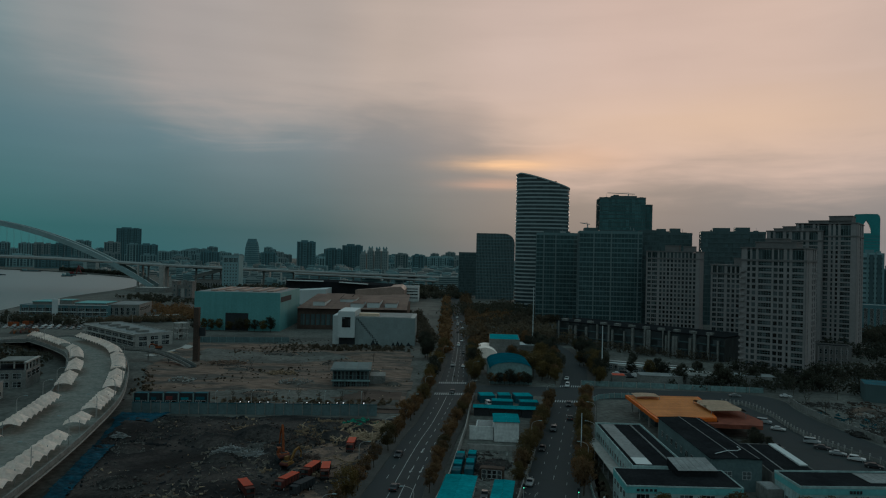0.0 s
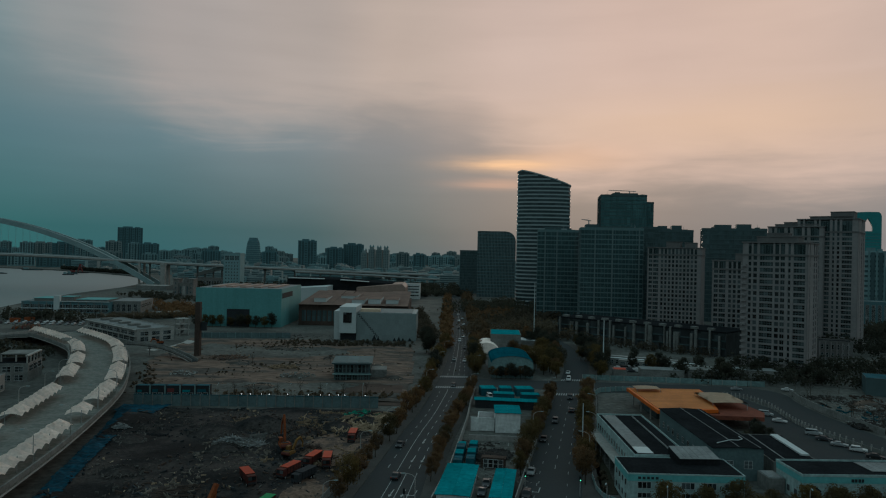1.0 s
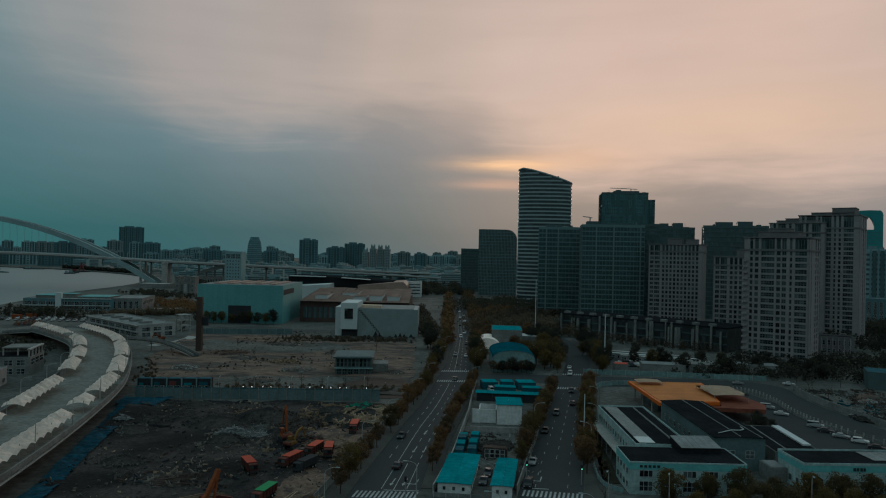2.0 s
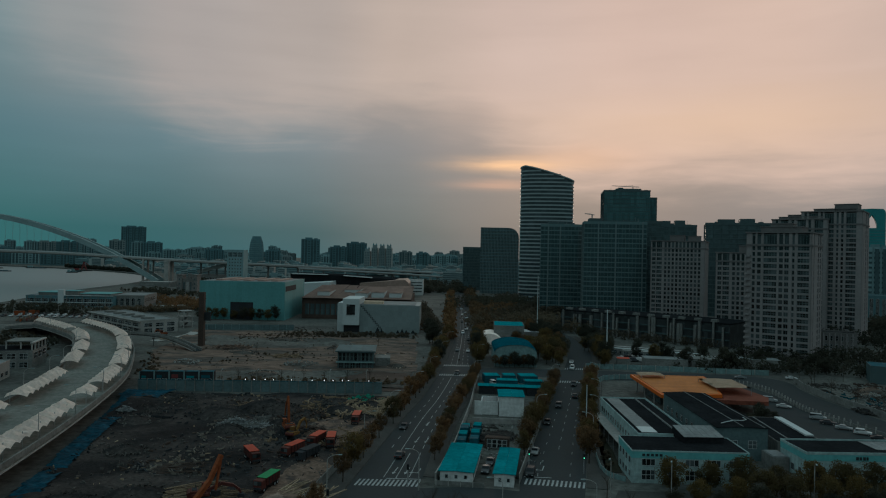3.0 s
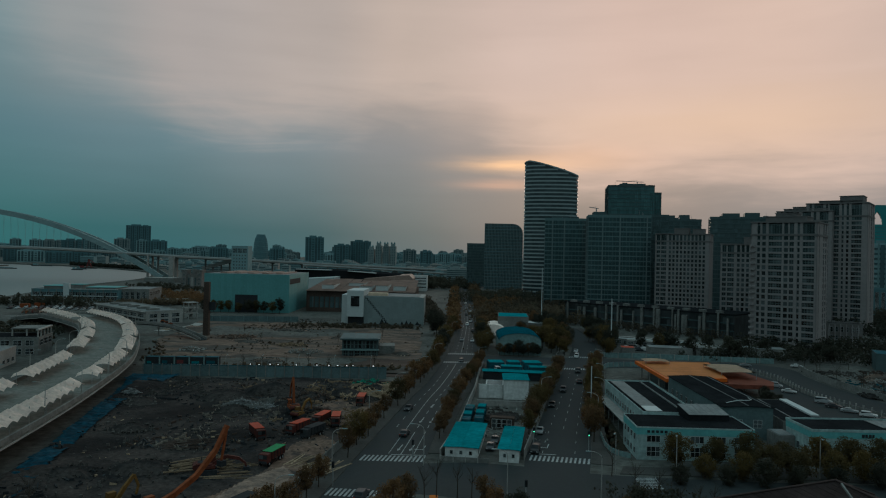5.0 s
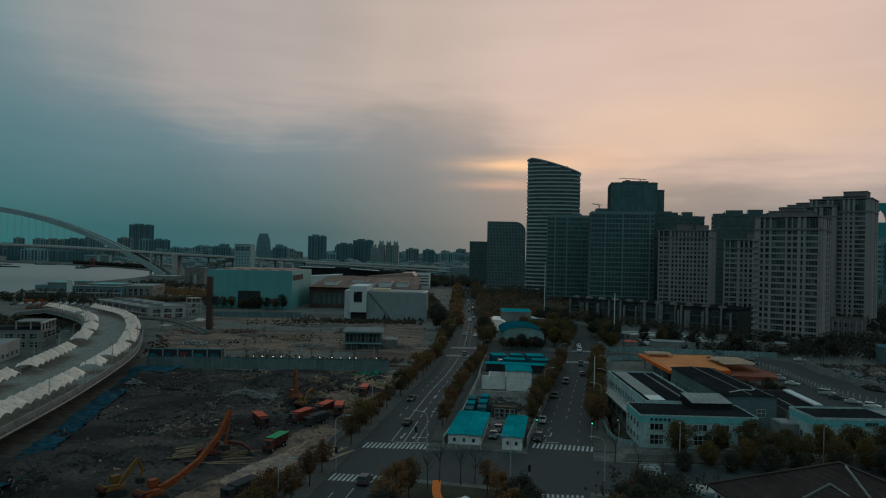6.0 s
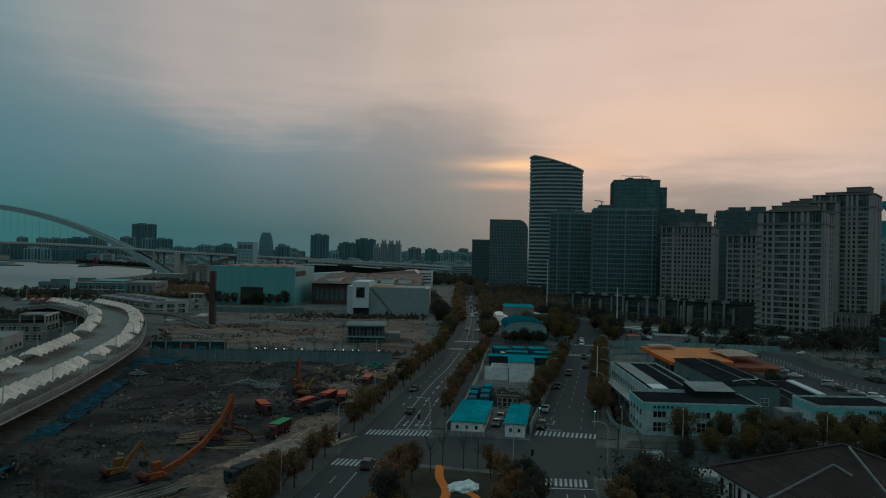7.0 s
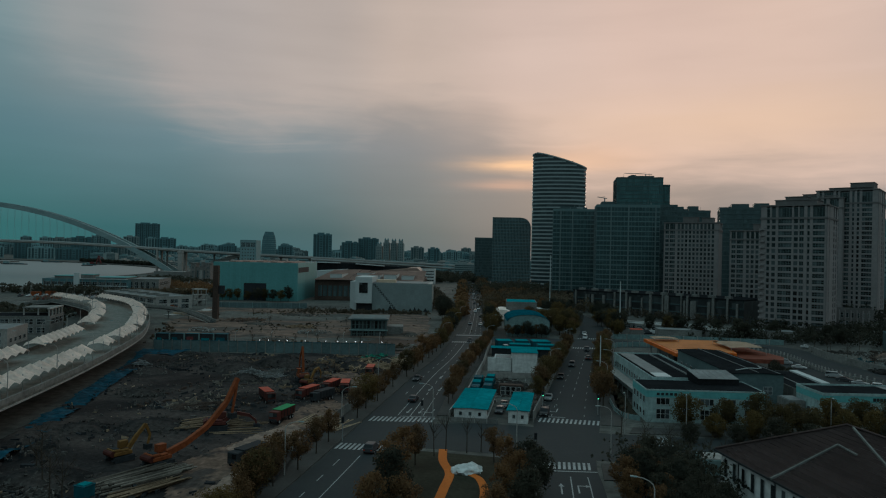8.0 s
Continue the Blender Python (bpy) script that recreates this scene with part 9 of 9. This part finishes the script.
def car(kind, paint, plain=False):
    """A car facing local -y: body, glazing, wheels and lights."""
    L, W, H = {"saloon": (4.6, 1.8, 1.45), "van": (4.9, 1.85, 1.9), "suv": (4.6, 1.85, 1.7)}[kind]
    top = thing("car", 0, 0, 0, 0, {"car_white": "white", "car_dark": "dark", "car_silver": "silver-grey"}[paint] + " " + {"saloon": "saloon car", "van": "small van", "suv": "sport utility car"}[kind] + " standing on the asphalt", "car", "cars")
    side = {"saloon": [(-L / 2, 0.35), (-L / 2, 0.75), (-1.0, 0.92), (-0.35, H), (0.9, H), (1.7, 0.98), (L / 2, 0.9), (L / 2, 0.35)],
            "van": [(-L / 2, 0.35), (-L / 2, 0.95), (-1.6, 1.1), (-0.9, H), (2.2, H), (L / 2, 1.1), (L / 2, 0.35)],
            "suv": [(-L / 2, 0.38), (-L / 2, 0.9), (-1.1, 1.05), (-0.4, H), (1.7, H), (L / 2 - 0.1, 1.05), (L / 2, 0.38)]}[kind]
    bm = bmesh.new()
    rows = [[bm.verts.new((s * (W / 2 - (0.16 if z > 1.1 else 0)), y, z)) for y, z in side] for s in (-1, 1)]
    bm.faces.new(rows[0])
    bm.faces.new(rows[1][::-1])
    k = len(side)
    for i in range(k):
        bm.faces.new((rows[0][i], rows[1][i], rows[1][(i + 1) % k], rows[0][(i + 1) % k]))
    bmesh.ops.recalc_face_normals(bm, faces=bm.faces)
    bmesh.ops.bevel(bm, geom=bm.edges[:], offset=0.06, segments=1, affect="EDGES")
    part("body", bm, paint, top)
    a, b = side[2], side[3]
    bm = bmesh.new()
    v = [bm.verts.new((s * (W / 2 - 0.22), y - 0.02, z + 0.03)) for s, (y, z) in ((-1, (a[0] * 0.85 + b[0] * 0.15, a[1] * 0.85 + b[1] * 0.15)), (1, (a[0] * 0.85 + b[0] * 0.15, a[1] * 0.85 + b[1] * 0.15)), (1, (b[0] * 0.9 + a[0] * 0.1, b[1] * 0.9 + a[1] * 0.1)), (-1, (b[0] * 0.9 + a[0] * 0.1, b[1] * 0.9 + a[1] * 0.1)))]
    bm.faces.new(v)
    bmesh.ops.solidify(bm, geom=bm.faces[:], thickness=0.03)
    part("windscreen", bm, "car_glass", top)
    c, d = (side[4], side[5])
    bm = bmesh.new()
    v = [bm.verts.new((s * (W / 2 - 0.22), y + 0.02, z + 0.03)) for s, y, z in ((-1, c[0] * 0.85 + d[0] * 0.15, c[1] * 0.85 + d[1] * 0.15), (1, c[0] * 0.85 + d[0] * 0.15, c[1] * 0.85 + d[1] * 0.15), (1, d[0] * 0.85 + c[0] * 0.15, d[1] * 0.85 + c[1] * 0.15), (-1, d[0] * 0.85 + c[0] * 0.15, d[1] * 0.85 + c[1] * 0.15))]
    bm.faces.new(v)
    bmesh.ops.solidify(bm, geom=bm.faces[:], thickness=0.03)
    part("rear_window", bm, "car_glass", top)
    if plain:
        bm = bmesh.new()
        bx(bm, -W / 2 + 0.1, W / 2 - 0.1, -L / 2 + 0.3, L / 2 - 0.3, -0.04, 0.4)
        part("underbody", bm, "rubber", top)
        return top
    for s in (-1, 1):
        bm = bmesh.new()
        bx(bm, s * (W / 2 - 0.09) - 0.02, s * (W / 2 - 0.09) + 0.02, b[0] - 0.2, c[0] + 0.1, 1.02, H - 0.14)
        part("side_window", bm, "car_glass", top)
        bm = bmesh.new()
        bx(bm, s * W * 0.34 - 0.2, s * W * 0.34 + 0.2, -L / 2 - 0.02, -L / 2 + 0.06, 0.6, 0.74)
        part("headlight", bm, "white_tile", top)
        bm = bmesh.new()
        bx(bm, s * W * 0.36 - 0.16, s * W * 0.36 + 0.16, L / 2 - 0.06, L / 2 + 0.02, 0.68, 0.84)
        part("tail_light", bm, "truck_red", top)
    wheels(top, [(s * (W / 2 - 0.08), v) for s in (-1, 1) for v in (-L * 0.31, L * 0.3)], 0.32, 0.2)
    return top


SHAPES = {}


def car_at(kind, paint, x, y, rz, z=0.035):
    key = kind, paint, y > 325
    if key not in SHAPES:
        SHAPES[key] = car(*key)
        SHAPES[key].matrix_basis = pose(x, y, z, 0, 0, rz)
    else:
        copy_thing(SHAPES[key], pose(x, y, z, 0, 0, rz))


for row in (("suv", "car_dark", -14.6, 125, 170), ("saloon", "car_dark", -9.6, 168.5, 170), ("saloon", "car_dark", -10.2, 196, 350), ("saloon", "car_dark", 6.4, 286, 352),
            ("suv", "car_dark", 20.6, 157.0, 346), ("saloon", "car_silver", 23.8, 174, 346), ("saloon", "car_dark", 31.5, 205, 346), ("suv", "car_dark", 38.6, 228, 346), ("saloon", "car_dark", 47, 244, 166),
            ("suv", "car_dark", 50.6, 266, 346), ("van", "car_white", 57.2, 305, 346), ("saloon", "car_white", 60, 322, 346), ("saloon", "car_silver", 8.0, 355, 355),
            ("saloon", "car_white", 13.2, 352, 355), ("saloon", "car_dark", 15, 400, 355), ("van", "car_white", 12.8, 432, 356), ("saloon", "car_white", 15.6, 455, 356), ("saloon", "car_silver", 17.2, 490, 356),
            ("saloon", "car_dark", 14.2, 505, 356), ("saloon", "car_white", 18.4, 535, 356), ("suv", "car_white", 15.6, 560, 356), ("saloon", "car_silver", 19, 580, 356), ("saloon", "car_white", 16.6, 620, 356),
            ("van", "car_silver", 115.2, 244.3, 60), ("saloon", "car_white", 115.4, 234.5, 60), ("van", "car_silver", 118.3, 218.5, 60), ("saloon", "car_dark", 118, 212.2, 60), ("saloon", "car_silver", 119.2, 206, 60), ("suv", "car_white", 121.4, 200.4, 60), ("saloon", "car_dark", 122.4, 194, 60),
            ("saloon", "car_silver", 124.6, 290.5, 85), ("saloon", "car_white", 146.3, 291.3, 80), ("saloon", "car_dark", 104, 212, 20), ("saloon", "car_dark", 10.6, 158.5, 350), ("van", "car_white", 33.4, 262, 10), ("van", "car_white", 19.8, 264, 10), ("saloon", "car_dark", 12.0, 164.5, 350)):
    car_at(*row)
for i in range(34):
    car_at(rr.choice(("saloon", "suv")), rr.choice(("car_dark", "car_white", "car_silver")), -300 + 5.0 * (i % 17) + rr.uniform(-0.5, 0.5), (476 if i < 17 else 487) + 0.1 * (i % 17), rr.uniform(-4, 4))
for i in range(24):
    car_at(rr.choice(("saloon", "van")), rr.choice(("car_white", "car_silver", "car_dark")), -236 + 4.4 * (i % 8) + rr.uniform(-0.6, 0.6), 545 + 14 * (i // 8), 30)
for i in range(18):
    car_at(rr.choice(("saloon", "van")), rr.choice(("car_white", "car_silver", "car_dark")), 88 + 3.3 * (i % 15), (332 if i < 15 else 340) - 0.3 * (i % 15), 80)


def boat(x, y, L, rz, label, red=False):
    top = thing("river_boat", x, y, -2.2, rz, label, "boat", "river boats")
    bm = bmesh.new()
    prism(bm, [(-L / 2, -3), (L * 0.35, -3), (L / 2, 0), (L * 0.35, 3), (-L / 2, 3)], -0.3, 1.6)
    part("hull", bm, "dark_metal", top)
    bm = bmesh.new()
    bx(bm, -L * 0.42, -L * 0.2, -2.2, 2.2, 1.6, 5.5)
    part("wheelhouse", bm, "dull_red" if red else "far_grey", top)
    bm = bmesh.new()
    bx(bm, -L * 0.15, L * 0.35, -2.4, 2.4, 1.6, 2.4)
    part("hatch", bm, "rust" if red else "far_dark", top)
    if red:
        bm = bmesh.new()
        beam(bm, (-2, 0, 2), (2, 0, 19), 1.6, 1.6)
        beam(bm, (8, 0, 2), (2, 0, 19), 1.6, 1.6)
        beam(bm, (2, 0, 19), (13, 0, 12), 1.2, 1.2)
        for k in range(1, 5):
            beam(bm, (-2 + 0.9 * k, 0, 2 + 3.6 * k), (8 - 1.25 * k, 0, 2 + 3.6 * k), 0.7, 0.7)
        part("derrick", bm, "dull_red", top)


boat(-714, 1337, 20, 8, "low dark barge on the river")
boat(-728, 1378, 22, -5, "low dark barge on the river")
boat(-905, 1545, 44, 4, "low dark barge near the far bank")
boat(-748, 1440, 40, 3, "moored barge with a red derrick", True)
boat(-850, 1326, 46, 12, "moored dark vessel by the far bank")
